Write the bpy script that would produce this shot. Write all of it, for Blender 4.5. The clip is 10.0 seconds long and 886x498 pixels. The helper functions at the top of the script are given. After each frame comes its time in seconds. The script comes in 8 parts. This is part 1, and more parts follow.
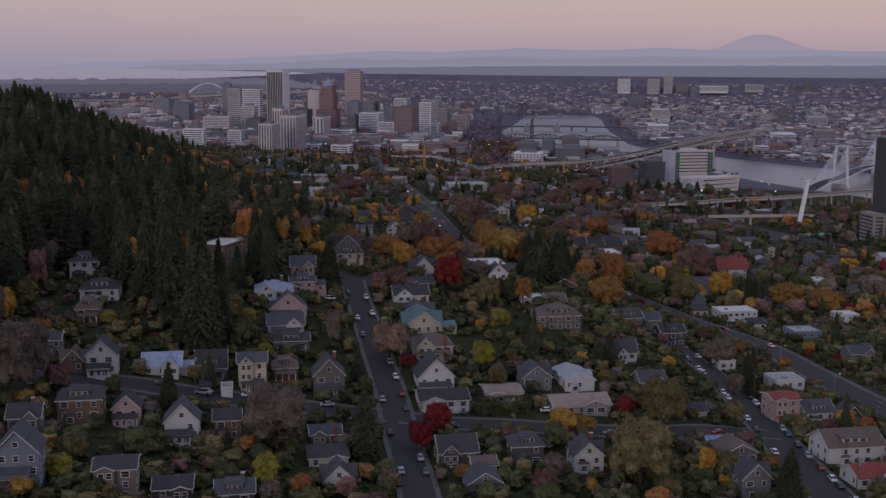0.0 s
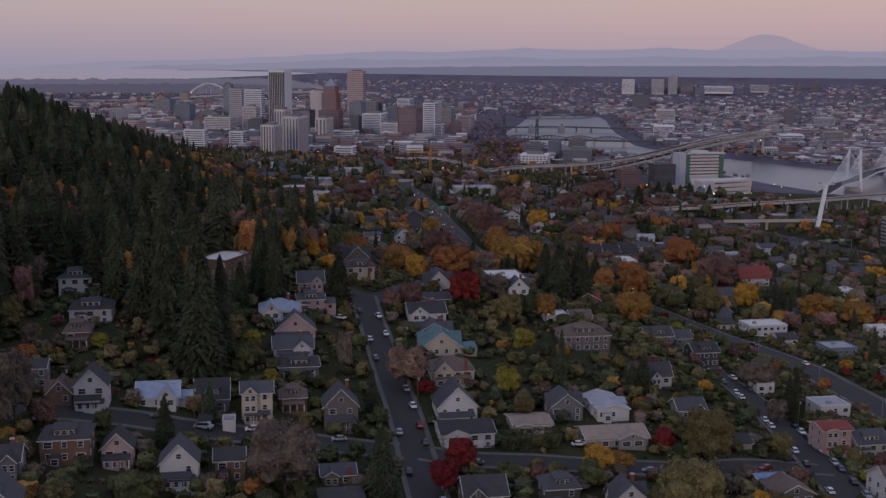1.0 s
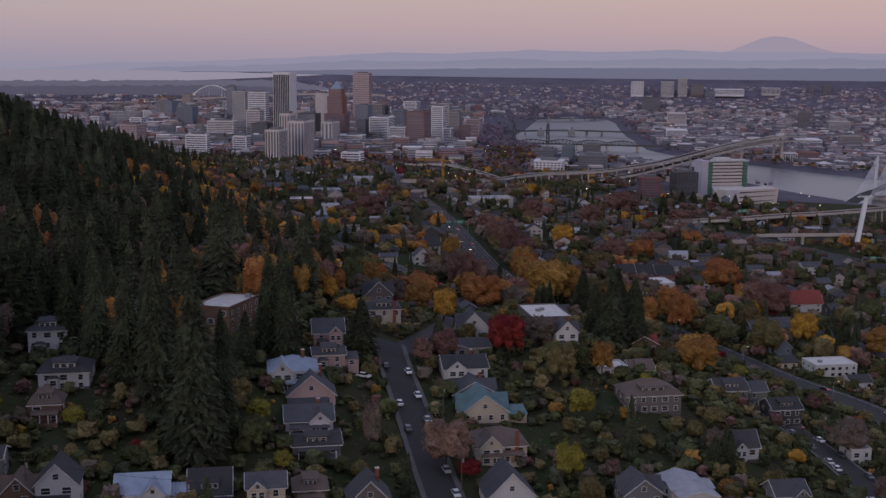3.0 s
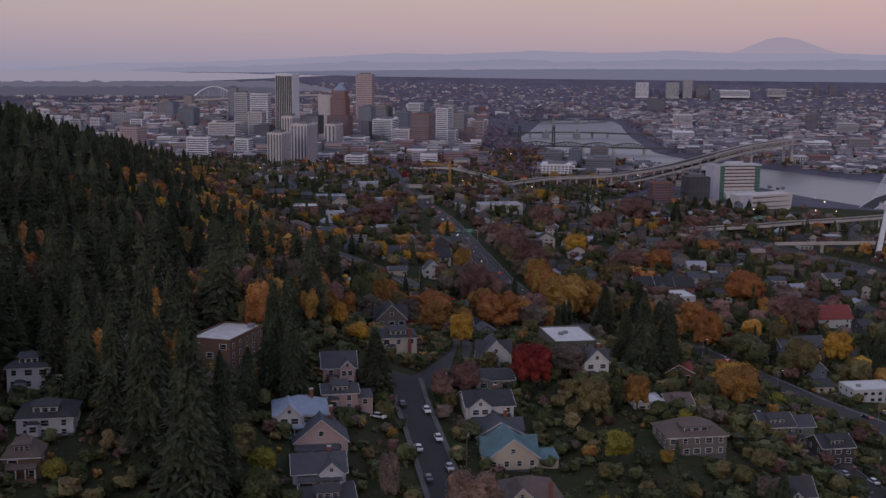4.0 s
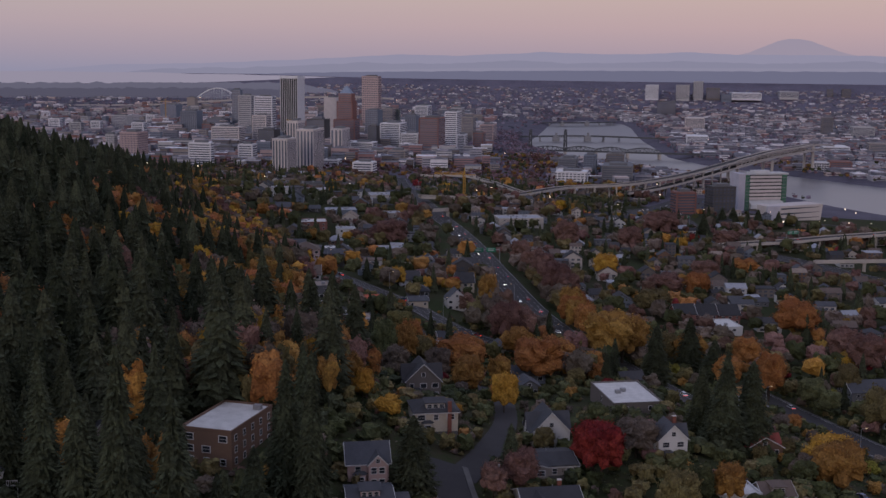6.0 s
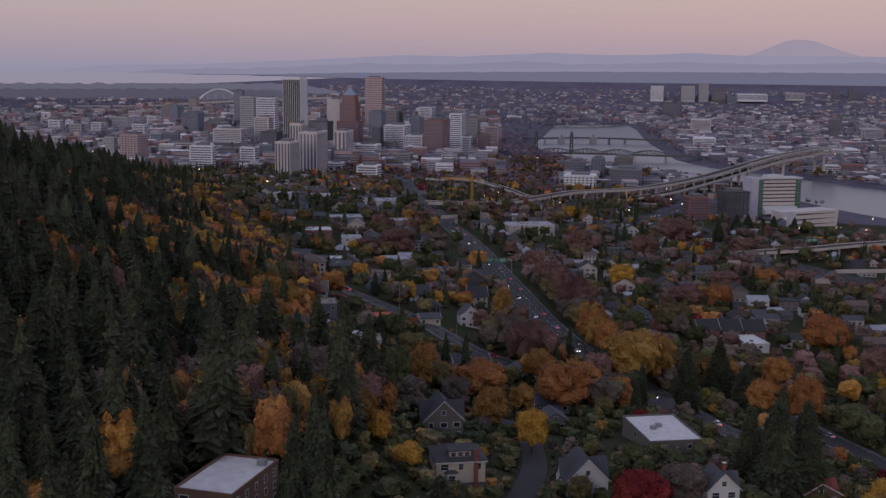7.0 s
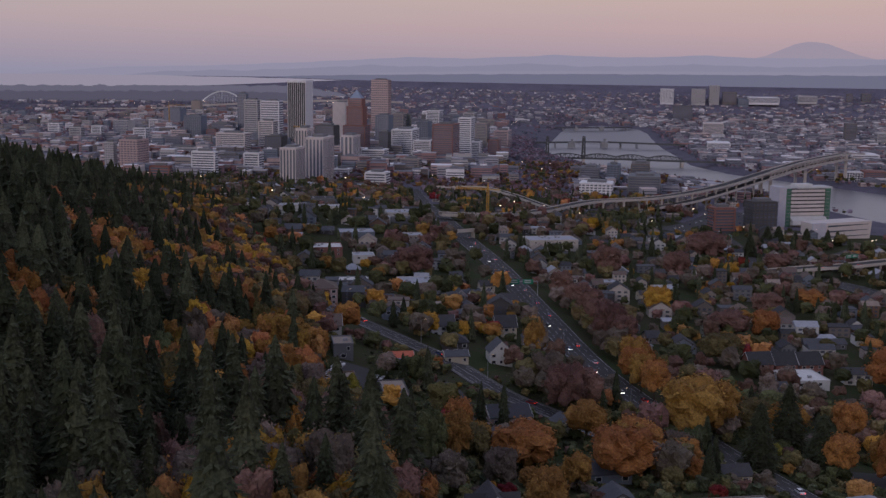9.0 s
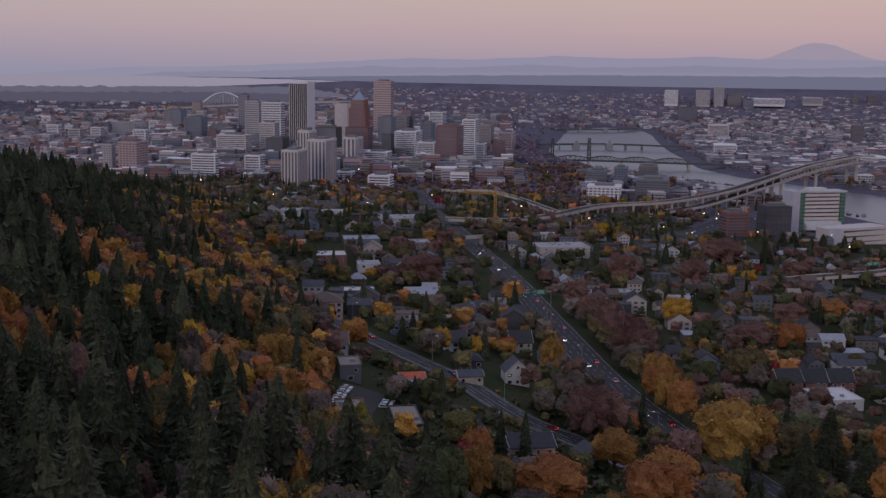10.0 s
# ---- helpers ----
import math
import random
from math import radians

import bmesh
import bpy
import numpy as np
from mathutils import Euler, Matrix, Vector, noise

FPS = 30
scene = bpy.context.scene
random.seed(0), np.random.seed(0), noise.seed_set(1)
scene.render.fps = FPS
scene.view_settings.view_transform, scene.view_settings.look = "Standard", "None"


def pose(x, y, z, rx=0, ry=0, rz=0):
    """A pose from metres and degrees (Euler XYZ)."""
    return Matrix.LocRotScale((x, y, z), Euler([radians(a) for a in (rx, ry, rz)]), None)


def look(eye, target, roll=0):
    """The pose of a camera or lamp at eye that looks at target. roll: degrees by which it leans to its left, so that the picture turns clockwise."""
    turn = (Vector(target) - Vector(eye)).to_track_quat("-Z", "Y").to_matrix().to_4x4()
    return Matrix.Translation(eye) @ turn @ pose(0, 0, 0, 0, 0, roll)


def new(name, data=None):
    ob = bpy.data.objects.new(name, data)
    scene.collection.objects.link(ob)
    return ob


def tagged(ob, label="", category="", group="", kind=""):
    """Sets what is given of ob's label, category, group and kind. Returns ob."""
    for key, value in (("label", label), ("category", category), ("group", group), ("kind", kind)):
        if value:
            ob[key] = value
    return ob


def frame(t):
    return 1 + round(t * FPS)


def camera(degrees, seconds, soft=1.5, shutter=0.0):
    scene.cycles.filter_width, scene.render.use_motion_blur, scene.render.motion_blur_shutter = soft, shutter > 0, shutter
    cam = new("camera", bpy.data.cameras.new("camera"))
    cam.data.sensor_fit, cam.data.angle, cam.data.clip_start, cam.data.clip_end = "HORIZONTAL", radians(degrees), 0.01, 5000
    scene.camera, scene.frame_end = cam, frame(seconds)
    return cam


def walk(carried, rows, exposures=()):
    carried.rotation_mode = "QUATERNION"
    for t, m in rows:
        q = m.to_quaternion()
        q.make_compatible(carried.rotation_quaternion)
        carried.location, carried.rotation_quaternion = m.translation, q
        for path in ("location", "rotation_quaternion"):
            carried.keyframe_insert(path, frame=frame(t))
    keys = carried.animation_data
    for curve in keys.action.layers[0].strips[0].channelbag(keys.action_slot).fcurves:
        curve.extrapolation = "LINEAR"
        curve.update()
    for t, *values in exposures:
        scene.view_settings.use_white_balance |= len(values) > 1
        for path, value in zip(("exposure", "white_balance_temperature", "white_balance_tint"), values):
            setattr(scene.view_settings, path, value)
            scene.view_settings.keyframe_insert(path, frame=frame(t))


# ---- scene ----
cam = camera(42.8, 10.0)
PATH = [
    (0.0, (9.85, 6.62, 165.16), (11.67, 994.13, 7.66), 0.34),
    (1.0, (3.40, 39.16, 165.52), (4.24, 1026.69, 8.06), 0.38),
    (2.0, (-2.77, 72.10, 166.73), (-3.20, 1059.69, 9.70), 0.42),
    (3.0, (-8.79, 105.18, 168.53), (-10.63, 1092.84, 11.96), 0.46),
    (4.0, (-14.77, 138.20, 170.71), (-18.08, 1125.91, 14.45), 0.50),
    (5.0, (-20.77, 171.03, 173.02), (-25.60, 1158.76, 16.94), 0.54),
    (6.0, (-26.79, 203.59, 175.27), (-33.20, 1191.33, 19.33), 0.58),
    (7.0, (-32.82, 235.85, 177.23), (-40.83, 1223.63, 21.57), 0.62),
    (8.0, (-38.77, 267.86, 178.70), (-48.36, 1255.71, 23.58), 0.66),
    (9.0, (-44.55, 299.71, 179.51), (-55.56, 1287.67, 25.18), 0.70),
    (10.0, (-50.01, 331.55, 179.46), (-62.02, 1319.64, 26.05), 0.74),
]
walk(cam, [(t, look(eye, target, roll)) for t, eye, target, roll in PATH])

# ---------- world and light: a clear dusk, the sun just gone behind the camera ----------
world = bpy.data.worlds.new("dusk_sky")
scene.world = world
world.use_nodes = True
wn, wl = world.node_tree.nodes, world.node_tree.links
wn.clear()
w_out, w_bg, w_bg2, w_add = wn.new("ShaderNodeOutputWorld"), wn.new("ShaderNodeBackground"), wn.new("ShaderNodeBackground"), wn.new("ShaderNodeAddShader")
w_sky = wn.new("ShaderNodeTexSky")
w_sky.sky_type, w_sky.sun_disc = "NISHITA", False
w_sky.sun_elevation, w_sky.sun_rotation = radians(1.0), radians(205)
w_tc, w_sep, w_ramp = wn.new("ShaderNodeTexCoord"), wn.new("ShaderNodeSeparateXYZ"), wn.new("ShaderNodeValToRGB")
wl.new(w_tc.outputs["Generated"], w_sep.inputs[0])
w_map = wn.new("ShaderNodeMapRange")
w_map.inputs["From Min"].default_value, w_map.inputs["From Max"].default_value = -0.05, 0.6
wl.new(w_sep.outputs["Z"], w_map.inputs["Value"])
wl.new(w_map.outputs["Result"], w_ramp.inputs["Fac"])
stops = [(0.0, (0.30, 0.275, 0.37)), (0.072, (0.33, 0.295, 0.385)), (0.10, (0.41, 0.325, 0.385)), (0.135, (0.50, 0.37, 0.395)),
         (0.175, (0.54, 0.41, 0.40)), (0.30, (0.45, 0.43, 0.53)), (1.0, (0.40, 0.42, 0.60))]
while len(w_ramp.color_ramp.elements) < len(stops):
    w_ramp.color_ramp.elements.new(0.5)
for el, (p, c) in zip(w_ramp.color_ramp.elements, stops):
    el.position, el.color = p, (*c, 1)
w_side, w_ramp2, w_mul = wn.new("ShaderNodeMapRange"), wn.new("ShaderNodeValToRGB"), wn.new("ShaderNodeMix")
w_side.inputs["From Min"].default_value, w_side.inputs["From Max"].default_value = -0.5, 0.5
wl.new(w_sep.outputs["X"], w_side.inputs["Value"])
wl.new(w_side.outputs["Result"], w_ramp2.inputs["Fac"])
w_ramp2.color_ramp.elements[0].color, w_ramp2.color_ramp.elements[1].color = (0.84, 0.93, 1.0, 1), (1.0, 0.97, 0.97, 1)
w_mul.data_type, w_mul.blend_type = "RGBA", "MULTIPLY"
w_mul.inputs["Factor"].default_value = 1.0
wl.new(w_ramp.outputs["Color"], w_mul.inputs["A"])
wl.new(w_ramp2.outputs["Color"], w_mul.inputs["B"])
wl.new(w_mul.outputs["Result"], w_bg.inputs["Color"])
w_bg.inputs["Strength"].default_value = 1.0
wl.new(w_sky.outputs["Color"], w_bg2.inputs["Color"])
w_bg2.inputs["Strength"].default_value = 0.02
wl.new(w_bg.outputs[0], w_add.inputs[0])
wl.new(w_bg2.outputs[0], w_add.inputs[1])
wl.new(w_add.outputs[0], w_out.inputs["Surface"])

sun = new("sun", bpy.data.lights.new("sun", "SUN"))
sun.data.energy, sun.data.angle, sun.data.color = 0.55, radians(25), (1.0, 0.82, 0.74)
sun.matrix_world = look((0, 0, 100), (45, 90, 70))

# ---------- materials ----------
MATS = {}


def material(name, base, other=None, rough=0.85, scale=0.3, metal=0.0, bump=0.0, fine=6.0, island=0.0, objrand=0.0, spec=0.3, emit=0.0, place=False, tint=0.0, grain=0.9):
    """Two scales of noise between two base colours, with optional relief and random shifts per object or island."""
    if name in MATS:
        return MATS[name]
    m = bpy.data.materials.new(name)
    m.use_nodes = True
    n, l = m.node_tree.nodes, m.node_tree.links
    b = n["Principled BSDF"]
    other = other or tuple(c * 0.72 for c in base)
    geo, n1, n2, mixv, mix = (n.new(k) for k in ("ShaderNodeTexCoord", "ShaderNodeTexNoise", "ShaderNodeTexNoise", "ShaderNodeMath", "ShaderNodeMix"))
    mix.data_type = "RGBA"
    pos = n.new("ShaderNodeNewGeometry").outputs["Position"] if place else None
    n1.inputs["Scale"].default_value, n2.inputs["Scale"].default_value = scale, scale * fine
    n1.inputs["Detail"].default_value, n2.inputs["Detail"].default_value = 3, 2
    for q in (n1, n2):
        l.new(pos if place else geo.outputs["Object"], q.inputs["Vector"])
    mixv.operation, mixv.use_clamp = "MULTIPLY_ADD", True
    l.new(n1.outputs["Fac"], mixv.inputs[0])
    mixv.inputs[1].default_value = 1.6
    sub = n.new("ShaderNodeMath")
    sub.operation = "MULTIPLY_ADD"
    l.new(n2.outputs["Fac"], sub.inputs[0])
    sub.inputs[1].default_value, sub.inputs[2].default_value = grain, -0.3 - 0.5 * grain
    l.new(sub.outputs[0], mixv.inputs[2])
    l.new(mixv.outputs[0], mix.inputs["Factor"])
    mix.inputs["A"].default_value, mix.inputs["B"].default_value = (*base, 1), (*other, 1)
    col = mix.outputs["Result"]
    for amount, node, out in ((island, "ShaderNodeNewGeometry", "Random Per Island"), (objrand, "ShaderNodeObjectInfo", "Random")):
        if amount:
            r, hsv, mr = n.new(node), n.new("ShaderNodeHueSaturation"), n.new("ShaderNodeMapRange")
            mr.inputs["To Min"].default_value, mr.inputs["To Max"].default_value = 1 - amount, 1 + amount
            l.new(r.outputs[out], mr.inputs["Value"])
            l.new(mr.outputs["Result"], hsv.inputs["Value"])
            hue = n.new("ShaderNodeMapRange")
            hue.inputs["To Min"].default_value, hue.inputs["To Max"].default_value = 0.5 - amount * 0.03, 0.5 + amount * 0.03
            l.new(r.outputs[out], hue.inputs["Value"])
            l.new(hue.outputs["Result"], hsv.inputs["Hue"])
            l.new(col, hsv.inputs["Color"])
            col = hsv.outputs["Color"]
    if tint:
        at, hsv = n.new("ShaderNodeAttribute"), n.new("ShaderNodeHueSaturation")
        at.attribute_name = "tint"
        for k, base0, name_in in ((tint, 1.0, "Value"), (-tint * 0.045, 0.5, "Hue"), (-tint * 0.1, 1.0, "Saturation")):
            mm = n.new("ShaderNodeMath")
            mm.operation = "MULTIPLY_ADD"
            mm.inputs[1].default_value, mm.inputs[2].default_value = k, base0
            l.new(at.outputs["Fac"], mm.inputs[0])
            l.new(mm.outputs[0], hsv.inputs[name_in])
        l.new(col, hsv.inputs["Color"])
        col = hsv.outputs["Color"]
    l.new(col, b.inputs["Base Color"])
    b.inputs["Roughness"].default_value, b.inputs["Metallic"].default_value = rough, metal
    b.inputs["Specular IOR Level"].default_value = spec
    if bump:
        bp = n.new("ShaderNodeBump")
        bp.inputs["Strength"].default_value, bp.inputs["Distance"].default_value = bump, 0.3
        l.new(n2.outputs["Fac"], bp.inputs["Height"])
        l.new(bp.outputs["Normal"], b.inputs["Normal"])
    if emit:
        b.inputs["Emission Color"].default_value, b.inputs["Emission Strength"].default_value = (*base, 1), emit
    MATS[name] = m
    return m


def wall(name, c, k=0.82):
    return material("wall_" + name, c, tuple(v * k for v in c), rough=0.8, scale=0.15, fine=12, objrand=0.05)


def roof(name, c, k=0.7):
    return material("roof_" + name, c, tuple(v * k for v in c), rough=0.9, scale=0.4, fine=8, bump=0.2, objrand=0.08)


wall("white", (0.56, 0.55, 0.545)), wall("cream", (0.5, 0.43, 0.34)), wall("taupe", (0.16, 0.138, 0.128)), wall("grey", (0.16, 0.16, 0.17))
wall("brown", (0.17, 0.105, 0.075)), wall("pink", (0.42, 0.3, 0.28)), wall("dark", (0.075, 0.07, 0.072)), wall("blue", (0.17, 0.195, 0.24))
wall("brick", (0.225, 0.105, 0.09)), wall("peach", (0.46, 0.33, 0.31)), wall("green", (0.17, 0.185, 0.155)), wall("tan", (0.31, 0.265, 0.24))
wall("bright", (0.72, 0.7, 0.71)), wall("pale_beige", (0.62, 0.55, 0.52)), wall("concrete", (0.45, 0.43, 0.42)), wall("beige", (0.5, 0.45, 0.41)), wall("glass_dark", (0.05, 0.06, 0.08)), wall("lilac", (0.5, 0.48, 0.54))
roof("grey", (0.062, 0.06, 0.065)), roof("dark", (0.046, 0.046, 0.052)), roof("blue", (0.3, 0.36, 0.46)), roof("brown", (0.14, 0.105, 0.09))
roof("white", (0.62, 0.6, 0.58)), roof("tan", (0.3, 0.24, 0.2)), roof("red", (0.24, 0.06, 0.05)), roof("teal", (0.12, 0.2, 0.22)), roof("orange", (0.5, 0.14, 0.08)), roof("slate", (0.08, 0.082, 0.094)), roof("tarp", (0.2, 0.3, 0.48)), roof("pale", (0.34, 0.35, 0.39))
# the far_ walls hold evening haze in their base colours, lightened and blued
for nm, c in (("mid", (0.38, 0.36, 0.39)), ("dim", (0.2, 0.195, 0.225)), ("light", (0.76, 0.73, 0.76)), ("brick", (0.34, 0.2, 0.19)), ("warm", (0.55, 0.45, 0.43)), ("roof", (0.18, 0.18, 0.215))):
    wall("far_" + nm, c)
DARKGLAZE = material("dark_glazing", (0.012, 0.013, 0.017), (0.02, 0.021, 0.026), rough=0.3, spec=0.2)
TRIM = material("white_trim", (0.64, 0.63, 0.62), (0.42, 0.41, 0.4), rough=0.65, scale=0.5)
GLASS = material("window_glass", (0.018, 0.02, 0.026), (0.03, 0.034, 0.045), rough=0.08, spec=0.7, objrand=0.3)
CITYGLASS = material("tower_glass", (0.17, 0.19, 0.25), (0.26, 0.28, 0.35), rough=0.22, metal=0.65, spec=0.5, objrand=0.2)
LIT = material("lit_window", (1.0, 0.72, 0.42), rough=0.5, emit=0.45)
ASPHALT = material("asphalt", (0.05, 0.047, 0.049), (0.034, 0.032, 0.034), rough=0.85, scale=0.05, fine=40, spec=0.2)
CONCRETE = material("concrete", (0.5, 0.45, 0.4), (0.38, 0.34, 0.31), rough=0.85, scale=0.06, fine=20)
PAVING = material("pavement_concrete", (0.13, 0.122, 0.118), (0.08, 0.076, 0.074), rough=0.9, scale=0.3)
PAINT = material("road_paint", (0.45, 0.45, 0.44), (0.2, 0.2, 0.2), rough=0.7, scale=1.0)
STEEL = material("painted_steel", (0.3, 0.3, 0.31), (0.2, 0.2, 0.21), rough=0.6, scale=0.2)
YELLOWSTEEL = material("yellow_steel", (0.5, 0.28, 0.05), (0.36, 0.2, 0.04), rough=0.6, scale=0.5)
SIGNGREEN = material("sign_green", (0.02, 0.2, 0.11), (0.016, 0.15, 0.085), rough=0.5, scale=0.5)
BEIGESTEEL = material("beige_steel", (0.5, 0.44, 0.4), (0.4, 0.35, 0.32), rough=0.6, scale=0.1)
DARKSTEEL = material("dark_steel", (0.08, 0.085, 0.09), rough=0.5)
WHITESTEEL = material("white_steel", (0.74, 0.74, 0.75), (0.62, 0.62, 0.64), rough=0.45, scale=0.1)
BARK = material("bark", (0.07, 0.052, 0.04), (0.04, 0.03, 0.025), rough=0.95, scale=1.5)
BRICK = material("chimney_brick", (0.23, 0.085, 0.06), (0.15, 0.06, 0.045), rough=0.9, scale=2)
RUBBER = material("rubber", (0.018, 0.018, 0.018), rough=0.9)
WOODPOLE = material("weathered_wood", (0.12, 0.095, 0.075), rough=0.9, scale=1)


# b, the darker colour, paints in the shade of gaps between leaves
def foliage(name, a, b):
    a, b = [(c[0] * k, c[1] * k, c[2] * k * 1.12) for c, k in ((a, 1.14), (b, 1.36))]
    return material("leaves_" + name, a, b, rough=0.85, scale=0.22, fine=7, bump=0.9, island=0.24, objrand=0.22, spec=0.08, place=True, tint=0.34, grain=2.4)


foliage("conifer", (0.058, 0.066, 0.034), (0.0165, 0.0195, 0.0105)), foliage("green", (0.084, 0.09, 0.036), (0.028, 0.032, 0.0135))
foliage("orange", (0.29, 0.122, 0.038), (0.115, 0.05, 0.018)), foliage("yellow", (0.37, 0.2, 0.034), (0.15, 0.08, 0.015)), foliage("rust", (0.15, 0.082, 0.06), (0.066, 0.039, 0.031))
foliage("brown", (0.13, 0.101, 0.071), (0.057, 0.045, 0.034)), foliage("red", (0.165, 0.022, 0.019), (0.06, 0.008, 0.008)), foliage("olive", (0.14, 0.114, 0.045), (0.048, 0.04, 0.017)), foliage("bare", (0.25, 0.165, 0.11), (0.09, 0.06, 0.042))
# these three carry distance haze in the leaf colour, paler and bluer
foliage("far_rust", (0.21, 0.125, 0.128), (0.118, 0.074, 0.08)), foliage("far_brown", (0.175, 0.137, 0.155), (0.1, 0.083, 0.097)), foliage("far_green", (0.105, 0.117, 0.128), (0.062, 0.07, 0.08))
foliage("lime", (0.211, 0.189, 0.034), (0.075, 0.067, 0.012)), foliage("amber", (0.26, 0.14, 0.036), (0.105, 0.057, 0.017))

# ---------- the lie of the land ----------
WATER_Z = -10.0
HUB, HUB_Z, RIM0, RIML = (-20.0, 170.0), 173.0, 3300.0, 1600.0


def compress(z, x, y):
    """Land past RIM0 is drawn in towards the hub, lifted so that it keeps its place under the horizon."""
    d = np.hypot(x - HUB[0], y - HUB[1])
    true = np.where(d <= RIM0, d, RIM0 + (np.maximum(d, RIM0) - RIM0) / np.maximum(1 - (np.maximum(d, RIM0) - RIM0) / RIML, 0.02))
    return HUB_Z - (HUB_Z - z) * d / np.maximum(true, 1e-6)


def bell(x, y, x0, y0, sx, sy):
    return np.exp(-((x - x0) / sx) ** 2 - ((y - y0) / sy) ** 2)


def hills(x, y):
    """Wooded hill on the west, shelving down to the river plain on the east and north."""
    yc = np.clip(y, 250, 2600) / 1000.0
    top = 21.538 + 110.024 * np.exp(-((yc - 0.637) / 0.767) ** 2)
    plain = -6.091 + 49.7 * np.exp(-(yc - 0.3) / 0.571)
    u = np.clip((-140 + 40.148 * yc - x) / (35.144 + 74.046 * yc), -40, 40)
    z = plain + (top - plain) / (1 + np.exp(-u))
    z = z + 27.74 * bell(x, y, -61.064, 480, 60, 110) + 28.445 * bell(x, y, 50, 520, 70, 150)
    return z + 10.173 * bell(x, y, 60, 1400, 160, 260) + 3.847 * bell(x, y, -170, 1430, 150, 200) - 21.61 * bell(x, y, -150, 1000, 90, 160)


# the river's middle line and half width, from upstream to the far bend
RIVER_X = lambda y: np.interp(y, *RIVER_MID)
RIVER_W = lambda y: np.interp(y, *RIVER_HALF)
RIVER_MID = ([900, 1300, 1750, 2160, 2500, 2700, 3060, 3274, 3850, 4010, 4140], [1000, 850, 690, 540, 362, 322, 320, 336, 410, 425, 430])
RIVER_HALF = ([900, 1750, 2160, 2500, 2700, 3060, 3274, 3850, 4010, 4140], [170, 170, 110, 128, 133, 160, 157, 140, 120, -40])


def river_depth(x, y):
    """1 in the channel, 0 on land."""
    u = (np.abs(x - RIVER_X(y)) - RIVER_W(y)) / 14.0
    return 1 / (1 + np.exp(np.clip(u, -30, 30)))


def ground(x, y):
    x, y = np.asarray(x, float), np.asarray(y, float)
    z = hills(x, y)
    k = river_depth(x, y)
    return compress(z * (1 - k) + (WATER_Z - 7) * k, x, y)


def far_spot(r, near_d, far_d, az0, az1):
    """A spot at a true distance and bearing from the hub, drawn in as the land is: x, y and the scale there."""
    true, a = r.uniform(near_d ** 0.5, far_d ** 0.5) ** 2, radians(r.uniform(az0, az1))
    d = true if true <= RIM0 else RIM0 + RIML * (true - RIM0) / (true - RIM0 + RIML)
    return HUB[0] + d * math.sin(a), HUB[1] + d * math.cos(a), d / true


def gz(x, y):
    return float(ground(x, y))


# ---------- mesh helpers ----------
def geom():
    return [], []


def box(g, x0, y0, z0, x1, y1, z1):
    v, f = g
    k = len(v)
    v += [(x0, y0, z0), (x1, y0, z0), (x1, y1, z0), (x0, y1, z0), (x0, y0, z1), (x1, y0, z1), (x1, y1, z1), (x0, y1, z1)]
    f += [tuple(k + i for i in q) for q in ((0, 3, 2, 1), (4, 5, 6, 7), (0, 1, 5, 4), (1, 2, 6, 5), (2, 3, 7, 6), (3, 0, 4, 7))]
    return g


def prism(g, ring0, ring1):
    """A closed solid between two rings with the same count of corners."""
    v, f = g
    k, n = len(v), len(ring0)
    v += [tuple(p) for p in ring0] + [tuple(p) for p in ring1]
    f += [tuple(k + i for i in reversed(range(n))), tuple(k + n + i for i in range(n))]
    f += [(k + i, k + (i + 1) % n, k + n + (i + 1) % n, k + n + i) for i in range(n)]
    return g


def tube(g, a, b, r0, r1=None, n=6):
    """A tapered round bar from a to b."""
    a, b = Vector(a), Vector(b)
    r1 = r0 if r1 is None else r1
    d = (b - a).normalized()
    s = d.orthogonal().normalized()
    t = d.cross(s)
    c = [(math.cos(2 * math.pi * i / n), math.sin(2 * math.pi * i / n)) for i in range(n)]
    return prism(g, [a + (s * p + t * q) * r0 for p, q in c], [b + (s * p + t * q) * r1 for p, q in c])


def beam(g, a, b, w, h):
    """A square bar from a to b, w across and h high."""
    a, b = Vector(a), Vector(b)
    d = (b - a).normalized()
    s = d.cross(Vector((0, 0, 1)))
    s = s.normalized() if s.length > 1e-4 else Vector((1, 0, 0))
    u = s.cross(d)
    ring = [(-w / 2, -h / 2), (w / 2, -h / 2), (w / 2, h / 2), (-w / 2, h / 2)]
    return prism(g, [a + s * p + u * q for p, q in ring], [b + s * p + u * q for p, q in ring])


def mesh_of(name, g, mat):
    me = bpy.data.meshes.new(name)
    me.from_pydata(g[0], [], g[1])
    me.materials.append(mat)
    return me


def part(name, g, mat, parent, label="", at=None, scale=None):
    """One mesh object under a thing or a part; g is a geom() or a mesh already made."""
    me = g if isinstance(g, bpy.types.Mesh) else mesh_of(name, g, mat)
    ob = new(name, me)
    ob.parent = parent
    if at is not None:
        ob.matrix_basis = at
    if scale is not None:
        ob.scale = scale
    return tagged(ob, label)


def thing(name, m, label, category, group="", kind=""):
    ob = new(name)
    ob.matrix_basis = m
    return tagged(ob, label, category, group, kind)


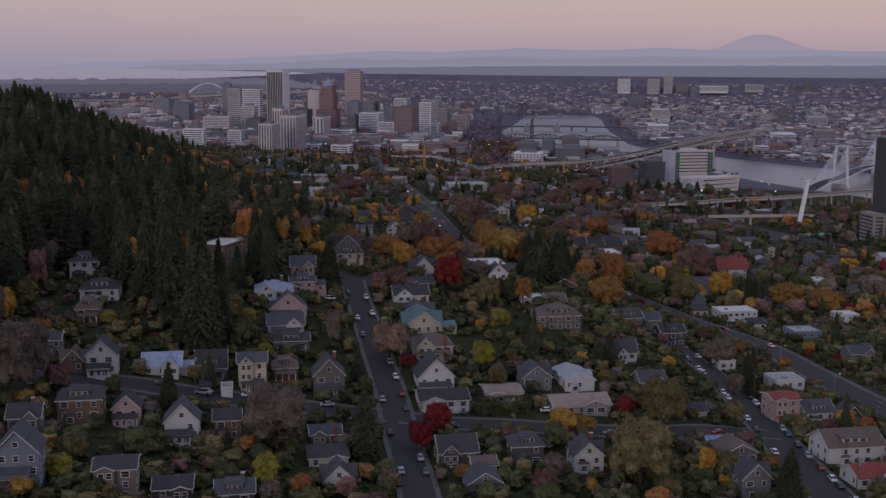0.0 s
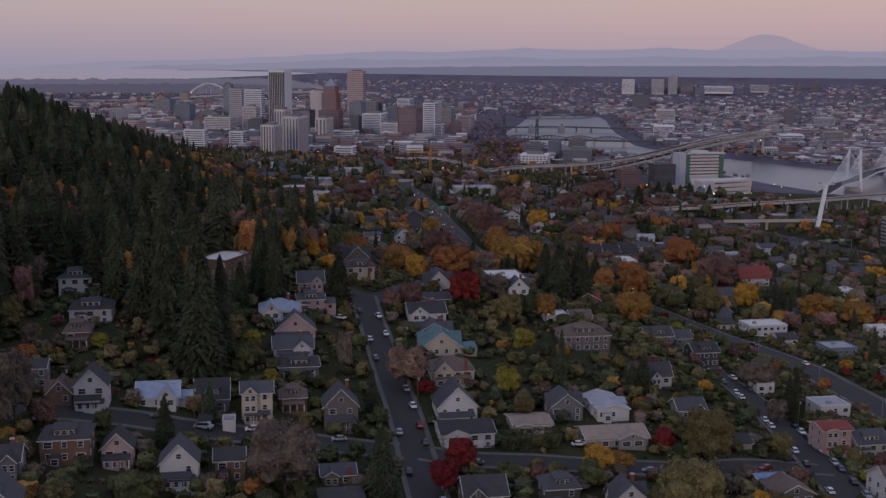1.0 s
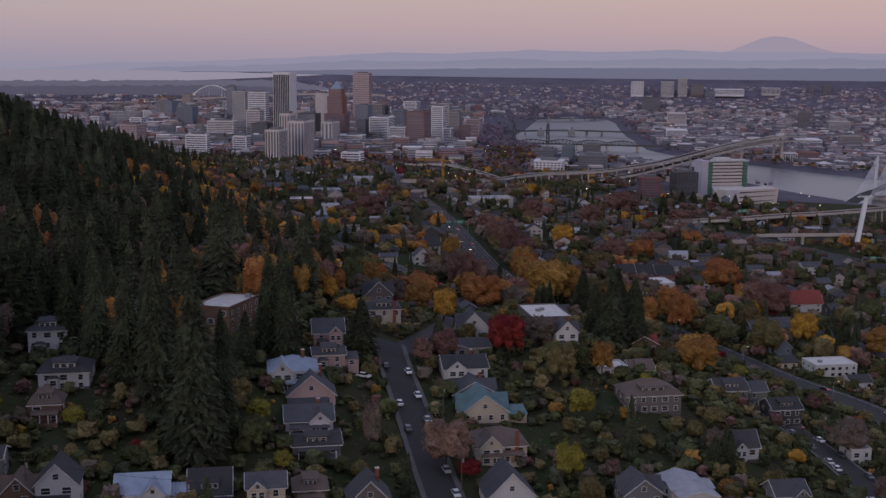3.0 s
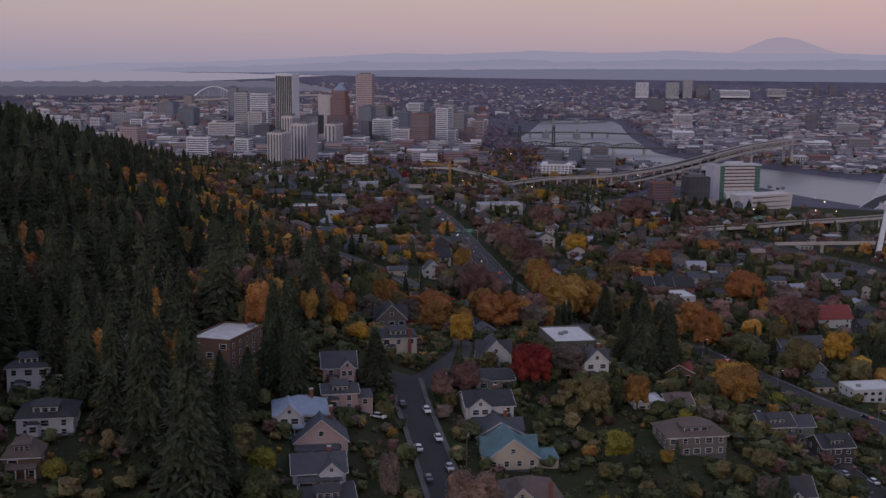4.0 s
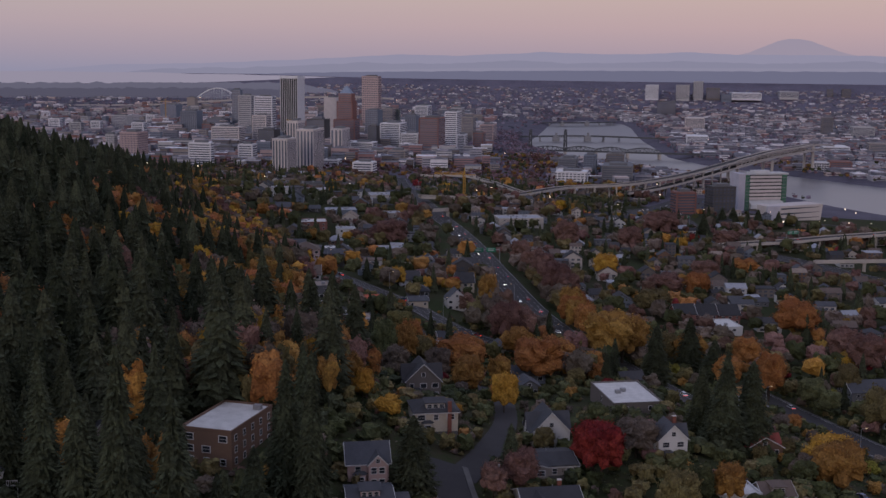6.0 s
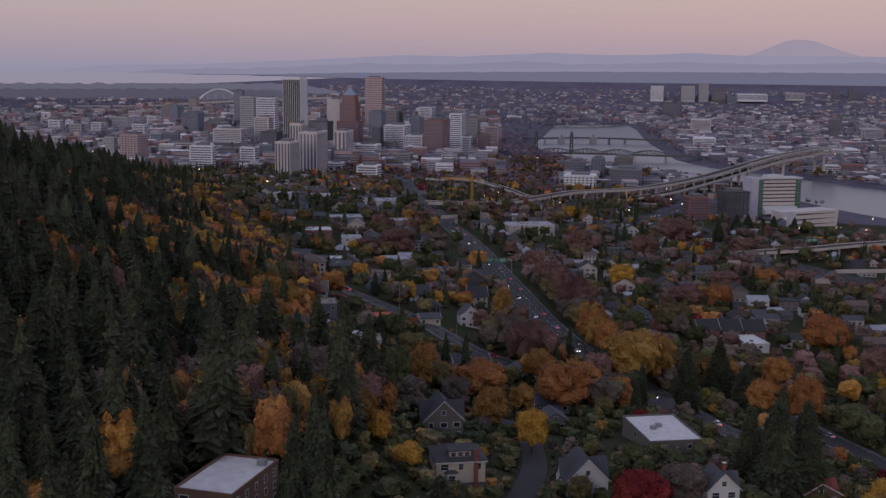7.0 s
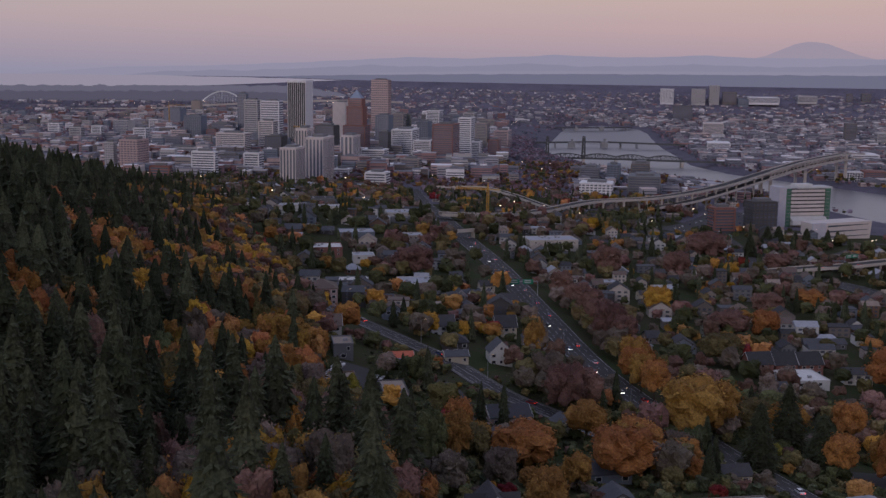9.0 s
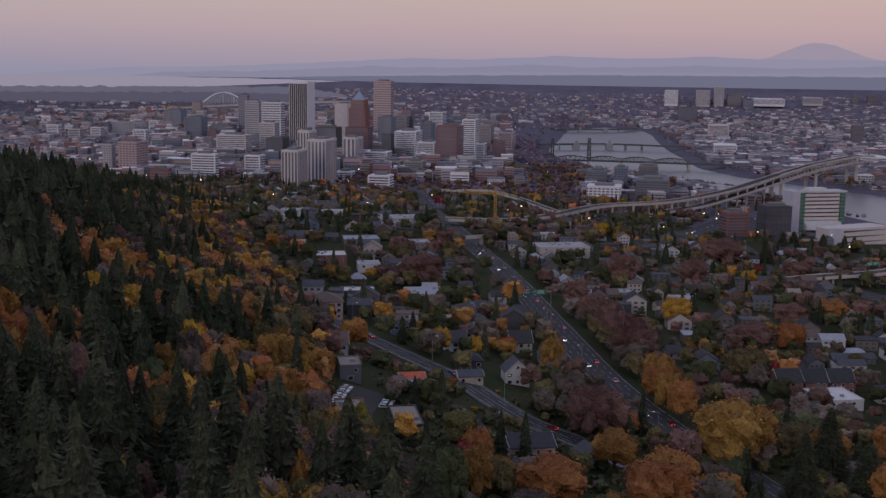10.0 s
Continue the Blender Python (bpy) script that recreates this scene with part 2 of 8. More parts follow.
def big_mesh(name, verts, quads, mat, smooth=False, normals=None):
    """A large mesh from arrays of corners and of four-sided faces."""
    me = bpy.data.meshes.new(name)
    nv, nf = len(verts), len(quads)
    me.vertices.add(nv)
    me.vertices.foreach_set("co", np.asarray(verts, np.float32).ravel())
    me.loops.add(nf * 4)
    me.loops.foreach_set("vertex_index", np.asarray(quads, np.int32).ravel())
    me.polygons.add(nf)
    me.polygons.foreach_set("loop_start", np.arange(0, nf * 4, 4, dtype=np.int32))
    me.polygons.foreach_set("use_smooth", np.full(nf, smooth))
    me.update(calc_edges=True)
    me.materials.append(mat)
    if normals is not None:
        nn = np.asarray(normals, np.float32)
        nn = nn / (np.linalg.norm(nn, axis=1, keepdims=True) + 1e-9)
        me.attributes.new("custom_normal", "FLOAT_VECTOR", "POINT").data.foreach_set("vector", nn.ravel())
    return me


# ---------- ground and river ----------
def ground_material():
    m = material("ground_cover", (0.03, 0.044, 0.017), (0.05, 0.042, 0.027), rough=0.95, scale=0.045, fine=11, grain=1.8, bump=0.6, spec=0.05)
    return m


def polar_sheet(radii, n_front, fn, reach=(-180, 180)):
    """A round sheet about the hub, finer ahead than behind."""
    a = np.concatenate([np.linspace(-180, -32, 40)[:-1], np.linspace(-32, 32, n_front)[:-1], np.linspace(32, 180, 40)])
    a = np.radians(a)
    r, t = np.meshgrid(radii, a, indexing="ij")
    x, y = HUB[0] + r * np.sin(t), HUB[1] + r * np.cos(t)
    v = np.stack([x, y, fn(x, y)], -1).reshape(-1, 3)
    i, j = np.meshgrid(np.arange(len(radii) - 1), np.arange(len(a) - 1), indexing="ij")
    k = (i * len(a) + j).ravel()
    return v, np.stack([k, k + len(a), k + len(a) + 1, k + 1], -1)[:, ::-1]


RADII = np.concatenate([np.arange(0.5, 200, 20), np.arange(200, 900, 9), np.arange(900, 1800, 18), np.arange(1800, 4300, 36), np.linspace(4300, 4830, 60)])
v, q = polar_sheet(RADII, 240, ground)
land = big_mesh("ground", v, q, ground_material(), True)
# built-up ground, its grey pushed towards lilac to paint in the distance haze
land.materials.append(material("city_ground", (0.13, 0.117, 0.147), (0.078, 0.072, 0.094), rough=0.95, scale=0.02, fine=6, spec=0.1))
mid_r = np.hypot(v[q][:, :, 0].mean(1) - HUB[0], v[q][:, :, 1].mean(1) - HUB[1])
# past 4300 m the haze is painted paler into the plain's colour
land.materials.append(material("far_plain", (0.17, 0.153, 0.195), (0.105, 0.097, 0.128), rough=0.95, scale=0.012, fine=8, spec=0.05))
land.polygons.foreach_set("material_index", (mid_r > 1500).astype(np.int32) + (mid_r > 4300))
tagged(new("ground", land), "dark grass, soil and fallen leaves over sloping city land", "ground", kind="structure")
WATER = material("river_water", (0.07, 0.068, 0.082), (0.1, 0.096, 0.112), rough=0.28, scale=0.004, fine=12, spec=1.0)
yr = np.linspace(900, 4140, 160)
xr = np.linspace(-1, 1, 24)
X = RIVER_X(yr)[:, None] + xr[None, :] * (RIVER_W(yr)[:, None] + 22)
Y = np.repeat(yr[:, None], 24, 1)
v = np.stack([X, Y, compress(WATER_Z, X, Y)], -1).reshape(-1, 3)
i, j = np.meshgrid(np.arange(159), np.arange(23), indexing="ij")
k = (i * 24 + j).ravel()
tagged(new("water", big_mesh("water", v, np.stack([k, k + 1, k + 25, k + 24], -1), WATER, True)), "wide calm river, grey-lilac with the evening sky", "river", kind="structure")


# ---------- roads ----------
def smooth_line(points, step=6.0):
    """Points a step apart along a rounded line through the given ones."""
    p = [Vector(q) for q in points]
    p = [p[0] * 2 - p[1], *p, p[-1] * 2 - p[-2]]
    out = []
    for a, b, c, d in zip(p, p[1:], p[2:], p[3:]):
        n = max(2, int((c - b).length / step))
        for i in range(n):
            t = i / n
            out.append(0.5 * ((2 * b) + (c - a) * t + (2 * a - 5 * b + 4 * c - d) * t * t + (3 * b - a - 3 * c + d) * t ** 3))
    return out + [p[-2]]


def strip(g, line, off0, off1, lift, z=None, thick=0.0):
    """A band along a line, between two offsets to its right, laid on the ground or at the line's own heights."""
    v, f = g
    k = len(v)
    n = len(line)
    for i, q in enumerate(line):
        d = (line[min(i + 1, n - 1)] - line[max(i - 1, 0)])
        s = Vector((d.y, -d.x, 0)).normalized()
        for o in (off0, off1):
            e = q + s * o
            base = (gz(e.x, e.y) if z is None else q.z) + lift
            v.append((e.x, e.y, base))
            if thick:
                v.append((e.x, e.y, base - thick))
    w = 4 if thick else 2
    for i in range(n - 1):
        a, b = k + i * w, k + (i + 1) * w
        if thick:
            f += [(a, a + 2, b + 2, b), (a + 1, b + 1, b + 3, a + 3), (a, b, b + 1, a + 1), (a + 2, a + 3, b + 3, b + 2)]
        else:
            f.append((a, a + 1, b + 1, b))
    return g


ROADS = []


def road(points, width, label, walks=True, lanes=0, edge=False, name="road"):
    line = smooth_line([(x, y, 0) for x, y in points])
    ROADS.append((np.array([(q.x, q.y) for q in line]), width / 2 + (2.5 if walks else 1)))
    h = width / 2
    ob = tagged(new(name, mesh_of(name, strip(geom(), line, -h, h, 0.35), ASPHALT)), label, "road", kind="structure")
    if walks:
        for s0, s1 in ((-h - 1.5, -h), (h, h + 1.5)):
            pv = tagged(new("pavement", mesh_of("pavement", strip(geom(), line, s0, s1, 0.5, thick=0.5), PAVING)), "pale worn concrete sidewalk with a raised kerb", "pavement", kind="structure")
    if lanes or edge:
        g = geom()
        for i in range(1, lanes):
            o = -h + width * i / lanes
            for a in range(0, len(line) - 1, 2 if i * 2 != lanes else 1):
                strip(g, line[a:a + 2], o - 0.12, o + 0.12, 0.40)
        if edge:
            for o in (-h + 0.7, h - 0.7):
                strip(g, line, o - 0.14, o + 0.14, 0.40)
        part("lane_marking", g, PAINT, ob, "worn white lane lines")
    return line

# ---------- kinds of things ----------
WINDOW = {}


def unit_window(lit=False):
    """Shared meshes of a sash window one metre square: a frame and a pane, facing -y."""
    if not WINDOW:
        g = geom()
        for a in ((-0.58, -0.06, -0.58, 0.58, 0.03, -0.48), (-0.58, -0.06, 0.48, 0.58, 0.03, 0.58), (-0.58, -0.06, -0.48, -0.48, 0.03, 0.48), (0.48, -0.06, -0.48, 0.58, 0.03, 0.48), (-0.48, -0.05, -0.03, 0.48, 0.02, 0.03)):
            box(g, *a)
        WINDOW["frame"] = mesh_of("window", g, TRIM)
        WINDOW["pane"] = mesh_of("pane", box(geom(), -0.5, -0.02, -0.5, 0.5, 0.02, 0.5), GLASS)
        sm = mesh_of("window", box(box(geom(), -0.56, -0.05, -0.56, 0.56, 0.02, 0.56), -0.46, -0.08, -0.46, 0.46, -0.04, 0.46), TRIM)
        sm.materials.append(GLASS)
        for p in sm.polygons[6:]:
            p.material_index = 1
        WINDOW["small"] = sm
        WINDOW["lit"] = mesh_of("pane", box(geom(), -0.5, -0.02, -0.5, 0.5, 0.02, 0.5), LIT)
    return WINDOW["frame"], WINDOW["lit" if lit else "pane"]


def window(parent, x, y, z, w, h, turn=0.0, lit=False, simple=False):
    fr, pn = unit_window(lit)
    if simple:
        return part("window", WINDOW["small"], None, parent, at=pose(x, y, z, 0, 0, turn) @ Matrix.Diagonal((w, 1, h, 1)))
    ob = part("window", fr, None, parent, at=pose(x, y, z, 0, 0, turn) @ Matrix.Diagonal((w, 1, h, 1)))
    part("pane", pn, None, ob)
    return ob


def gable_roof(w, d, eave, top, over=0.5, along="x", thick=0.25):
    """A two-sided roof with thickness and overhang."""
    g = geom()
    if along == "x":
        prof = lambda x: [(x, -d / 2 - over, eave - over * (top - eave) / (d / 2)), (x, 0, top), (x, d / 2 + over, eave - over * (top - eave) / (d / 2)),
                          (x, d / 2 + over, eave + thick - over * (top - eave) / (d / 2)), (x, 0, top + thick), (x, -d / 2 - over, eave + thick - over * (top - eave) / (d / 2))]
        a, b = prof(-w / 2 - over), prof(w / 2 + over)
    else:
        prof = lambda y: [(-w / 2 - over, y, eave - over * (top - eave) / (w / 2)), (0, y, top), (w / 2 + over, y, eave - over * (top - eave) / (w / 2)),
                          (w / 2 + over, y, eave + thick - over * (top - eave) / (w / 2)), (0, y, top + thick), (-w / 2 - over, y, eave + thick - over * (top - eave) / (w / 2))]
        a, b = prof(d / 2 + over), prof(-d / 2 - over)
    v, f = g
    v += a + b
    for i in range(6):
        f.append((i, (i + 1) % 6, 6 + (i + 1) % 6, 6 + i))
    f += [(0, 5, 4, 1), (1, 4, 3, 2), (6, 7, 10, 11), (7, 8, 9, 10)]
    return g


def hip_roof(w, d, eave, top, over=0.5):
    g = geom()
    r = max(0.3, (w - d) / 2) if w > d else 0.3
    s = max(0.3, (d - w) / 2) if d > w else 0.3
    W2, D2 = w / 2 + over, d / 2 + over
    prism(g, [(-W2, -D2, eave - 0.2), (W2, -D2, eave - 0.2), (W2, D2, eave - 0.2), (-W2, D2, eave - 0.2)], [(-W2, -D2, eave), (W2, -D2, eave), (W2, D2, eave), (-W2, D2, eave)])
    prism(g, [(-W2, -D2, eave + 0.01), (W2, -D2, eave + 0.01), (W2, D2, eave + 0.01), (-W2, D2, eave + 0.01)], [(-r, -s, top), (r, -s, top), (r, s, top), (-r, s, top)])
    return g


PLOTS = []
HOUSE_YAW = 9.8


def verge(sx, half, eave, top, y, over=0.4):
    """The white board along a gable's edge that faces -y."""
    sl = (top - eave) / half
    ring = [(-half - over, eave - over * sl - 0.06), (0, top - 0.06), (half + over, eave - over * sl - 0.06), (half + over, eave - over * sl + 0.2), (0, top + 0.2), (-half - over, eave - over * sl + 0.2)]
    g = geom()
    g[0].extend([(sx + q[0], y, q[1]) for q in ring] + [(sx + q[0], y + 0.12, q[1]) for q in ring])
    g[1].extend([(i, (i + 1) % 6, 6 + (i + 1) % 6, 6 + i) for i in range(6)] + [(0, 5, 4, 1), (1, 4, 3, 2), (6, 7, 10, 11), (7, 8, 9, 10)])
    return g



def house(x, y, w, d, eave, top, shape="gy", wl="white", rf="grey", label="", extras="", yaw=HOUSE_YAW, windows=2, group=""):
    """A house on the slope: walls, gables, roof, chimney, porch, dormer, windows and door, each its own part."""
    if windows > 1 and y < 560 and shape != "flat":
        w, d = w * 0.92, d * 0.92
        key = int(abs(x) * 13 + y * 7)
        if shape == "gx" and w > 7.5 and "d" not in extras:
            extras += "x" if key % 3 else "d"
        if shape == "gy":
            extras += "y" if key % 2 else "r"
        if shape == "hip" and "d" not in extras:
            extras += "d" if key % 2 else "x"
        if "p" not in extras and "g" not in extras and eave > 4:
            extras += "b" if key % 4 else "p"
        extras += "v"
    PLOTS.append((x, y, max(w, d) * 0.62))
    a = radians(yaw)
    z = gz(x + math.sin(a) * d / 2, y - math.cos(a) * d / 2)      # the foot of the front wall
    wm, rm = MATS["wall_" + wl], MATS["roof_" + rf]
    kind = "house" if shape != "flat" else "building"
    ob = thing("house" if shape != "flat" else "building", pose(x, y, z, 0, 0, yaw), label or f"{wl} {kind} with a {rf} roof on the slope", kind, group)
    g = box(geom(), -w / 2, -d / 2, -5, w / 2, d / 2, eave)
    if shape == "gx":
        for s in (-1, 1):
            prism(g, [(s * (w / 2 - 0.15), -d / 2, eave), (s * (w / 2 - 0.15), d / 2, eave), (s * (w / 2 - 0.15), 0, top - 0.05)], [(s * w / 2, -d / 2, eave), (s * w / 2, d / 2, eave), (s * w / 2, 0, top - 0.05)])
    elif shape == "gy":
        for s in (-1, 1):
            prism(g, [(-w / 2, s * (d / 2 - 0.15), eave), (w / 2, s * (d / 2 - 0.15), eave), (0, s * (d / 2 - 0.15), top - 0.05)], [(-w / 2, s * d / 2, eave), (w / 2, s * d / 2, eave), (0, s * d / 2, top - 0.05)])
    part("wall", g, wm, ob)
    if shape == "gx":
        rg = gable_roof(w, d, eave, top, along="x")
    elif shape == "gy":
        rg = gable_roof(w, d, eave, top, along="y")
    elif shape == "hip":
        rg = hip_roof(w, d, eave, top)
    else:
        rg = box(geom(), -w / 2 + 0.25, -d / 2 + 0.25, eave, w / 2 - 0.25, d / 2 - 0.25, eave + 0.15)
    rob = part("roof", rg, rm, ob, f"{rf} roof covering")
    if shape == "flat":
        pg = geom()
        for a in ((-w / 2 - 0.1, -d / 2 - 0.1, w / 2 + 0.1, -d / 2 + 0.25), (-w / 2 - 0.1, d / 2 - 0.25, w / 2 + 0.1, d / 2 + 0.1), (-w / 2 - 0.1, -d / 2 + 0.25, -w / 2 + 0.25, d / 2 - 0.25), (w / 2 - 0.25, -d / 2 + 0.25, w / 2 + 0.1, d / 2 - 0.25)):
            box(pg, a[0], a[1], eave - 0.2, a[2], a[3], eave + 0.6)
        part("parapet", pg, wm, ob)
        for i in range(max(1, int(w * d / 150))):
            ux, uy = (random.random() - 0.5) * w * 0.7, (random.random() - 0.5) * d * 0.7
            part("roof_unit", box(geom(), ux - 0.9, uy - 0.7, eave + 0.15, ux + 0.9, uy + 0.7, eave + 1.3), STEEL, rob)
    elif shape in ("gx", "gy"):
        # one white bargeboard to each gable that shows
        if windows > 1:
            half, out = (w / 2, d / 2) if shape == "gy" else (d / 2, w / 2)
            sl = (top - eave) / half
            for e in ((-1,) if shape == "gy" else (-1, 1)):
                ring = [(-half - 0.5, eave - 0.5 * sl - 0.08), (0, top - 0.08), (half + 0.5, eave - 0.5 * sl - 0.08), (half + 0.5, eave - 0.5 * sl + 0.2), (0, top + 0.2), (-half - 0.5, eave - 0.5 * sl + 0.2)]
                p0, p1 = e * (out + 0.5), e * (out + 0.62)
                put = (lambda q, k: (q[0], k, q[1])) if shape == "gy" else (lambda q, k: (k, q[0], q[1]))
                bg = geom()
                bg[0].extend([put(q, p0) for q in ring] + [put(q, p1) for q in ring])
                bg[1].extend([(i, (i + 1) % 6, 6 + (i + 1) % 6, 6 + i) for i in range(6)] + [(0, 5, 4, 1), (1, 4, 3, 2), (6, 7, 10, 11), (7, 8, 9, 10)])
                part("bargeboard", bg, TRIM, ob)
    floors = max(1, int(round(eave / 3.0)))
    if windows:
        for fl in range(floors):
            zc = eave - 1.55 - fl * min(3.0, eave / floors)
            n = max(2, int(w / 3.4)) if windows > 1 else (2 if fl == 0 else 1)
            if windows > 1 and y > 640:
                n = min(n, 4)
            for i in range(n):
                if random.random() < 0.12:
                    continue
                xx = -w / 2 + w * (i + 0.5) / n
                window(ob, xx, -d / 2 - 0.03, zc, 1.2 if random.random() < 0.6 else 1.9, 1.45, 0, random.random() < 0.012, windows == 1 or y > 520)
            for sgn, turn in ((1, 90), (-1, -90)):
                if abs(x) < 15 or (x < 0) == (sgn > 0):
                    m = max(1, int(d / 4.2)) if windows > 1 else 1
                    for i in range(m):
                        window(ob, sgn * (w / 2 + 0.03), -d / 2 + d * (i + 0.5) / m, zc, 1.1, 1.4, turn, False, windows == 1 or y > 520)
        if shape == "gy" and top - eave > 2.2:
            window(ob, 0, -d / 2 - 0.03, eave + (top - eave) * 0.36, 1.2, 1.2)
    if "x" in extras:      # a front wing under a gable of its own
        cw, sx = w * 0.44, (0.22 if int(x) % 2 else -0.22) * w
        ct, cd = min(top - 0.25, eave + cw * 0.5), d / 2 + 1.4
        wg = box(geom(), sx - cw / 2, -d / 2 - 1.2, -5, sx + cw / 2, -d / 2 + 0.1, eave)
        prism(wg, [(sx - cw / 2, -d / 2 - 1.05, eave), (sx + cw / 2, -d / 2 - 1.05, eave), (sx, -d / 2 - 1.05, ct - 0.05)], [(sx - cw / 2, -d / 2 - 1.2, eave), (sx + cw / 2, -d / 2 - 1.2, eave), (sx, -d / 2 - 1.2, ct - 0.05)])
        wing = part("front_gable", wg, wm, ob)
        rv, rfc = gable_roof(cw, cd, eave, ct, over=0.4, along="y")
        part("gable_roof", ([(p[0] + sx, p[1] - cd / 2 + 0.2, p[2]) for p in rv], rfc), rm, ob)
        part("bargeboard", verge(sx, cw / 2, eave, ct, -d / 2 - 1.72), TRIM, wing)
        for fl in range(floors):
            for k in (-0.22, 0.22):
                window(wing, sx + k * cw, -d / 2 - 1.23, eave - 1.5 - fl * min(3.0, eave / floors), cw * 0.3, 1.4)
        if ct - eave > 1.8:
            window(wing, sx, -d / 2 - 1.23, eave + (ct - eave) * 0.35, 0.9, 0.9)
    if "y" in extras:      # gabled wings to both sides of a steep roof
        cw, ct = d * 0.42, eave + (top - eave) * 0.78
        for sg in (-1, 1):
            wx = sg * (w / 2 + 0.5)
            wg = box(geom(), min(0, wx), -cw / 2, -4, max(0, wx), cw / 2, eave + 0.3)
            prism(wg, [(wx - sg * 0.15, -cw / 2, eave + 0.3), (wx - sg * 0.15, cw / 2, eave + 0.3), (wx - sg * 0.15, 0, ct - 0.1)], [(wx, -cw / 2, eave + 0.3), (wx, cw / 2, eave + 0.3), (wx, 0, ct - 0.1)])
            wing = part("side_gable", wg, wm, ob)
            rv, rfc = gable_roof(w / 2 + 0.7, cw, eave + 0.3, ct, over=0.35, along="x")
            part("gable_roof", ([(p[0] + sg * (w / 4 + 0.35), p[1], p[2]) for p in rv], rfc), rm, ob)
            window(wing, wx + sg * 0.03, 0, eave - 1.2, 1.6, 1.4, 90 * sg)
    if "r" in extras:      # a lower lean-to across the front
        part("lean_to", box(geom(), -w * 0.46, -d / 2 - 1.9, -4, w * 0.3, -d / 2 - 0.1, eave * 0.5), wm, ob)
        part("lean_to_roof", prism(geom(), [(-w * 0.5, -d / 2 - 2.3, eave * 0.5), (w * 0.34, -d / 2 - 2.3, eave * 0.5), (w * 0.34, -d / 2, eave * 0.5 + 0.9), (-w * 0.5, -d / 2, eave * 0.5 + 0.9)], [(-w * 0.5, -d / 2 - 2.3, eave * 0.5 + 0.2), (w * 0.34, -d / 2 - 2.3, eave * 0.5 + 0.2), (w * 0.34, -d / 2, eave * 0.5 + 1.1), (-w * 0.5, -d / 2, eave * 0.5 + 1.1)]), rm, ob)
        for k in (-0.3, -0.08, 0.14):
            window(ob, k * w, -d / 2 - 1.93, eave * 0.27, w * 0.13, 1.2)
    if "b" in extras:      # a three-sided bay with its own small roof
        bx = -w * 0.2
        ring = [(bx - 1.7, -d / 2), (bx - 1.1, -d / 2 - 1.0), (bx + 1.1, -d / 2 - 1.0), (bx + 1.7, -d / 2)]
        bay = part("bay", prism(geom(), [(p, q, -3) for p, q in ring], [(p, q, min(3.0, eave - 1)) for p, q in ring]), wm, ob)
        part("bay_roof", prism(geom(), [(bx + (p - bx) * 1.12, q - 0.15, min(3.0, eave - 1)) for p, q in ring], [(bx + (p - bx) * 0.5, -d / 2 - 0.2, min(3.0, eave - 1) + 0.7) for p, q in ring]), rm, bay)
        window(bay, bx, -d / 2 - 1.03, min(3.0, eave - 1) - 1.2, 1.6, 1.4)
    if "v" in extras:      # plinth, gutters, vents and a back porch
        part("plinth", box(geom(), -w / 2 - 0.06, -d / 2 - 0.06, -4.9, w / 2 + 0.06, d / 2 + 0.06, 0.35), PAVING, ob, "grey concrete plinth")
        if shape != "gy":
            part("gutter", box(geom(), -w / 2 - 0.5, -d / 2 - 0.62, eave - 0.42, w / 2 + 0.5, -d / 2 - 0.5, eave - 0.22), TRIM, ob)
        for k in (0.12,):
            part("vent_pipe", tube(geom(), (k * w, d * 0.2, eave), (k * w, d * 0.2, eave + (top - eave) * 0.6 + 0.7), 0.12, n=6), STEEL, rob)
    if "p" in extras:      # a front porch with posts
        pg = part("porch_roof", prism(geom(), [(-w * 0.42, -d / 2 - 2.4, 2.6), (w * 0.42, -d / 2 - 2.4, 2.6), (w * 0.42, -d / 2, 2.9), (-w * 0.42, -d / 2, 2.9)], [(-w * 0.42, -d / 2 - 2.4, 2.8), (w * 0.42, -d / 2 - 2.4, 2.8), (w * 0.42, -d / 2, 3.5), (-w * 0.42, -d / 2, 3.5)]), rm, ob)
        part("porch_floor", box(geom(), -w * 0.42, -d / 2 - 2.3, -3, w * 0.42, -d / 2, 0.4), wm, ob)
        for s in (-1, -0.33, 0.33, 1):
            part("porch_post", box(geom(), s * w * 0.39 - 0.12, -d / 2 - 2.25, 0.4, s * w * 0.39 + 0.12, -d / 2 - 2.0, 2.65), TRIM, ob)
        dg = part("door", box(geom(), -0.5, -d / 2 - 0.06, 0.4, 0.5, -d / 2 + 0.02, 2.5), MATS["wall_brown"], ob)
    if "g" in extras:      # a garage door
        part("garage_door", box(geom(), -w * 0.3, -d / 2 - 0.07, -0.3, w * 0.3, -d / 2 + 0.02, 2.1), TRIM, ob, "white panelled garage door")
    if "c" in extras:      # a brick chimney
        cx, cy = w * 0.22, d * 0.12
        ch = part("chimney", box(geom(), cx - 0.45, cy - 0.45, eave - 0.5, cx + 0.45, cy + 0.45, top + 1.1), BRICK, ob, "red brick chimney")
        part("cap", box(geom(), cx - 0.55, cy - 0.55, top + 1.1, cx + 0.55, cy + 0.55, top + 1.25), CONCRETE, ch)
    if "e" in extras:      # chimney stack up the outside of the wall
        part("chimney", box(geom(), w * 0.26, -d / 2 - 0.6, -3, w * 0.26 + 1.0, -d / 2 - 0.01, top + 0.6), BRICK, ob, "tall red brick chimney stack")
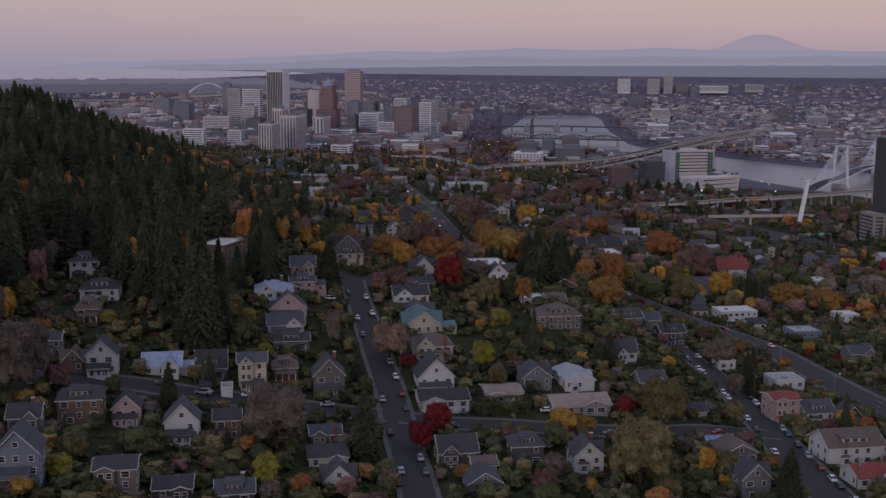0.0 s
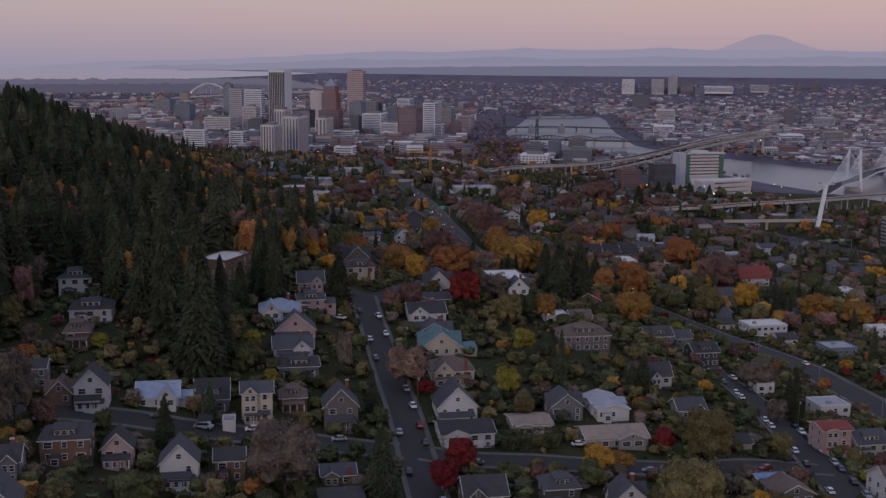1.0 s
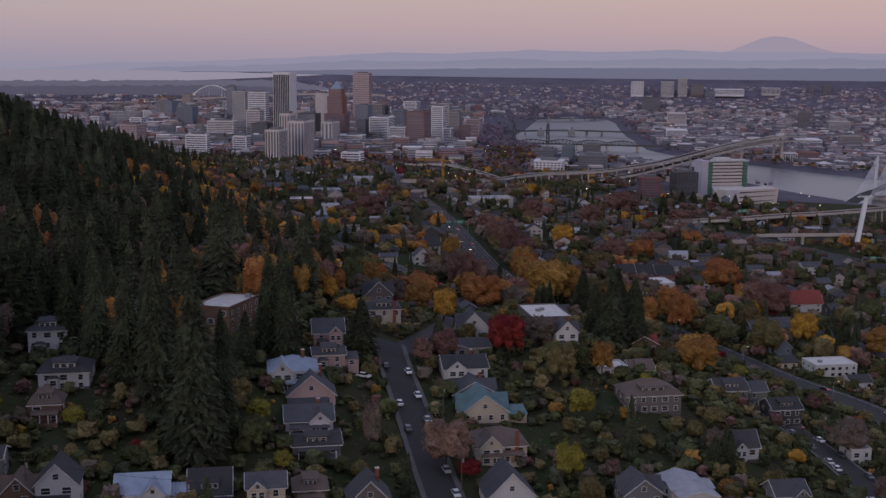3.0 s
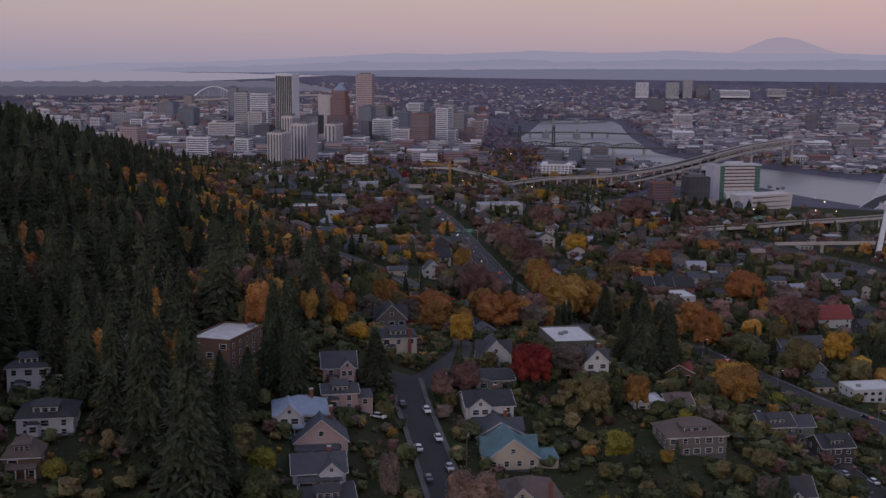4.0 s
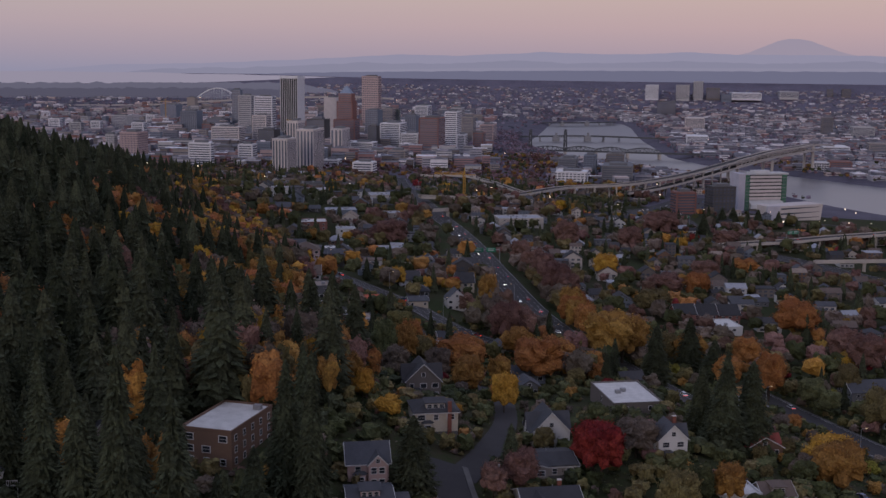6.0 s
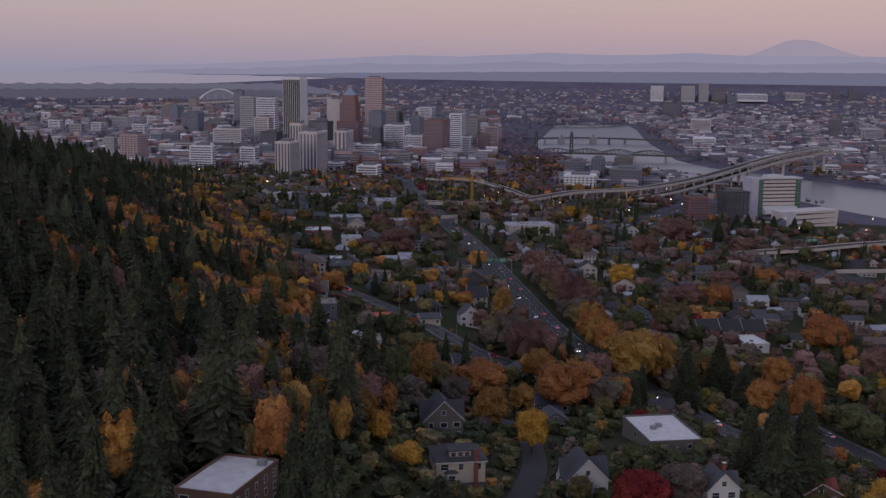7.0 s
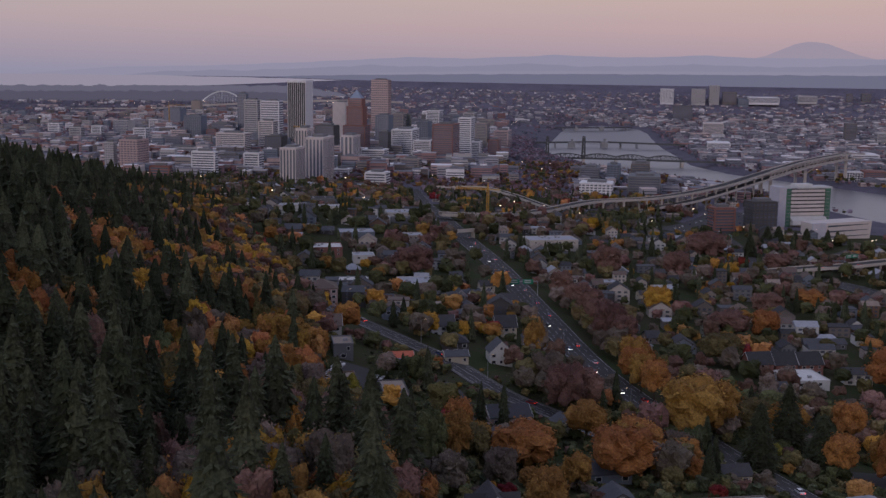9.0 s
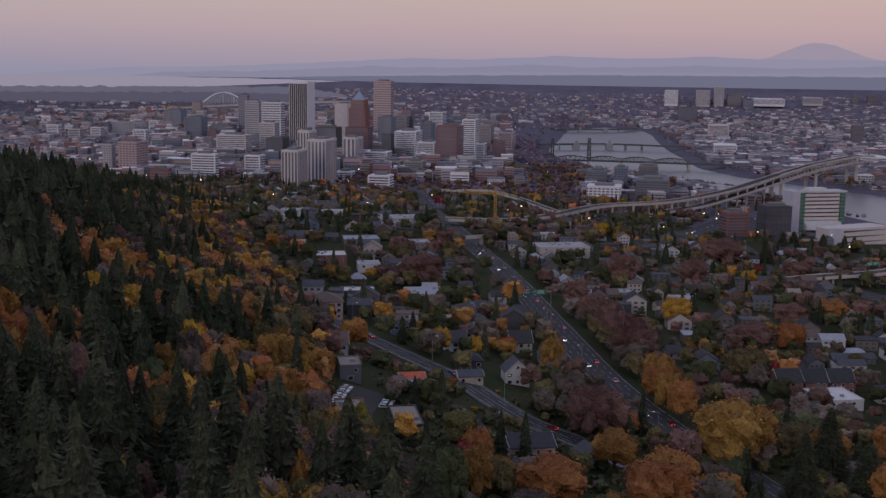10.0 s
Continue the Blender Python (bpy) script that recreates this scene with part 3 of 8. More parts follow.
    if "d" in extras:      # a dormer on the front slope
        dz = eave + (top - eave) * 0.25
        dy = -d / 2 + d / 2 * 0.25
        dm = part("dormer", box(geom(), -w * 0.22, dy - 0.2, dz - 0.5, w * 0.22, dy + 3.2, dz + 1.5), wm, ob)
        part("dormer_roof", prism(geom(), [(-w * 0.26, dy - 0.7, dz + 1.45), (w * 0.26, dy - 0.7, dz + 1.45), (w * 0.26, dy + 3.4, dz + 2.0), (-w * 0.26, dy + 3.4, dz + 2.0)], [(-w * 0.26, dy - 0.7, dz + 1.62), (w * 0.26, dy - 0.7, dz + 1.62), (w * 0.26, dy + 3.4, dz + 2.2), (-w * 0.26, dy + 3.4, dz + 2.2)]), rm, dm)
        for s in (-0.14, 0, 0.14):
            window(dm, s * w, dy - 0.24, dz + 0.6, w * 0.1, 1.0)
    if "w" in extras:      # a low wing to one side
        part("wing_wall", box(geom(), w / 2, -d * 0.3, -4, w / 2 + w * 0.45, d * 0.35, eave * 0.55), wm, ob)
        part("wing_roof", prism(geom(), [(w / 2, -d * 0.3 - 0.4, eave * 0.55), (w * 0.97, -d * 0.3 - 0.4, eave * 0.55), (w * 0.97, d * 0.35 + 0.4, eave * 0.55), (w / 2, d * 0.35 + 0.4, eave * 0.55)], [(w / 2, -d * 0.02, eave * 0.55 + 1.6), (w * 0.93, -d * 0.02, eave * 0.55 + 1.6), (w * 0.93, d * 0.07, eave * 0.55 + 1.6), (w / 2, d * 0.07, eave * 0.55 + 1.6)]), rm, ob)
        window(ob, w * 0.73, -d * 0.3 - 0.03, eave * 0.3, 1.3, 1.3)
    if "k" in extras:      # a railed deck at the side
        part("deck", box(geom(), w / 2, -d / 2, eave * 0.5 - 0.2, w / 2 + 3, d * 0.2, eave * 0.5), TRIM, ob)
        for i in range(7):
            part("baluster", box(geom(), w / 2 + 0.2 + i * 0.43, -d / 2, eave * 0.5, w / 2 + 0.3 + i * 0.43, -d / 2 + 0.1, eave * 0.5 + 1), TRIM, ob)
        part("handrail", box(geom(), w / 2, -d / 2 - 0.02, eave * 0.5 + 1, w / 2 + 3, -d / 2 + 0.12, eave * 0.5 + 1.1), TRIM, ob)
        for s in (0.3, 2.7):
            part("deck_post", box(geom(), w / 2 + s, -d / 2 + 0.1, -4, w / 2 + s + 0.2, -d / 2 + 0.3, eave * 0.5 - 0.2), TRIM, ob)
    return ob


# --- trees ---
RNG = np.random.default_rng(7)


def leaf_cards(centres, normals, size, rng):
    """Small four-sided leaf clumps at the centres, facing about along the normals."""
    n = len(centres)
    unit = normals / (np.linalg.norm(normals, axis=1, keepdims=True) + 1e-9)
    nn = unit + rng.normal(0, 0.5, (n, 3))
    nn /= np.linalg.norm(nn, axis=1, keepdims=True) + 1e-9
    a = np.cross(nn, rng.normal(0, 1, (n, 3)))
    a /= np.linalg.norm(a, axis=1, keepdims=True) + 1e-9
    b = np.cross(nn, a)
    s = size * rng.uniform(0.6, 1.35, (n, 1))
    c = centres
    k = rng.uniform(0.5, 1.0, (n, 4, 1))
    v = np.stack([c - (a * s) * k[:, 0] - b * s * 0.4, c + a * s * 0.5 - (b * s) * k[:, 1], c + (a * s) * k[:, 2] + b * s * 0.5, c - a * s * 0.4 + (b * s) * k[:, 3]], 1)
    return v.reshape(-1, 3), np.arange(4 * n).reshape(-1, 4), np.repeat(unit * 0.9 + nn * 0.22, 4, 0)


def cube_ball(k):
    """Directions over a ball, six faces of k by k squares, and their faces."""
    u = np.tan(np.linspace(-1, 1, k + 1) * 0.7854)
    vs, fs, m = [], [], 0
    for ax in range(3):
        for sg in (-1, 1):
            g = np.stack(np.meshgrid(u, u, indexing="ij"), -1).reshape(-1, 2)
            p = np.insert(g, ax, sg, axis=1)
            vs.append(p / np.linalg.norm(p, axis=1, keepdims=True))
            for i in range(k):
                for j in range(k):
                    q = m + i * (k + 1) + j
                    f = (q, q + 1, q + k + 2, q + k + 1)
                    fs.append(f if sg * (1, -1, 1)[ax] < 0 else f[::-1])
            m += (k + 1) ** 2
    return np.concatenate(vs), np.array(fs)


def broad_crown(rng, n, lumps=24, size=0.03, k=6, rough=0.035):
    """A rounded crown of unit height above z=0.2: a lumpy mass of twigs and leaves, with loose leaf clumps over it and ragged gaps at its rim."""
    ph, cz = rng.uniform(0, 2 * np.pi, lumps), rng.uniform(0.34, 0.86, lumps)
    rad = 0.33 * np.sqrt(np.clip(1 - ((cz - 0.55) / 0.42) ** 2, 0.03, 1)) * rng.uniform(0.65, 1.08, lumps)
    cen = np.stack([rad * np.cos(ph), rad * np.sin(ph), cz], 1)
    rl = rng.uniform(0.09, 0.165, lumps) * (24 / lumps) ** 0.2
    cen[0], rl[0] = (0, 0, 0.57), 0.27
    mid = np.array([0, 0, 0.56])

    def reach(dd):
        """How far the lumps reach along a direction from the middle, and the way the nearest lump faces there."""
        b = np.einsum("ij,kj->ik", dd, cen - mid)
        disc = b ** 2 - (np.sum((cen - mid) ** 2, 1)[None] - rl[None] ** 2)
        far = np.where(disc > 0, b + np.sqrt(np.maximum(disc, 0)), 0)
        w = np.argmax(far, axis=1)
        r = np.maximum(np.max(far, axis=1), 0.2)
        face = (mid + dd * r[:, None] - cen[w]) / rl[w][:, None]
        return r, face
    d, f0 = cube_ball(k)
    r, face = reach(d)
    key = np.round(d * 1000).astype(int) @ np.array([7, 131, 17])
    jit = np.sin(key * 12.9898) * 43758.5453
    r = r * (0.95 + rough * 2 * ((jit - np.floor(jit)) - 0.5))
    hv = mid + d * r[:, None]
    hv[:, 2] = np.maximum(hv[:, 2], 0.2)
    hn = face * 0.75 + d * 0.45 + np.array([0, 0, 0.25])
    e = rng.normal(0, 1, (n, 3))
    e[:, 2] = np.abs(e[:, 2]) * 1.1 - 0.35
    e /= np.linalg.norm(e, axis=1, keepdims=True)
    r2, face2 = reach(e)
    p = mid + e * (r2 * (0.93 + 0.2 * rng.random(n) ** 2))[:, None]
    ok = p[:, 2] > 0.17
    v, f, nr = leaf_cards(p[ok], (face2 * 0.75 + e * 0.45 + np.array([0, 0, 0.25]))[ok], size, rng)
    return np.concatenate([v, hv]), np.concatenate([f, f0 + len(v)]), np.concatenate([nr, hn])


def cone_crown(rng, n, size=0.03, narrow=1.0, tiers=16, pts=8, bands=1):
    """A conifer of unit height: drooping skirts of boughs with ragged tips, one above the other, and loose sprays hanging from them."""
    bulge = rng.uniform(0.7, 0.95)
    prof = lambda h: 0.21 * narrow * (1 - h) ** bulge * (0.66 + 0.34 * np.minimum(1, h / 0.2)) + 0.004
    th = 0.06 + 0.91 * (np.arange(tiers) / tiers) ** 0.95
    up = np.array([0, 0, 1.0])
    hv, hn, hf = [], [], []
    for h in th:
        m, R = 2 * pts, prof(h)
        a = rng.uniform(0, 6.283) + np.arange(m) * 6.2832 / m + rng.normal(0, 0.09, m)
        o = np.stack([np.cos(a), np.sin(a), 0 * a], 1)
        long = R * np.where(np.arange(m) % 2 == 0, rng.uniform(0.85, 1.22, m), rng.uniform(0.6, 0.85, m))
        k = len(hv) and sum(len(q) for q in hv)
        rise = 1.9 * 0.91 / tiers
        hv.append(o * (R * 0.16) + up * min(h + rise * 1.15, 1.0))
        hn.append(o * 0.75 + up * 0.3)
        if bands > 1:
            hv.append(o * (long * 0.6)[:, None] + up * (h + rise * 0.5 - 0.03 * long)[:, None])
            hn.append(o * 0.7 + up * 0.5)
        hv.append(o * long[:, None] + up * (h + 0.01 - long * 0.42 + rng.normal(0, 0.005, m))[:, None])
        hn.append(o * 0.75 + up * 0.65)
        j = np.arange(m)
        for ring in range(0, m * bands, m):
            hf.append(np.stack([k + ring + j, k + ring + m + j, k + ring + m + (j + 1) % m, k + ring + (j + 1) % m], 1))
    w = prof(th) + 0.03
    ti = rng.choice(tiers, n, p=w / w.sum())
    u = 0.55 + 0.6 * rng.random(n) ** 0.7
    a = rng.uniform(0, 6.283, n)
    r = prof(th[ti]) * u
    o = np.stack([np.cos(a), np.sin(a), 0 * a], 1)
    s = np.stack([-np.sin(a), np.cos(a), 0 * a], 1)
    p = o * r[:, None] + up * (th[ti] + 0.03 - r * 0.3 * u + rng.normal(0, 0.006, n))[:, None]
    ln = (size * (0.55 + 2.2 * prof(th[ti])) * rng.uniform(0.7, 1.4, n))[:, None]
    d = o * 0.9 - up * rng.uniform(0.1, 0.6, (n, 1)) + s * rng.normal(0, 0.45, (n, 1))
    v = np.stack([p - d * ln * 0.6, p - s * ln * 0.42 - up * ln * 0.12, p + d * ln, p + s * ln * 0.42 - up * ln * 0.12], 1).reshape(-1, 3)
    nr = np.repeat(o * 0.65 + up * 0.65 + rng.normal(0, 0.12, (n, 3)), 4, 0)
    return np.concatenate([v, *hv]), np.concatenate([np.arange(4 * n).reshape(-1, 4), np.concatenate(hf) + len(v)]), np.concatenate([nr, *hn])


def trunk_geom(broad):
    g = geom()
    if broad:
        tube(g, (0, 0, -0.12), (0, 0, 0.3), 0.026, 0.017, 7)
        for i in range(7):
            a = i * 2.4
            tube(g, (0, 0, 0.2 + 0.015 * i), (0.24 * math.cos(a), 0.24 * math.sin(a), 0.5 + 0.05 * i), 0.012, 0.003, 5)
        tube(g, (0, 0, 0.29), (0.02, 0.01, 0.86), 0.016, 0.003, 5)
    else:
        tube(g, (0, 0, -0.12), (0, 0, 0.97), 0.017, 0.002, 7)
    return g


CROWNS = {"broad": [broad_crown(RNG, 1000, 54, 0.021, 8, 0.06) for _ in range(5)],
          "cone": [cone_crown(RNG, 900, 0.036, 1.0, 24, 9, 2) for _ in range(4)], "column": [cone_crown(RNG, 900, 0.036, 0.9, 28, 9, 2) for _ in range(2)],
          "fine_cone": [cone_crown(RNG, 230, 0.048, 1.08, 15, 7) for _ in range(8)], "small_cone": [cone_crown(RNG, 60, 0.075, 1.08, 9, 6) for _ in range(8)],
          "fine_broad": [broad_crown(RNG, 420, 44, 0.026, 6, 0.06) for _ in range(5)],
          "small_broad": [broad_crown(RNG, 150, 36, 0.036, 5, 0.06) for _ in range(8)], "mid_broad": [broad_crown(RNG, 44, 24, 0.055, 3, 0.08) for _ in range(8)],
          "tiny_broad": [broad_crown(RNG, 16, 8, 0.1, 2, 0.14) for _ in range(6)], "speck_broad": [broad_crown(RNG, 4, 5, 0.13, 1, 0.1) for _ in range(4)]}
TRUNK_BROAD, TRUNK_CONE = mesh_of("trunk", trunk_geom(True), BARK), mesh_of("trunk", trunk_geom(False), BARK)
CROWN_MESH = {}
TREE_WORDS = {"conifer": "tall dark green conifer", "green": "dark green leafy tree", "orange": "autumn tree with orange leaves", "yellow": "autumn tree with golden yellow leaves", "rust": "autumn tree with rust-brown leaves",
              "brown": "nearly bare tree with dull brown leaves", "red": "maple with deep red autumn leaves", "olive": "olive-brown leafy tree", "bare": "pale bare-twigged round tree", "lime": "yellow-green leafy tree", "amber": "amber-leaved autumn tree"}
TREES = []


def tree(x, y, h, width, leaf, shape="broad", name=""):
    """One tree with trunk and crown; width is that of the crown in metres."""
    z = gz(x, y)
    i = int(abs(x * 7 + y * 3)) % len(CROWNS[shape])
    key = (shape, i, leaf)
    if key not in CROWN_MESH:
        cv, cf, cn = CROWNS[shape][i]
        CROWN_MESH[key] = big_mesh("crown", cv, cf, MATS["leaves_" + leaf], normals=cn)
    TREES.append((x, y, width * 0.4))
    cone = shape in ("cone", "column", "small_cone")
    s = width / (0.42 if cone else 0.98)
    ob = thing("conifer_tree" if cone else "tree", pose(x, y, z, 0, 0, (x * 37 + y * 11) % 360) @ Matrix.Diagonal((s, s, h, 1)), TREE_WORDS[leaf] + " on the slope", "tree", "trees of the neighbourhood")
    part("trunk", TRUNK_CONE if cone else TRUNK_BROAD, None, ob)
    part("crown", CROWN_MESH[key], None, ob)
    return ob


def wood(name, spots, shape, leaf, label, sink=0.02):
    """Many trees joined into one object of no countable number. spots: x, y, height, width."""
    vs, fs, ns, ts, k = [], [], [], [], 0
    if not spots:
        return
    heights = ground([q[0] for q in spots], [q[1] for q in spots])
    for i, (x, y, h, w) in enumerate(spots):
        v, f, n = CROWNS[shape][i % len(CROWNS[shape])]
        a = RNG.uniform(0, 6.283)
        s = w / (0.42 if "cone" in shape else 0.98)
        c, d = math.cos(a) * s, math.sin(a) * s
        z = heights[i]
        vs.append(np.stack([x + v[:, 0] * c - v[:, 1] * d, y + v[:, 0] * d + v[:, 1] * c, z - sink * h + v[:, 2] * h], 1))
        fs.append(f + k)
        ts.append(np.full(len(v), RNG.uniform(-1, 1), np.float32))
        ns.append(np.stack([n[:, 0] * math.cos(a) - n[:, 1] * math.sin(a), n[:, 0] * math.sin(a) + n[:, 1] * math.cos(a), n[:, 2]], 1))
        k += len(v)
    me = big_mesh(name, np.concatenate(vs), np.concatenate(fs), MATS["leaves_" + leaf], normals=np.concatenate(ns))
    me.attributes.new("tint", "FLOAT", "POINT").data.foreach_set("value", np.concatenate(ts))
    return tagged(new(name, me), label, "trees", kind="stuff")


CLEAR_CACHE = {}


def clear(x, y, r=0.0, houses=True):
    """Whether a spot lies off the roads and plots."""
    if CLEAR_CACHE.get("roads") != len(ROADS):
        CLEAR_CACHE["roads"] = len(ROADS)
        CLEAR_CACHE["line"] = np.concatenate([np.column_stack([line, np.full(len(line), h)]) for line, h in ROADS])
        CLEAR_CACHE["plots"], CLEAR_CACHE["plot"] = 0, np.zeros((4000, 3))
    q, n = CLEAR_CACHE["line"], len(PLOTS)
    if np.any((q[:, 0] - x) ** 2 + (q[:, 1] - y) ** 2 < (q[:, 2] + r) ** 2):
        return False
    for i in range(CLEAR_CACHE["plots"], n):
        CLEAR_CACHE["plot"][i] = PLOTS[i]
    CLEAR_CACHE["plots"] = n
    p = CLEAR_CACHE["plot"][:n]
    return not (houses and np.any((p[:, 0] - x) ** 2 + (p[:, 1] - y) ** 2 < (p[:, 2] + r) ** 2))


# --- cars ---
CAR_MESH = {}
for nm, c in (("white", (0.7, 0.7, 0.7)), ("silver", (0.38, 0.39, 0.41)), ("black", (0.02, 0.02, 0.022)), ("blue", (0.04, 0.07, 0.17)), ("red", (0.28, 0.02, 0.02)), ("grey", (0.12, 0.12, 0.13))):
    material("car_paint_" + nm, c, tuple(v * 0.9 for v in c), rough=0.25, spec=0.6, scale=0.5)
TAIL = material("tail_light", (0.9, 0.05, 0.03), emit=3.0)
HEAD = material("head_light", (1.0, 0.93, 0.8), emit=6.0)


def car_parts(colour):
    if colour not in CAR_MESH:
        g = geom()
        side = [(-2.2, 0.35), (-2.25, 0.8), (-1.35, 0.95), (1.75, 0.95), (2.2, 0.85), (2.25, 0.4)]
        prism(g, [(-0.88, p, q) for p, q in side], [(0.88, p, q) for p, q in side])
        cab = geom()
        prism(cab, [(-0.82, -1.3, 0.95), (0.82, -1.3, 0.95), (0.82, 1.7, 0.95), (-0.82, 1.7, 0.95)], [(-0.66, -0.55, 1.45), (0.66, -0.55, 1.45), (0.66, 1.1, 1.45), (-0.66, 1.1, 1.45)])
        top = box(geom(), -0.66, -0.58, 1.45, 0.66, 1.12, 1.49)
        paint = MATS["car_paint_" + colour]
        wheel = geom()
        tube(wheel, (-0.11, 0, 0), (0.11, 0, 0), 0.33, n=10)
        lamp = box(geom(), -0.2, -0.03, -0.08, 0.2, 0.03, 0.08)
        if "wheel" not in CAR_MESH:
            CAR_MESH["wheel"], CAR_MESH["tail"], CAR_MESH["head"] = mesh_of("wheel", wheel, RUBBER), mesh_of("tail_light", lamp, TAIL), mesh_of("head_light", lamp, HEAD)
        CAR_MESH[colour] = (mesh_of("body", g, paint), mesh_of("cabin_glass", cab, GLASS), mesh_of("roof_panel", top, paint))
    return CAR_MESH[colour]


def car(x, y, heading, colour="silver", z=None, lights=False, big=1.0, where="parked at the kerb"):
    b, c, r = car_parts(colour)
    wheels = y < 620
    ob = thing("car", pose(x, y, ((gz(x, y) + 0.42) if z is None else z) - (0 if wheels else 0.3), 0, 0, heading) @ Matrix.Diagonal((big, big, big, 1)), f"{colour} car {where}", "car", "cars")
    part("body", b, None, ob)
    part("cabin_glass", c, None, ob)
    part("roof_panel", r, None, ob)
    for sx in (-0.82, 0.82):
        for sy in (-1.4, 1.4) if wheels else ():
            part("wheel", CAR_MESH["wheel"], None, ob, at=pose(sx, sy, 0.33))
        if lights:
            part("tail_light", CAR_MESH["tail"], None, ob, at=pose(sx * 0.75, -2.26, 0.72))
            part("head_light", CAR_MESH["head"], None, ob, at=pose(sx * 0.75, 2.26, 0.66))
    return ob


# --- tall buildings ---
STRIP_MESH = {}


def unit_strip(mat):
    if mat.name not in STRIP_MESH:
        STRIP_MESH[mat.name] = mesh_of("window_band", box(geom(), -0.5, -0.5, -0.5, 0.5, 0.5, 0.5), mat)
    return STRIP_MESH[mat.name]


def tower(x, y, w, d, h, style="bands", wl="concrete", label="", yaw=20.0, floors=0, roofbox=True, glass=None, base_z=None, cols=0, sides=True, name="office_tower"):
    """A tall building: shaft, recessed or proud window bands, mullions and roof plant."""
    z = gz(x, y) if base_z is None else base_z
    glass = glass or CITYGLASS
    wm = MATS["wall_" + wl]
    PLOTS.append((x, y, max(w, d) * 0.6))
    ob = thing(name, pose(x, y, z, 0, 0, yaw), (label or f"{wl} block") + " in the city", "building", "downtown buildings")
    part("shaft", box(geom(), -w / 2, -d / 2, -6, w / 2, d / 2, h), wm, ob)
    us = unit_strip(glass)
    floors = floors or max(2, int(h / 3.6))
    if style == "bands":
        n = min(floors, 18)
        fh = (h - 2.5) / n
        for i in range(n):
            part("window_band", us, None, ob, at=pose(0, 0, 1.5 + fh * (i + 0.5)) @ Matrix.Diagonal((w + 0.25, d + 0.25, fh * 0.54, 1)))
        for sx in (-1, 1):
            for sy in (-1,):
                part("corner_pier", box(geom(), sx * w / 2 - 0.9, sy * d / 2 - 0.9, 0, sx * w / 2 + 0.9, sy * d / 2 + 0.9, h), wm, ob)
    elif style == "stripes":
        n = cols or max(4, int(w / 4.5))
        for i in range(n):
            part("window_strip", us, None, ob, at=pose(-w / 2 + w * (i + 0.5) / n, 0, h * 0.49) @ Matrix.Diagonal((w / n * (0.55 if sides else 0.7), d + 0.4, h * 0.95, 1)))
        m = max(2, int(n * d / w)) if sides else 0
        for i in range(m):
            part("window_strip", us, None, ob, at=pose(0, -d / 2 + d * (i + 0.5) / m, h * 0.49) @ Matrix.Diagonal((w + 0.4, d / m * 0.4, h * 0.95, 1)))
    elif style == "grid":
        n = min(floors, 22)
        fh = (h - 2) / n
        for i in range(n):
            part("window_band", us, None, ob, at=pose(0, 0, 1 + fh * (i + 0.55)) @ Matrix.Diagonal((w + 0.2, d + 0.2, fh * 0.5, 1)))
        m = cols or max(3, int(w / 6))
        for i in range(m + 1):
            part("pier", unit_strip(wm), None, ob, at=pose(-w / 2 + w * (i + 0.5) / (m + 1), 0, h / 2) @ Matrix.Diagonal((w / m * 0.3, d + 0.6, h, 1)))
        m = max(2, int(d / 6))
        for i in range(m + 1):
            part("pier", unit_strip(wm), None, ob, at=pose(0, -d / 2 + d * (i + 0.5) / (m + 1), h / 2) @ Matrix.Diagonal((w + 0.6, d / m * 0.3, h, 1)))
    elif style == "glass":
        part("curtain_wall", us, None, ob, at=pose(0, 0, h * 0.5) @ Matrix.Diagonal((w + 0.3, d + 0.3, h * 0.97, 1)))
        n = min(floors, 14)
        for i in range(n):
            part("spandrel", unit_strip(wm), None, ob, at=pose(0, 0, h * (i + 1) / n) @ Matrix.Diagonal((w + 0.5, d + 0.5, 0.9, 1)))
        m = max(4, int(w / 4.5))
        for i in range(m + 1):
            part("mullion", unit_strip(wm), None, ob, at=pose(-w / 2 + w * i / m, 0, h * 0.5) @ Matrix.Diagonal((0.7, d + 0.8, h, 1)))
    part("roof_slab", box(geom(), -w / 2 - 0.3, -d / 2 - 0.3, h, w / 2 + 0.3, d / 2 + 0.3, h + 0.9), wm, ob)
    if roofbox:
        part("roof_plant", box(geom(), -w * 0.28, -d * 0.25, h + 0.9, w * 0.3, d * 0.25, h + 4.2), MATS["wall_grey"], ob)
    return ob

# streets
STREET = road([(22, 120), (12, 210), (4.5, 293.4), (-0.2, 325.8), (-6.4, 368.8), (-12.6, 399.2), (-18.4, 426.7), (-24.9, 455.9), (-27.7, 474.2)], 9, 'quiet asphalt street between parked cars')
CROSS_WEST = road([(-112.0, 326.6), (-98.1, 334.2), (-80.8, 338.7), (-62.4, 340.5), (-42.5, 344.9), (-25.3, 348.2), (-7.8, 351.0)], 8, 'narrow asphalt cross street')
CROSS_EAST = road([(-2.8, 351.7), (13.7, 350.5), (31.6, 352.3), (49.6, 352.3), (77.6, 357.4), (100.6, 369.2), (123.2, 375.1)], 8, 'asphalt cross street with a few parked cars')
STREET_EAST = road([(121, 240), (121.7, 314.5), (122.2, 353.1), (123.1, 402.9), (119.3, 458.1), (110.1, 494.7), (98.1, 529.2)], 13, 'broad asphalt street lined with parked cars')
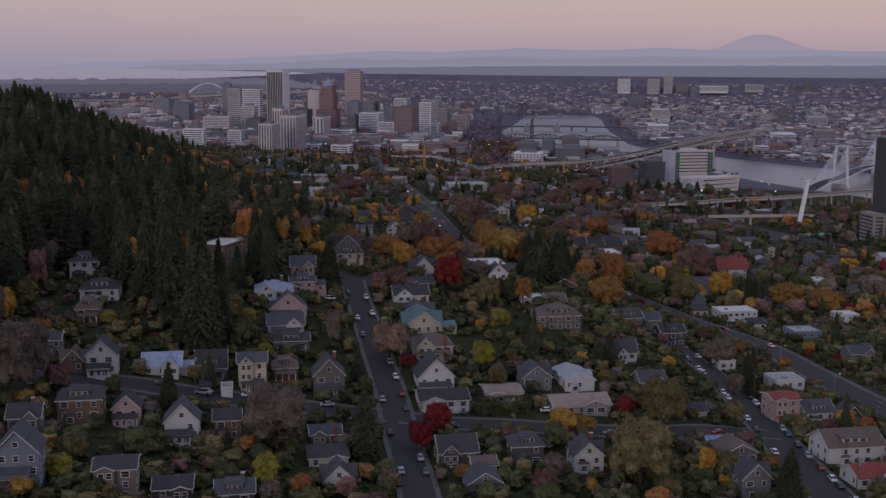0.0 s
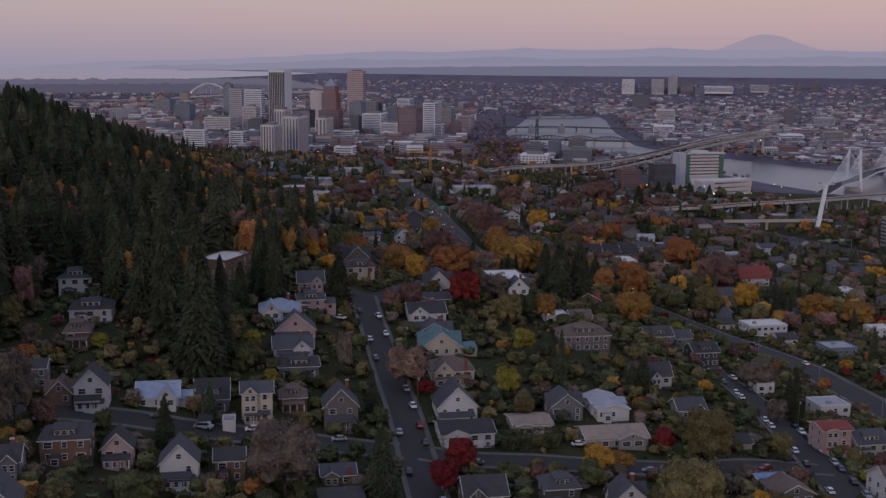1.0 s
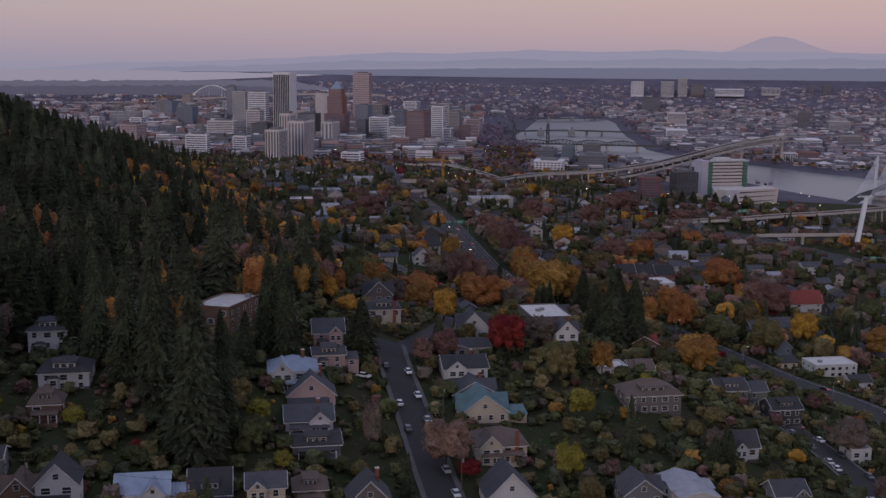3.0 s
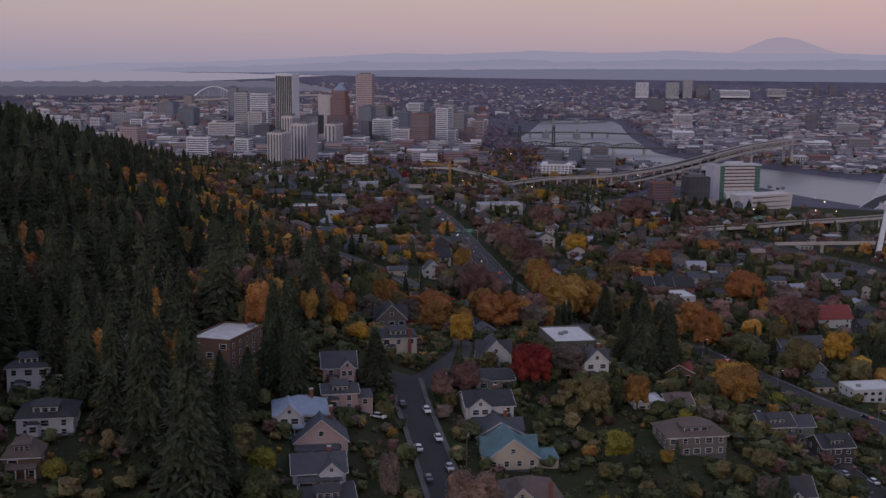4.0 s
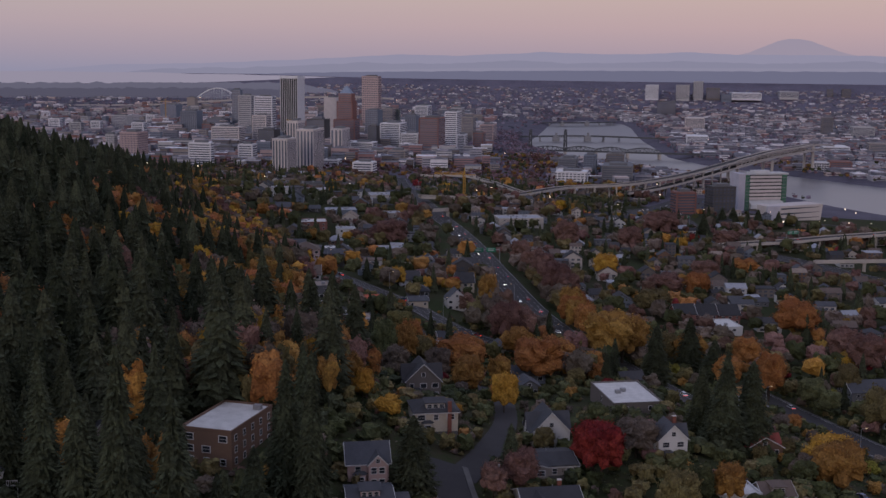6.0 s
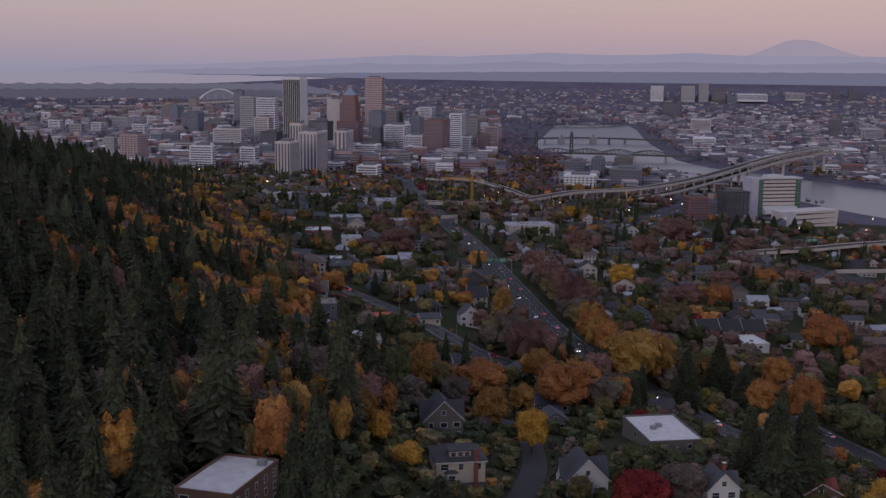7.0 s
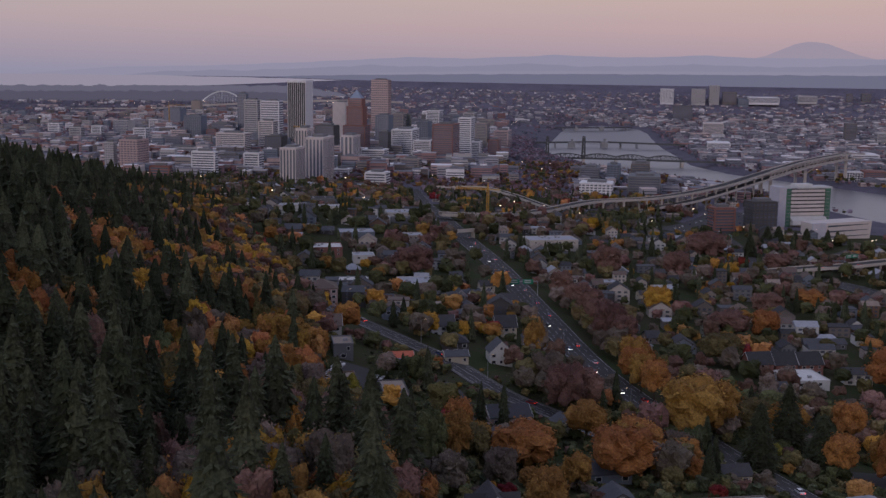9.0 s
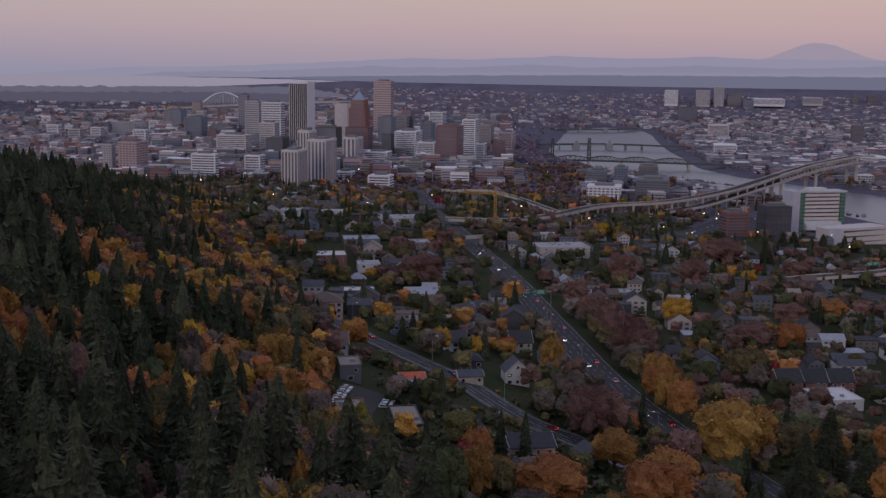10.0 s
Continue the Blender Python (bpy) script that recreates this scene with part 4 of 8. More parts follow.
BOULEVARD = road([(190, 340), (182.5, 430), (179.5, 460), (177, 489), (174, 519), (171.5, 547), (164, 574), (154, 596), (145, 616), (138, 638), (131, 659), (123, 684), (112, 720)], 18, 'four-lane asphalt boulevard with white lane lines', lanes=4, edge=True)
LANE = road([(-23.3, 468.2), (-16.2, 492.4), (-9.7, 530.0), (-8.6, 579.5), (-14.7, 607.5), (-22.2, 612.2)], 7, 'short asphalt lane bending behind the houses', walks=False)
ARTERY = road([(76, 600), (66, 672), (52, 739), (37.5, 788.8), (21.6, 861.2), (6.7, 978.9), (-12.8, 1129.6), (-41.1, 1286.0), (-70.2, 1514.4), (-96.6, 1794.2), (-107.4, 1901.3)], 20, 'wide asphalt avenue running towards downtown', walks=False, lanes=5, edge=True)
AVENUE_WEST = road([(14.0, 711.2), (-4.5, 733.9), (-25.4, 753.0), (-48.2, 789.9), (-68.7, 810.7), (-91.4, 837.5), (-119.6, 892.4), (-145.9, 948.0)], 13, 'asphalt avenue with evening traffic', lanes=4, edge=True)
SHOP_YARD = road([(-86, 692), (-84.5, 712), (-83, 734)], 15, 'asphalt parking yard behind the shops', walks=False)
SIDE_STREET = road([(-61.2, 740.1), (-48.0, 745.4), (-41.5, 726.2), (-37.8, 698.4)], 6, 'short asphalt side street', walks=False)
FREEWAY = road([(205, 1330), (246, 1262), (280, 1218), (324, 1110), (352, 1030), (386, 948), (440, 870)], 30, 'sunken freeway with several lanes', walks=False, lanes=8, edge=True)
PARKING_FIELD = road([(205, 1520), (250, 1610), (292, 1700), (330, 1790)], 70, 'asphalt parking field below the freeway bridge', walks=False)
RAMP = road([(189.7, 1580.5), (243.2, 1536.5), (239.7, 1403.5), (217.8, 1262.2)], 9, 'curving freeway ramp', walks=False)
RIVERSIDE_ROAD = road([(439.2, 1470.4), (403.2, 1511.4), (318.3, 1397.3), (264.6, 1416.9)], 10, 'road along the river bank', walks=False)

# houses round the hillside streets
house(-89.9, 264.2, 11.1, 10.5, 9.0, 14.2, 'gy', 'blue', 'slate', 'large blue-grey timber house with white trim and a steep roof', 'pd', windows=2)
house(-68.8, 270.1, 10.6, 10.1, 7.6, 8.8, 'gx', 'taupe', 'grey', 'plain taupe two-storey house with white windows', '', windows=2)
house(-55.9, 273.3, 9.9, 9.4, 3.9, 4.9, 'gx', 'dark', 'dark', 'low dark house with a dark roof', '', windows=2)
house(-41.7, 278.4, 10.1, 9.6, 3.2, 5.2, 'gx', 'dark', 'slate', '', 'c', windows=2)
house(-89.5, 309.6, 12.6, 12.0, 7.4, 9.7, 'hip', 'brown', 'grey', 'brown shingled house with many white-framed windows', 'd', windows=2)
house(-99.3, 294.2, 8.8, 8.4, 4.7, 7.3, 'gx', 'grey', 'grey', '', 'c', windows=2)
house(-78.3, 314.3, 8.2, 8.0, 5.0, 8.7, 'gy', 'pink', 'grey', 'small pink house with a gable to the street below', 'p', windows=2)
house(-62.0, 310.7, 10.1, 9.6, 6.5, 11.3, 'gy', 'white', 'slate', 'tall white gabled house with a porch', 'p', windows=2)
house(-51.1, 319.1, 8.0, 8.0, 5.8, 7.8, 'gx', 'brown', 'grey', '', '', windows=2)
house(-24.2, 328.6, 9.6, 9.1, 3.0, 4.5, 'gx', 'taupe', 'slate', '', 'e', windows=2)
house(-21.8, 312.2, 11.8, 11.2, 3.4, 4.4, 'hip', 'beige', 'grey', '', '', windows=2)
house(-17.4, 296.8, 8.7, 8.3, 2.7, 6.6, 'gy', 'white', 'slate', '', '', windows=2)
house(-110.6, 350.3, 5.2, 8.0, 5.6, 7.1, 'gx', 'grey', 'grey', '', '', windows=2)
house(-101.8, 342.0, 7.2, 8.0, 3.4, 6.8, 'gy', 'brown', 'brown', '', '', windows=2)
house(-93.4, 342.9, 9.6, 9.1, 7.2, 11.7, 'gy', 'white', 'grey', 'white two-storey house over a garage', 'pg', windows=2)
house(-77.9, 354.0, 12.7, 12.0, 3.3, 6.3, 'gx', 'white', 'blue', 'pale bungalow with a light blue metal roof', 'w', windows=2)
house(-63.3, 357.9, 10.2, 9.7, 3.6, 8.4, 'gx', 'grey', 'dark', 'grey bungalow with a wide dormer', 'dp', windows=2)
house(-62.5, 344.6, 2.8, 6.0, 2.8, 3.8, 'gx', 'white', 'dark', 'small white garage by the street', 'g', windows=0)
house(-56.2, 345.7, 3.5, 6.0, 3.0, 3.0, 'flat', 'white', 'pale', 'small white flat-roofed garage', 'g', windows=0)
house(-50.1, 356.7, 9.5, 9.0, 8.9, 11.0, 'gx', 'cream', 'slate', 'cream two-storey house with a grey roof', 'p', windows=2)
house(-41.2, 367.7, 8.7, 8.2, 4.4, 7.6, 'hip', 'brown', 'brown', '', 'p', windows=2)
house(-26.7, 363.9, 10.9, 10.4, 7.1, 12.2, 'gy', 'taupe', 'slate', 'taupe gabled house with a porch', 'pc', windows=2)
house(-124.8, 429.8, 11.9, 11.3, 7.0, 10.1, 'hip', 'white', 'slate', 'white three-storey house with outside stairs', 'k', windows=2)
house(-112.5, 406.9, 14.4, 13.7, 4.6, 7.7, 'hip', 'white', 'grey', 'white house with a hipped grey roof', 'd', windows=2)
house(-109.8, 383.2, 8.6, 8.1, 5.0, 9.0, 'hip', 'brown', 'brown', '', 'p', windows=2)
house(-104.3, 450.7, 8.3, 8.0, 5.4, 9.3, 'gy', 'tan', 'grey', 'tan gabled house among conifers', '', windows=2)
house(-52.6, 422.4, 14.9, 14.0, 5.7, 8.8, 'hip', 'white', 'blue', 'white house with a pale blue hipped roof', 'c', windows=2)
house(-46.8, 416.3, 14.5, 13.8, 3.4, 9.0, 'gy', 'peach', 'slate', 'peach house with a broad white-edged gable', 'c', windows=2)
house(-45.6, 401.6, 13.7, 13.0, 4.1, 6.8, 'gx', 'lilac', 'slate', '', 'c', windows=2)
house(-42.5, 391.7, 13.4, 12.8, 3.7, 4.7, 'gx', 'grey', 'grey', '', 'p', windows=2)
house(-45.5, 452.3, 10.2, 9.7, 5.5, 8.9, 'gx', 'pink', 'slate', '', '', windows=2)
house(-44.0, 439.0, 10.3, 9.8, 4.7, 5.7, 'gx', 'pink', 'slate', '', 'w', windows=2)
house(-35.4, 544.4, 11.8, 11.2, 5.7, 10.9, 'gy', 'taupe', 'grey', 'taupe gabled house behind the cream one', '', windows=2)
house(-31.0, 500.3, 12.9, 12.3, 5.9, 8.1, 'hip', 'cream', 'grey', 'cream house with bay windows and a tall chimney', 'e', windows=2)
house(1.3, 514.4, 11.8, 11.2, 4.9, 10.4, 'gy', 'white', 'slate', 'white house with a steep front gable', '', windows=2)
house(-2.1, 491.0, 17.6, 14.0, 3.1, 4.4, 'gx', 'tan', 'grey', '', '', windows=2)
house(-2.9, 459.9, 15.2, 14.0, 6.0, 8.7, 'gx', 'white', 'dark', 'large white house with a dark roof', 'c', windows=2)
house(-0.3, 449.1, 14.9, 14.0, 2.4, 6.2, 'gy', 'blue', 'slate', '', 'c', windows=2)
house(2.4, 434.1, 15.2, 14.0, 3.6, 8.8, 'gy', 'cream', 'teal', 'cream house with a teal roof', 'w', windows=2)
house(6.3, 411.8, 15.6, 14.0, 4.9, 8.4, 'hip', 'cream', 'brown', '', 'e', windows=2)
house(7.6, 381.9, 13.3, 12.6, 5.4, 11.6, 'gy', 'white', 'slate', 'white wooden house with steep gables', 'p', windows=2)
house(10.4, 365.8, 17.3, 14.0, 4.5, 6.2, 'gx', 'white', 'dark', 'white house over a garage, dark roof', 'g', windows=2)
house(30.6, 377.6, 13.0, 12.3, 3.4, 4.4, 'gx', 'tan', 'tan', '', 'g', windows=2)
house(42.5, 389.9, 11.3, 10.8, 4.7, 8.6, 'gy', 'grey', 'slate', '', '', windows=2)
house(57.0, 396.1, 11.4, 19.0, 4.3, 5.9, 'gy', 'white', 'pale', 'long white house with a pale metal roof', '', windows=2)
house(55.9, 374.3, 21.1, 14.0, 3.0, 5.1, 'gx', 'tan', 'tan', '', '', windows=2)
house(14.4, 322.8, 12.2, 11.6, 4.5, 8.1, 'gx', 'dark', 'grey', '', '', windows=2)
house(34.9, 326.8, 10.0, 9.5, 5.9, 9.0, 'hip', 'dark', 'slate', 'dark shingled house with white-framed windows', '', windows=2)
house(22.1, 316.3, 7.4, 8.0, 3.2, 4.5, 'gx', 'cream', 'brown', '', '', windows=2)
house(21.5, 303.8, 10.3, 9.8, 2.8, 5.8, 'gy', 'grey', 'slate', '', '', windows=2)
house(52.3, 323.3, 9.5, 9.0, 5.2, 9.1, 'gy', 'white', 'slate', 'white house with a dark blue-grey roof', 'c', windows=2)
house(80.8, 433.2, 9.1, 8.7, 4.1, 8.3, 'gx', 'white', 'grey', '', '', windows=2)
house(85.0, 400.8, 10.2, 9.6, 5.6, 8.4, 'gx', 'grey', 'slate', '', '', windows=2)
house(56.7, 457.3, 19.5, 14.0, 6.0, 9.6, 'hip', 'taupe', 'brown', 'broad taupe apartment house', 'd', windows=2)
house(91.5, 493.6, 12.3, 11.7, 5.4, 8.3, 'gx', 'green', 'grey', '', '', windows=2)
house(104.4, 504.6, 7.3, 8.0, 6.6, 9.3, 'gx', 'green', 'slate', '', '', windows=2)
house(110.4, 491.5, 11.8, 11.2, 6.6, 9.3, 'gx', 'dark', 'dark', '', '', windows=2)
house(129.0, 468.6, 7.1, 8.0, 4.7, 4.7, 'flat', 'white', 'pale', '', '', windows=2)
house(149.0, 450.1, 12.0, 11.5, 5.6, 5.6, 'flat', 'white', 'pale', 'white house with a flat roof', '', windows=2)
house(132.3, 399.5, 10.9, 10.3, 8.9, 9.9, 'gx', 'pink', 'red', '', '', windows=2)
house(145.5, 403.2, 12.2, 11.6, 4.9, 8.2, 'gx', 'beige', 'slate', '', '', windows=2)
house(159.4, 406.0, 8.2, 8.0, 3.3, 7.1, 'gy', 'dark', 'slate', '', '', windows=2)
house(140.8, 356.2, 20.9, 14.0, 6.1, 10.1, 'gx', 'white', 'brown', 'large white house with a brown roof', 'w', windows=2)
house(137.6, 329.6, 12.5, 11.8, 3.8, 6.2, 'gx', 'white', 'red', '', '', windows=2)
house(98.5, 352.3, 9.1, 8.6, 2.8, 4.3, 'gx', 'tan', 'tarp', 'small house with a blue tarpaulin on its roof', '', windows=2)
house(100.6, 340.9, 11.7, 11.1, 4.5, 7.2, 'gy', 'taupe', 'brown', '', '', windows=2)
house(97.7, 311.6, 9.2, 8.7, 6.2, 10.3, 'gy', 'grey', 'slate', '', '', windows=2)
house(98.4, 386.1, 6.6, 8.0, 2.4, 4.3, 'gx', 'cream', 'grey', '', '', windows=2)
house(176.8, 635.1, 21.3, 14.0, 5.7, 5.7, 'flat', 'white', 'white', 'low white shop with a flat roof', '', windows=2)
house(179.1, 604.8, 10.3, 9.8, 4.3, 6.5, 'gx', 'white', 'grey', '', '', windows=2)
house(201.0, 589.6, 15.1, 14.0, 4.1, 4.1, 'flat', 'blue', 'pale', '', '', windows=2)
house(159.7, 667.2, 12.7, 12.1, 6.0, 12.0, 'gy', 'blue', 'slate', '', '', windows=2)
house(209.8, 533.7, 12.6, 12.0, 4.3, 7.1, 'gx', 'grey', 'slate', '', '', windows=2)
house(243.0, 644.2, 12.0, 11.4, 4.5, 4.5, 'flat', 'white', 'white', '', '', windows=2)
house(218.9, 818.3, 26.2, 14.0, 5.7, 12.7, 'gx', 'white', 'red', '', '', windows=2)
house(262.1, 767.4, 23.0, 14.0, 6.1, 6.1, 'flat', 'white', 'white', '', '', windows=2)
house(67.0, 534.3, 12.6, 11.9, 3.2, 6.4, 'gy', 'brown', 'red', '', '', windows=2)
house(48.6, 485.7, 9.8, 9.3, 2.4, 2.4, 'flat', 'white', 'white', '', '', windows=2)
house(59.1, 489.0, 9.3, 8.8, 2.8, 5.3, 'gx', 'tan', 'brown', '', '', windows=2)
house(35.2, 510.2, 9.1, 8.6, 6.6, 10.6, 'gy', 'white', 'slate', 'white gabled house among dark firs', 'c', windows=2)
house(4.0, 642.3, 12.9, 12.3, 3.2, 5.8, 'gx', 'blue', 'slate', '', '', windows=2)
house(170.1, 718.3, 24.3, 14.0, 7.6, 11.6, 'gx', 'grey', 'slate', '', '', windows=2)
house(274.7, 974.4, 15.1, 14.0, 7.9, 10.6, 'gx', 'white', 'slate', '', '', windows=2)

# buildings along the avenues
house(-24.8, 701.4, 15.1, 16.0, 5.5, 8.1, 'gx', 'peach', 'dark', 'low shop building with a dark pitched roof', '', windows=2)
house(-67.1, 765.7, 9.6, 9.2, 2.4, 4.0, 'gx', 'white', 'orange', '', '', windows=2)
house(-63.4, 758.3, 9.9, 9.4, 2.4, 3.4, 'gx', 'blue', 'tarp', '', '', windows=2)
house(-50.8, 854.0, 11.5, 10.9, 4.9, 9.1, 'gx', 'white', 'grey', '', '', windows=2)
house(-23.6, 811.5, 10.6, 10.1, 6.1, 11.0, 'gy', 'white', 'slate', '', '', windows=2)
house(-18.2, 881.2, 10.9, 10.4, 5.7, 10.9, 'gx', 'cream', 'dark', '', '', windows=2)
house(-43.9, 792.7, 10.2, 9.7, 3.4, 5.1, 'gx', 'cream', 'slate', '', '', windows=2)
house(-44.6, 818.1, 12.0, 11.4, 4.6, 8.3, 'hip', 'dark', 'dark', '', '', windows=2)
house(-115.0, 884.8, 16.1, 16.0, 8.6, 12.5, 'hip', 'peach', 'brown', 'large peach-coloured house with a hipped roof', '', windows=2)
house(47.9, 989.1, 16.0, 14.0, 7.5, 9.8, 'hip', 'cream', 'slate', '', '', windows=2)
house(116.5, 885.9, 13.0, 12.4, 7.0, 12.3, 'gx', 'brick', 'dark', 'brick apartment house with a dark roof', '', windows=2)
house(131.3, 891.6, 12.3, 11.7, 7.0, 12.5, 'gx', 'brick', 'dark', 'brick apartment house with a dark roof', '', windows=2)
house(146.4, 897.7, 13.3, 12.6, 7.1, 12.6, 'gx', 'brick', 'dark', 'brick apartment house with a dark roof', '', windows=2)
house(124.1, 941.4, 10.2, 9.7, 5.7, 8.9, 'gy', 'white', 'slate', '', '', windows=2)
house(185.3, 991.0, 12.0, 11.4, 3.4, 4.5, 'gx', 'white', 'pale', '', '', windows=2)
house(-41.5, 969.1, 6.0, 8.0, 5.3, 8.1, 'gy', 'lilac', 'slate', 'narrow lilac row house with a steep gable', '', windows=2)
house(-35.3, 973.2, 5.7, 8.0, 5.3, 8.0, 'gy', 'lilac', 'slate', 'narrow lilac row house with a steep gable', '', windows=2)
house(-29.2, 977.5, 5.7, 8.0, 5.4, 8.0, 'gy', 'lilac', 'slate', 'narrow lilac row house with a steep gable', '', windows=2)
house(-23.0, 981.9, 5.7, 8.0, 5.4, 8.1, 'gy', 'lilac', 'slate', 'narrow lilac row house with a steep gable', '', windows=2)
house(-100.4, 784.1, 11.9, 11.3, 3.8, 7.7, 'gx', 'white', 'brown', '', '', windows=2)
house(-77.5, 453.9, 12.4, 21.0, 8.0, 8.0, 'flat', 'brown', 'white', 'dark three-storey building with a white terraced flat roof', '', yaw=-16, windows=2)
house(33.8, 578.7, 17.0, 26.0, 3.1, 3.1, 'flat', 'taupe', 'white', 'low commercial building with a large white flat roof', '', windows=1)
house(-66.4, 702.0, 9.3, 22.0, 3.5, 3.5, 'flat', 'dark', 'tan', 'long low building with a tan flat roof', '', windows=1)
house(-89.9, 746.0, 7.9, 14.0, 5.9, 5.9, 'flat', 'grey', 'tan', '', '', windows=1)
house(-83.1, 678.5, 9.2, 14.0, 7.9, 7.9, 'flat', 'brown', 'tan', '', '', windows=1)
house(-68.3, 1007.5, 24.3, 24.0, 5.5, 5.5, 'flat', 'concrete', 'pale', 'grey modern low-rise block with skylights', '', windows=2)
house(-108.4, 1015.0, 25.4, 14.0, 4.2, 4.2, 'flat', 'grey', 'white', '', '', windows=1)
house(-139.5, 1111.8, 23.9, 22.0, 7.2, 7.2, 'flat', 'brick', 'white', 'red brick block with a white flat roof', '', windows=2)
house(-195.9, 1329.3, 27.9, 14.0, 5.1, 5.1, 'flat', 'white', 'pale', '', '', windows=1)
house(-196.2, 1436.4, 56.0, 20.0, 6.7, 6.7, 'flat', 'grey', 'dark', 'long low block with a dark roof', '', windows=1)
house(-165.9, 1362.4, 25.2, 14.0, 5.2, 5.2, 'flat', 'white', 'pale', '', '', windows=1)
house(37.5, 1269.1, 42.8, 26.0, 7.6, 7.6, 'flat', 'beige', 'pale', 'stately pale building with a colonnade', '', windows=2)
house(-97.5, 1355.9, 25.9, 26.0, 7.3, 7.3, 'flat', 'concrete', 'pale', '', '', windows=1)
house(-123.8, 1190.9, 27.6, 22.0, 6.1, 6.1, 'flat', 'blue', 'pale', '', '', windows=1)
house(-84.1, 1205.9, 25.0, 18.0, 5.4, 5.4, 'flat', 'tan', 'pale', '', '', windows=1)
house(136.0, 872.7, 21.1, 22.0, 4.5, 4.5, 'flat', 'white', 'white', '', '', windows=1)
house(59.5, 958.1, 9.8, 10.0, 3.9, 3.9, 'flat', 'grey', 'slate', '', '', windows=1)
house(-110.7, 1100.0, 15.0, 14.0, 6.3, 6.3, 'flat', 'white', 'pale', '', '', windows=1)
house(62.6, 1105.8, 19.9, 14.0, 4.0, 4.0, 'flat', 'tan', 'pale', '', '', windows=1)
house(-99.0, 1324.6, 27.8, 12.0, 4.0, 4.0, 'flat', 'grey', 'grey', '', '', windows=1)

# notable trees
tree(-11.7, 317.3, 20.7, 11.7, 'conifer', 'column')
tree(4.3, 326.9, 10.0, 9.7, 'red', 'broad')
tree(9.4, 342.3, 10.1, 11.2, 'red', 'broad')
tree(-8.0, 395.7, 15.3, 15.6, 'bare', 'broad')
tree(-35.8, 310.6, 21.9, 20.3, 'brown', 'broad')
tree(83.2, 362.5, 19.0, 18.5, 'olive', 'broad')
tree(65.7, 307.4, 21.9, 21.3, 'olive', 'broad')
tree(73.2, 418.7, 14.2, 8.9, 'conifer', 'cone')
tree(69.1, 416.2, 10.9, 7.6, 'conifer', 'cone')
tree(130.6, 430.5, 19.9, 8.3, 'conifer', 'column')
tree(105.7, 302.0, 17.6, 9.6, 'conifer', 'cone')
tree(127.4, 469.9, 13.3, 16.7, 'brown', 'broad')
tree(87.5, 320.9, 10.2, 5.9, 'yellow', 'broad')
tree(68.2, 293.2, 6.7, 9.0, 'orange', 'broad')
tree(-69.9, 328.2, 14.1, 7.7, 'conifer', 'column')
tree(-61.5, 346.1, 12.6, 5.3, 'conifer', 'cone')
tree(-85.2, 327.0, 7.7, 3.6, 'green', 'broad')
tree(-83.2, 369.7, 4.6, 4.8, 'red', 'broad')
tree(-49.0, 376.9, 5.1, 6.5, 'lime', 'broad')
tree(48.1, 346.0, 9.6, 11.6, 'yellow', 'broad')
tree(55.6, 349.9, 6.4, 8.9, 'amber', 'broad')
tree(-27.9, 394.8, 15.4, 6.0, 'brown', 'broad')
tree(25.1, 397.1, 12.4, 9.3, 'lime', 'broad')
tree(29.5, 382.9, 9.0, 7.8, 'olive', 'broad')
tree(16.5, 308.0, 4.5, 6.6, 'amber', 'broad')
tree(-9.0, 469.8, 12.2, 10.9, 'rust', 'broad')
tree(-15.7, 462.6, 9.6, 8.4, 'rust', 'broad')
tree(12.3, 494.5, 14.6, 14.4, 'red', 'broad')
tree(33.2, 437.8, 10.2, 9.7, 'lime', 'broad')
tree(44.8, 477.8, 12.4, 9.6, 'amber', 'broad')
tree(88.8, 530.4, 15.1, 19.3, 'yellow', 'broad')
tree(126.6, 772.8, 18.0, 17.9, 'orange', 'broad')
tree(160.8, 720.3, 18.7, 16.0, 'olive', 'broad')
tree(184.3, 697.3, 20.0, 16.9, 'yellow', 'broad')
tree(218.4, 675.7, 17.6, 23.9, 'amber', 'broad')
tree(236.9, 659.6, 17.2, 22.0, 'amber', 'broad')
tree(246.0, 767.1, 17.9, 17.8, 'green', 'broad')
tree(187.6, 801.7, 21.6, 24.2, 'rust', 'broad')
tree(89.8, 738.6, 28.7, 19.3, 'conifer', 'cone')
tree(63.1, 682.7, 26.5, 15.1, 'conifer', 'cone')
tree(60.3, 551.7, 20.0, 11.1, 'conifer', 'cone')
tree(96.4, 715.8, 22.3, 15.9, 'conifer', 'cone')
tree(-82.6, 269.3, 7.1, 8.2, 'lime', 'broad')
tree(-82.8, 280.5, 8.1, 10.0, 'olive', 'broad')
tree(-68.7, 291.8, 9.2, 11.3, 'green', 'broad')
tree(-35.1, 285.4, 10.5, 8.2, 'lime', 'broad')
tree(-43.5, 309.5, 4.9, 6.9, 'orange', 'broad')
tree(-45.2, 285.0, 6.0, 8.2, 'green', 'broad')
tree(-107.4, 305.3, 25.5, 17.0, 'brown', 'broad')
tree(-106.5, 320.0, 21.7, 11.3, 'brown', 'broad')
tree(-130.6, 361.1, 14.0, 10.9, 'yellow', 'broad')
tree(-120.6, 371.3, 8.6, 7.5, 'brown', 'broad')
tree(-55.6, 435.8, 6.7, 6.5, 'red', 'broad')
tree(-57.4, 381.9, 9.9, 9.6, 'green', 'broad')
tree(-2.0, 394.4, 5.1, 8.0, 'red', 'broad')
tree(146.3, 424.0, 6.7, 8.6, 'rust', 'broad')
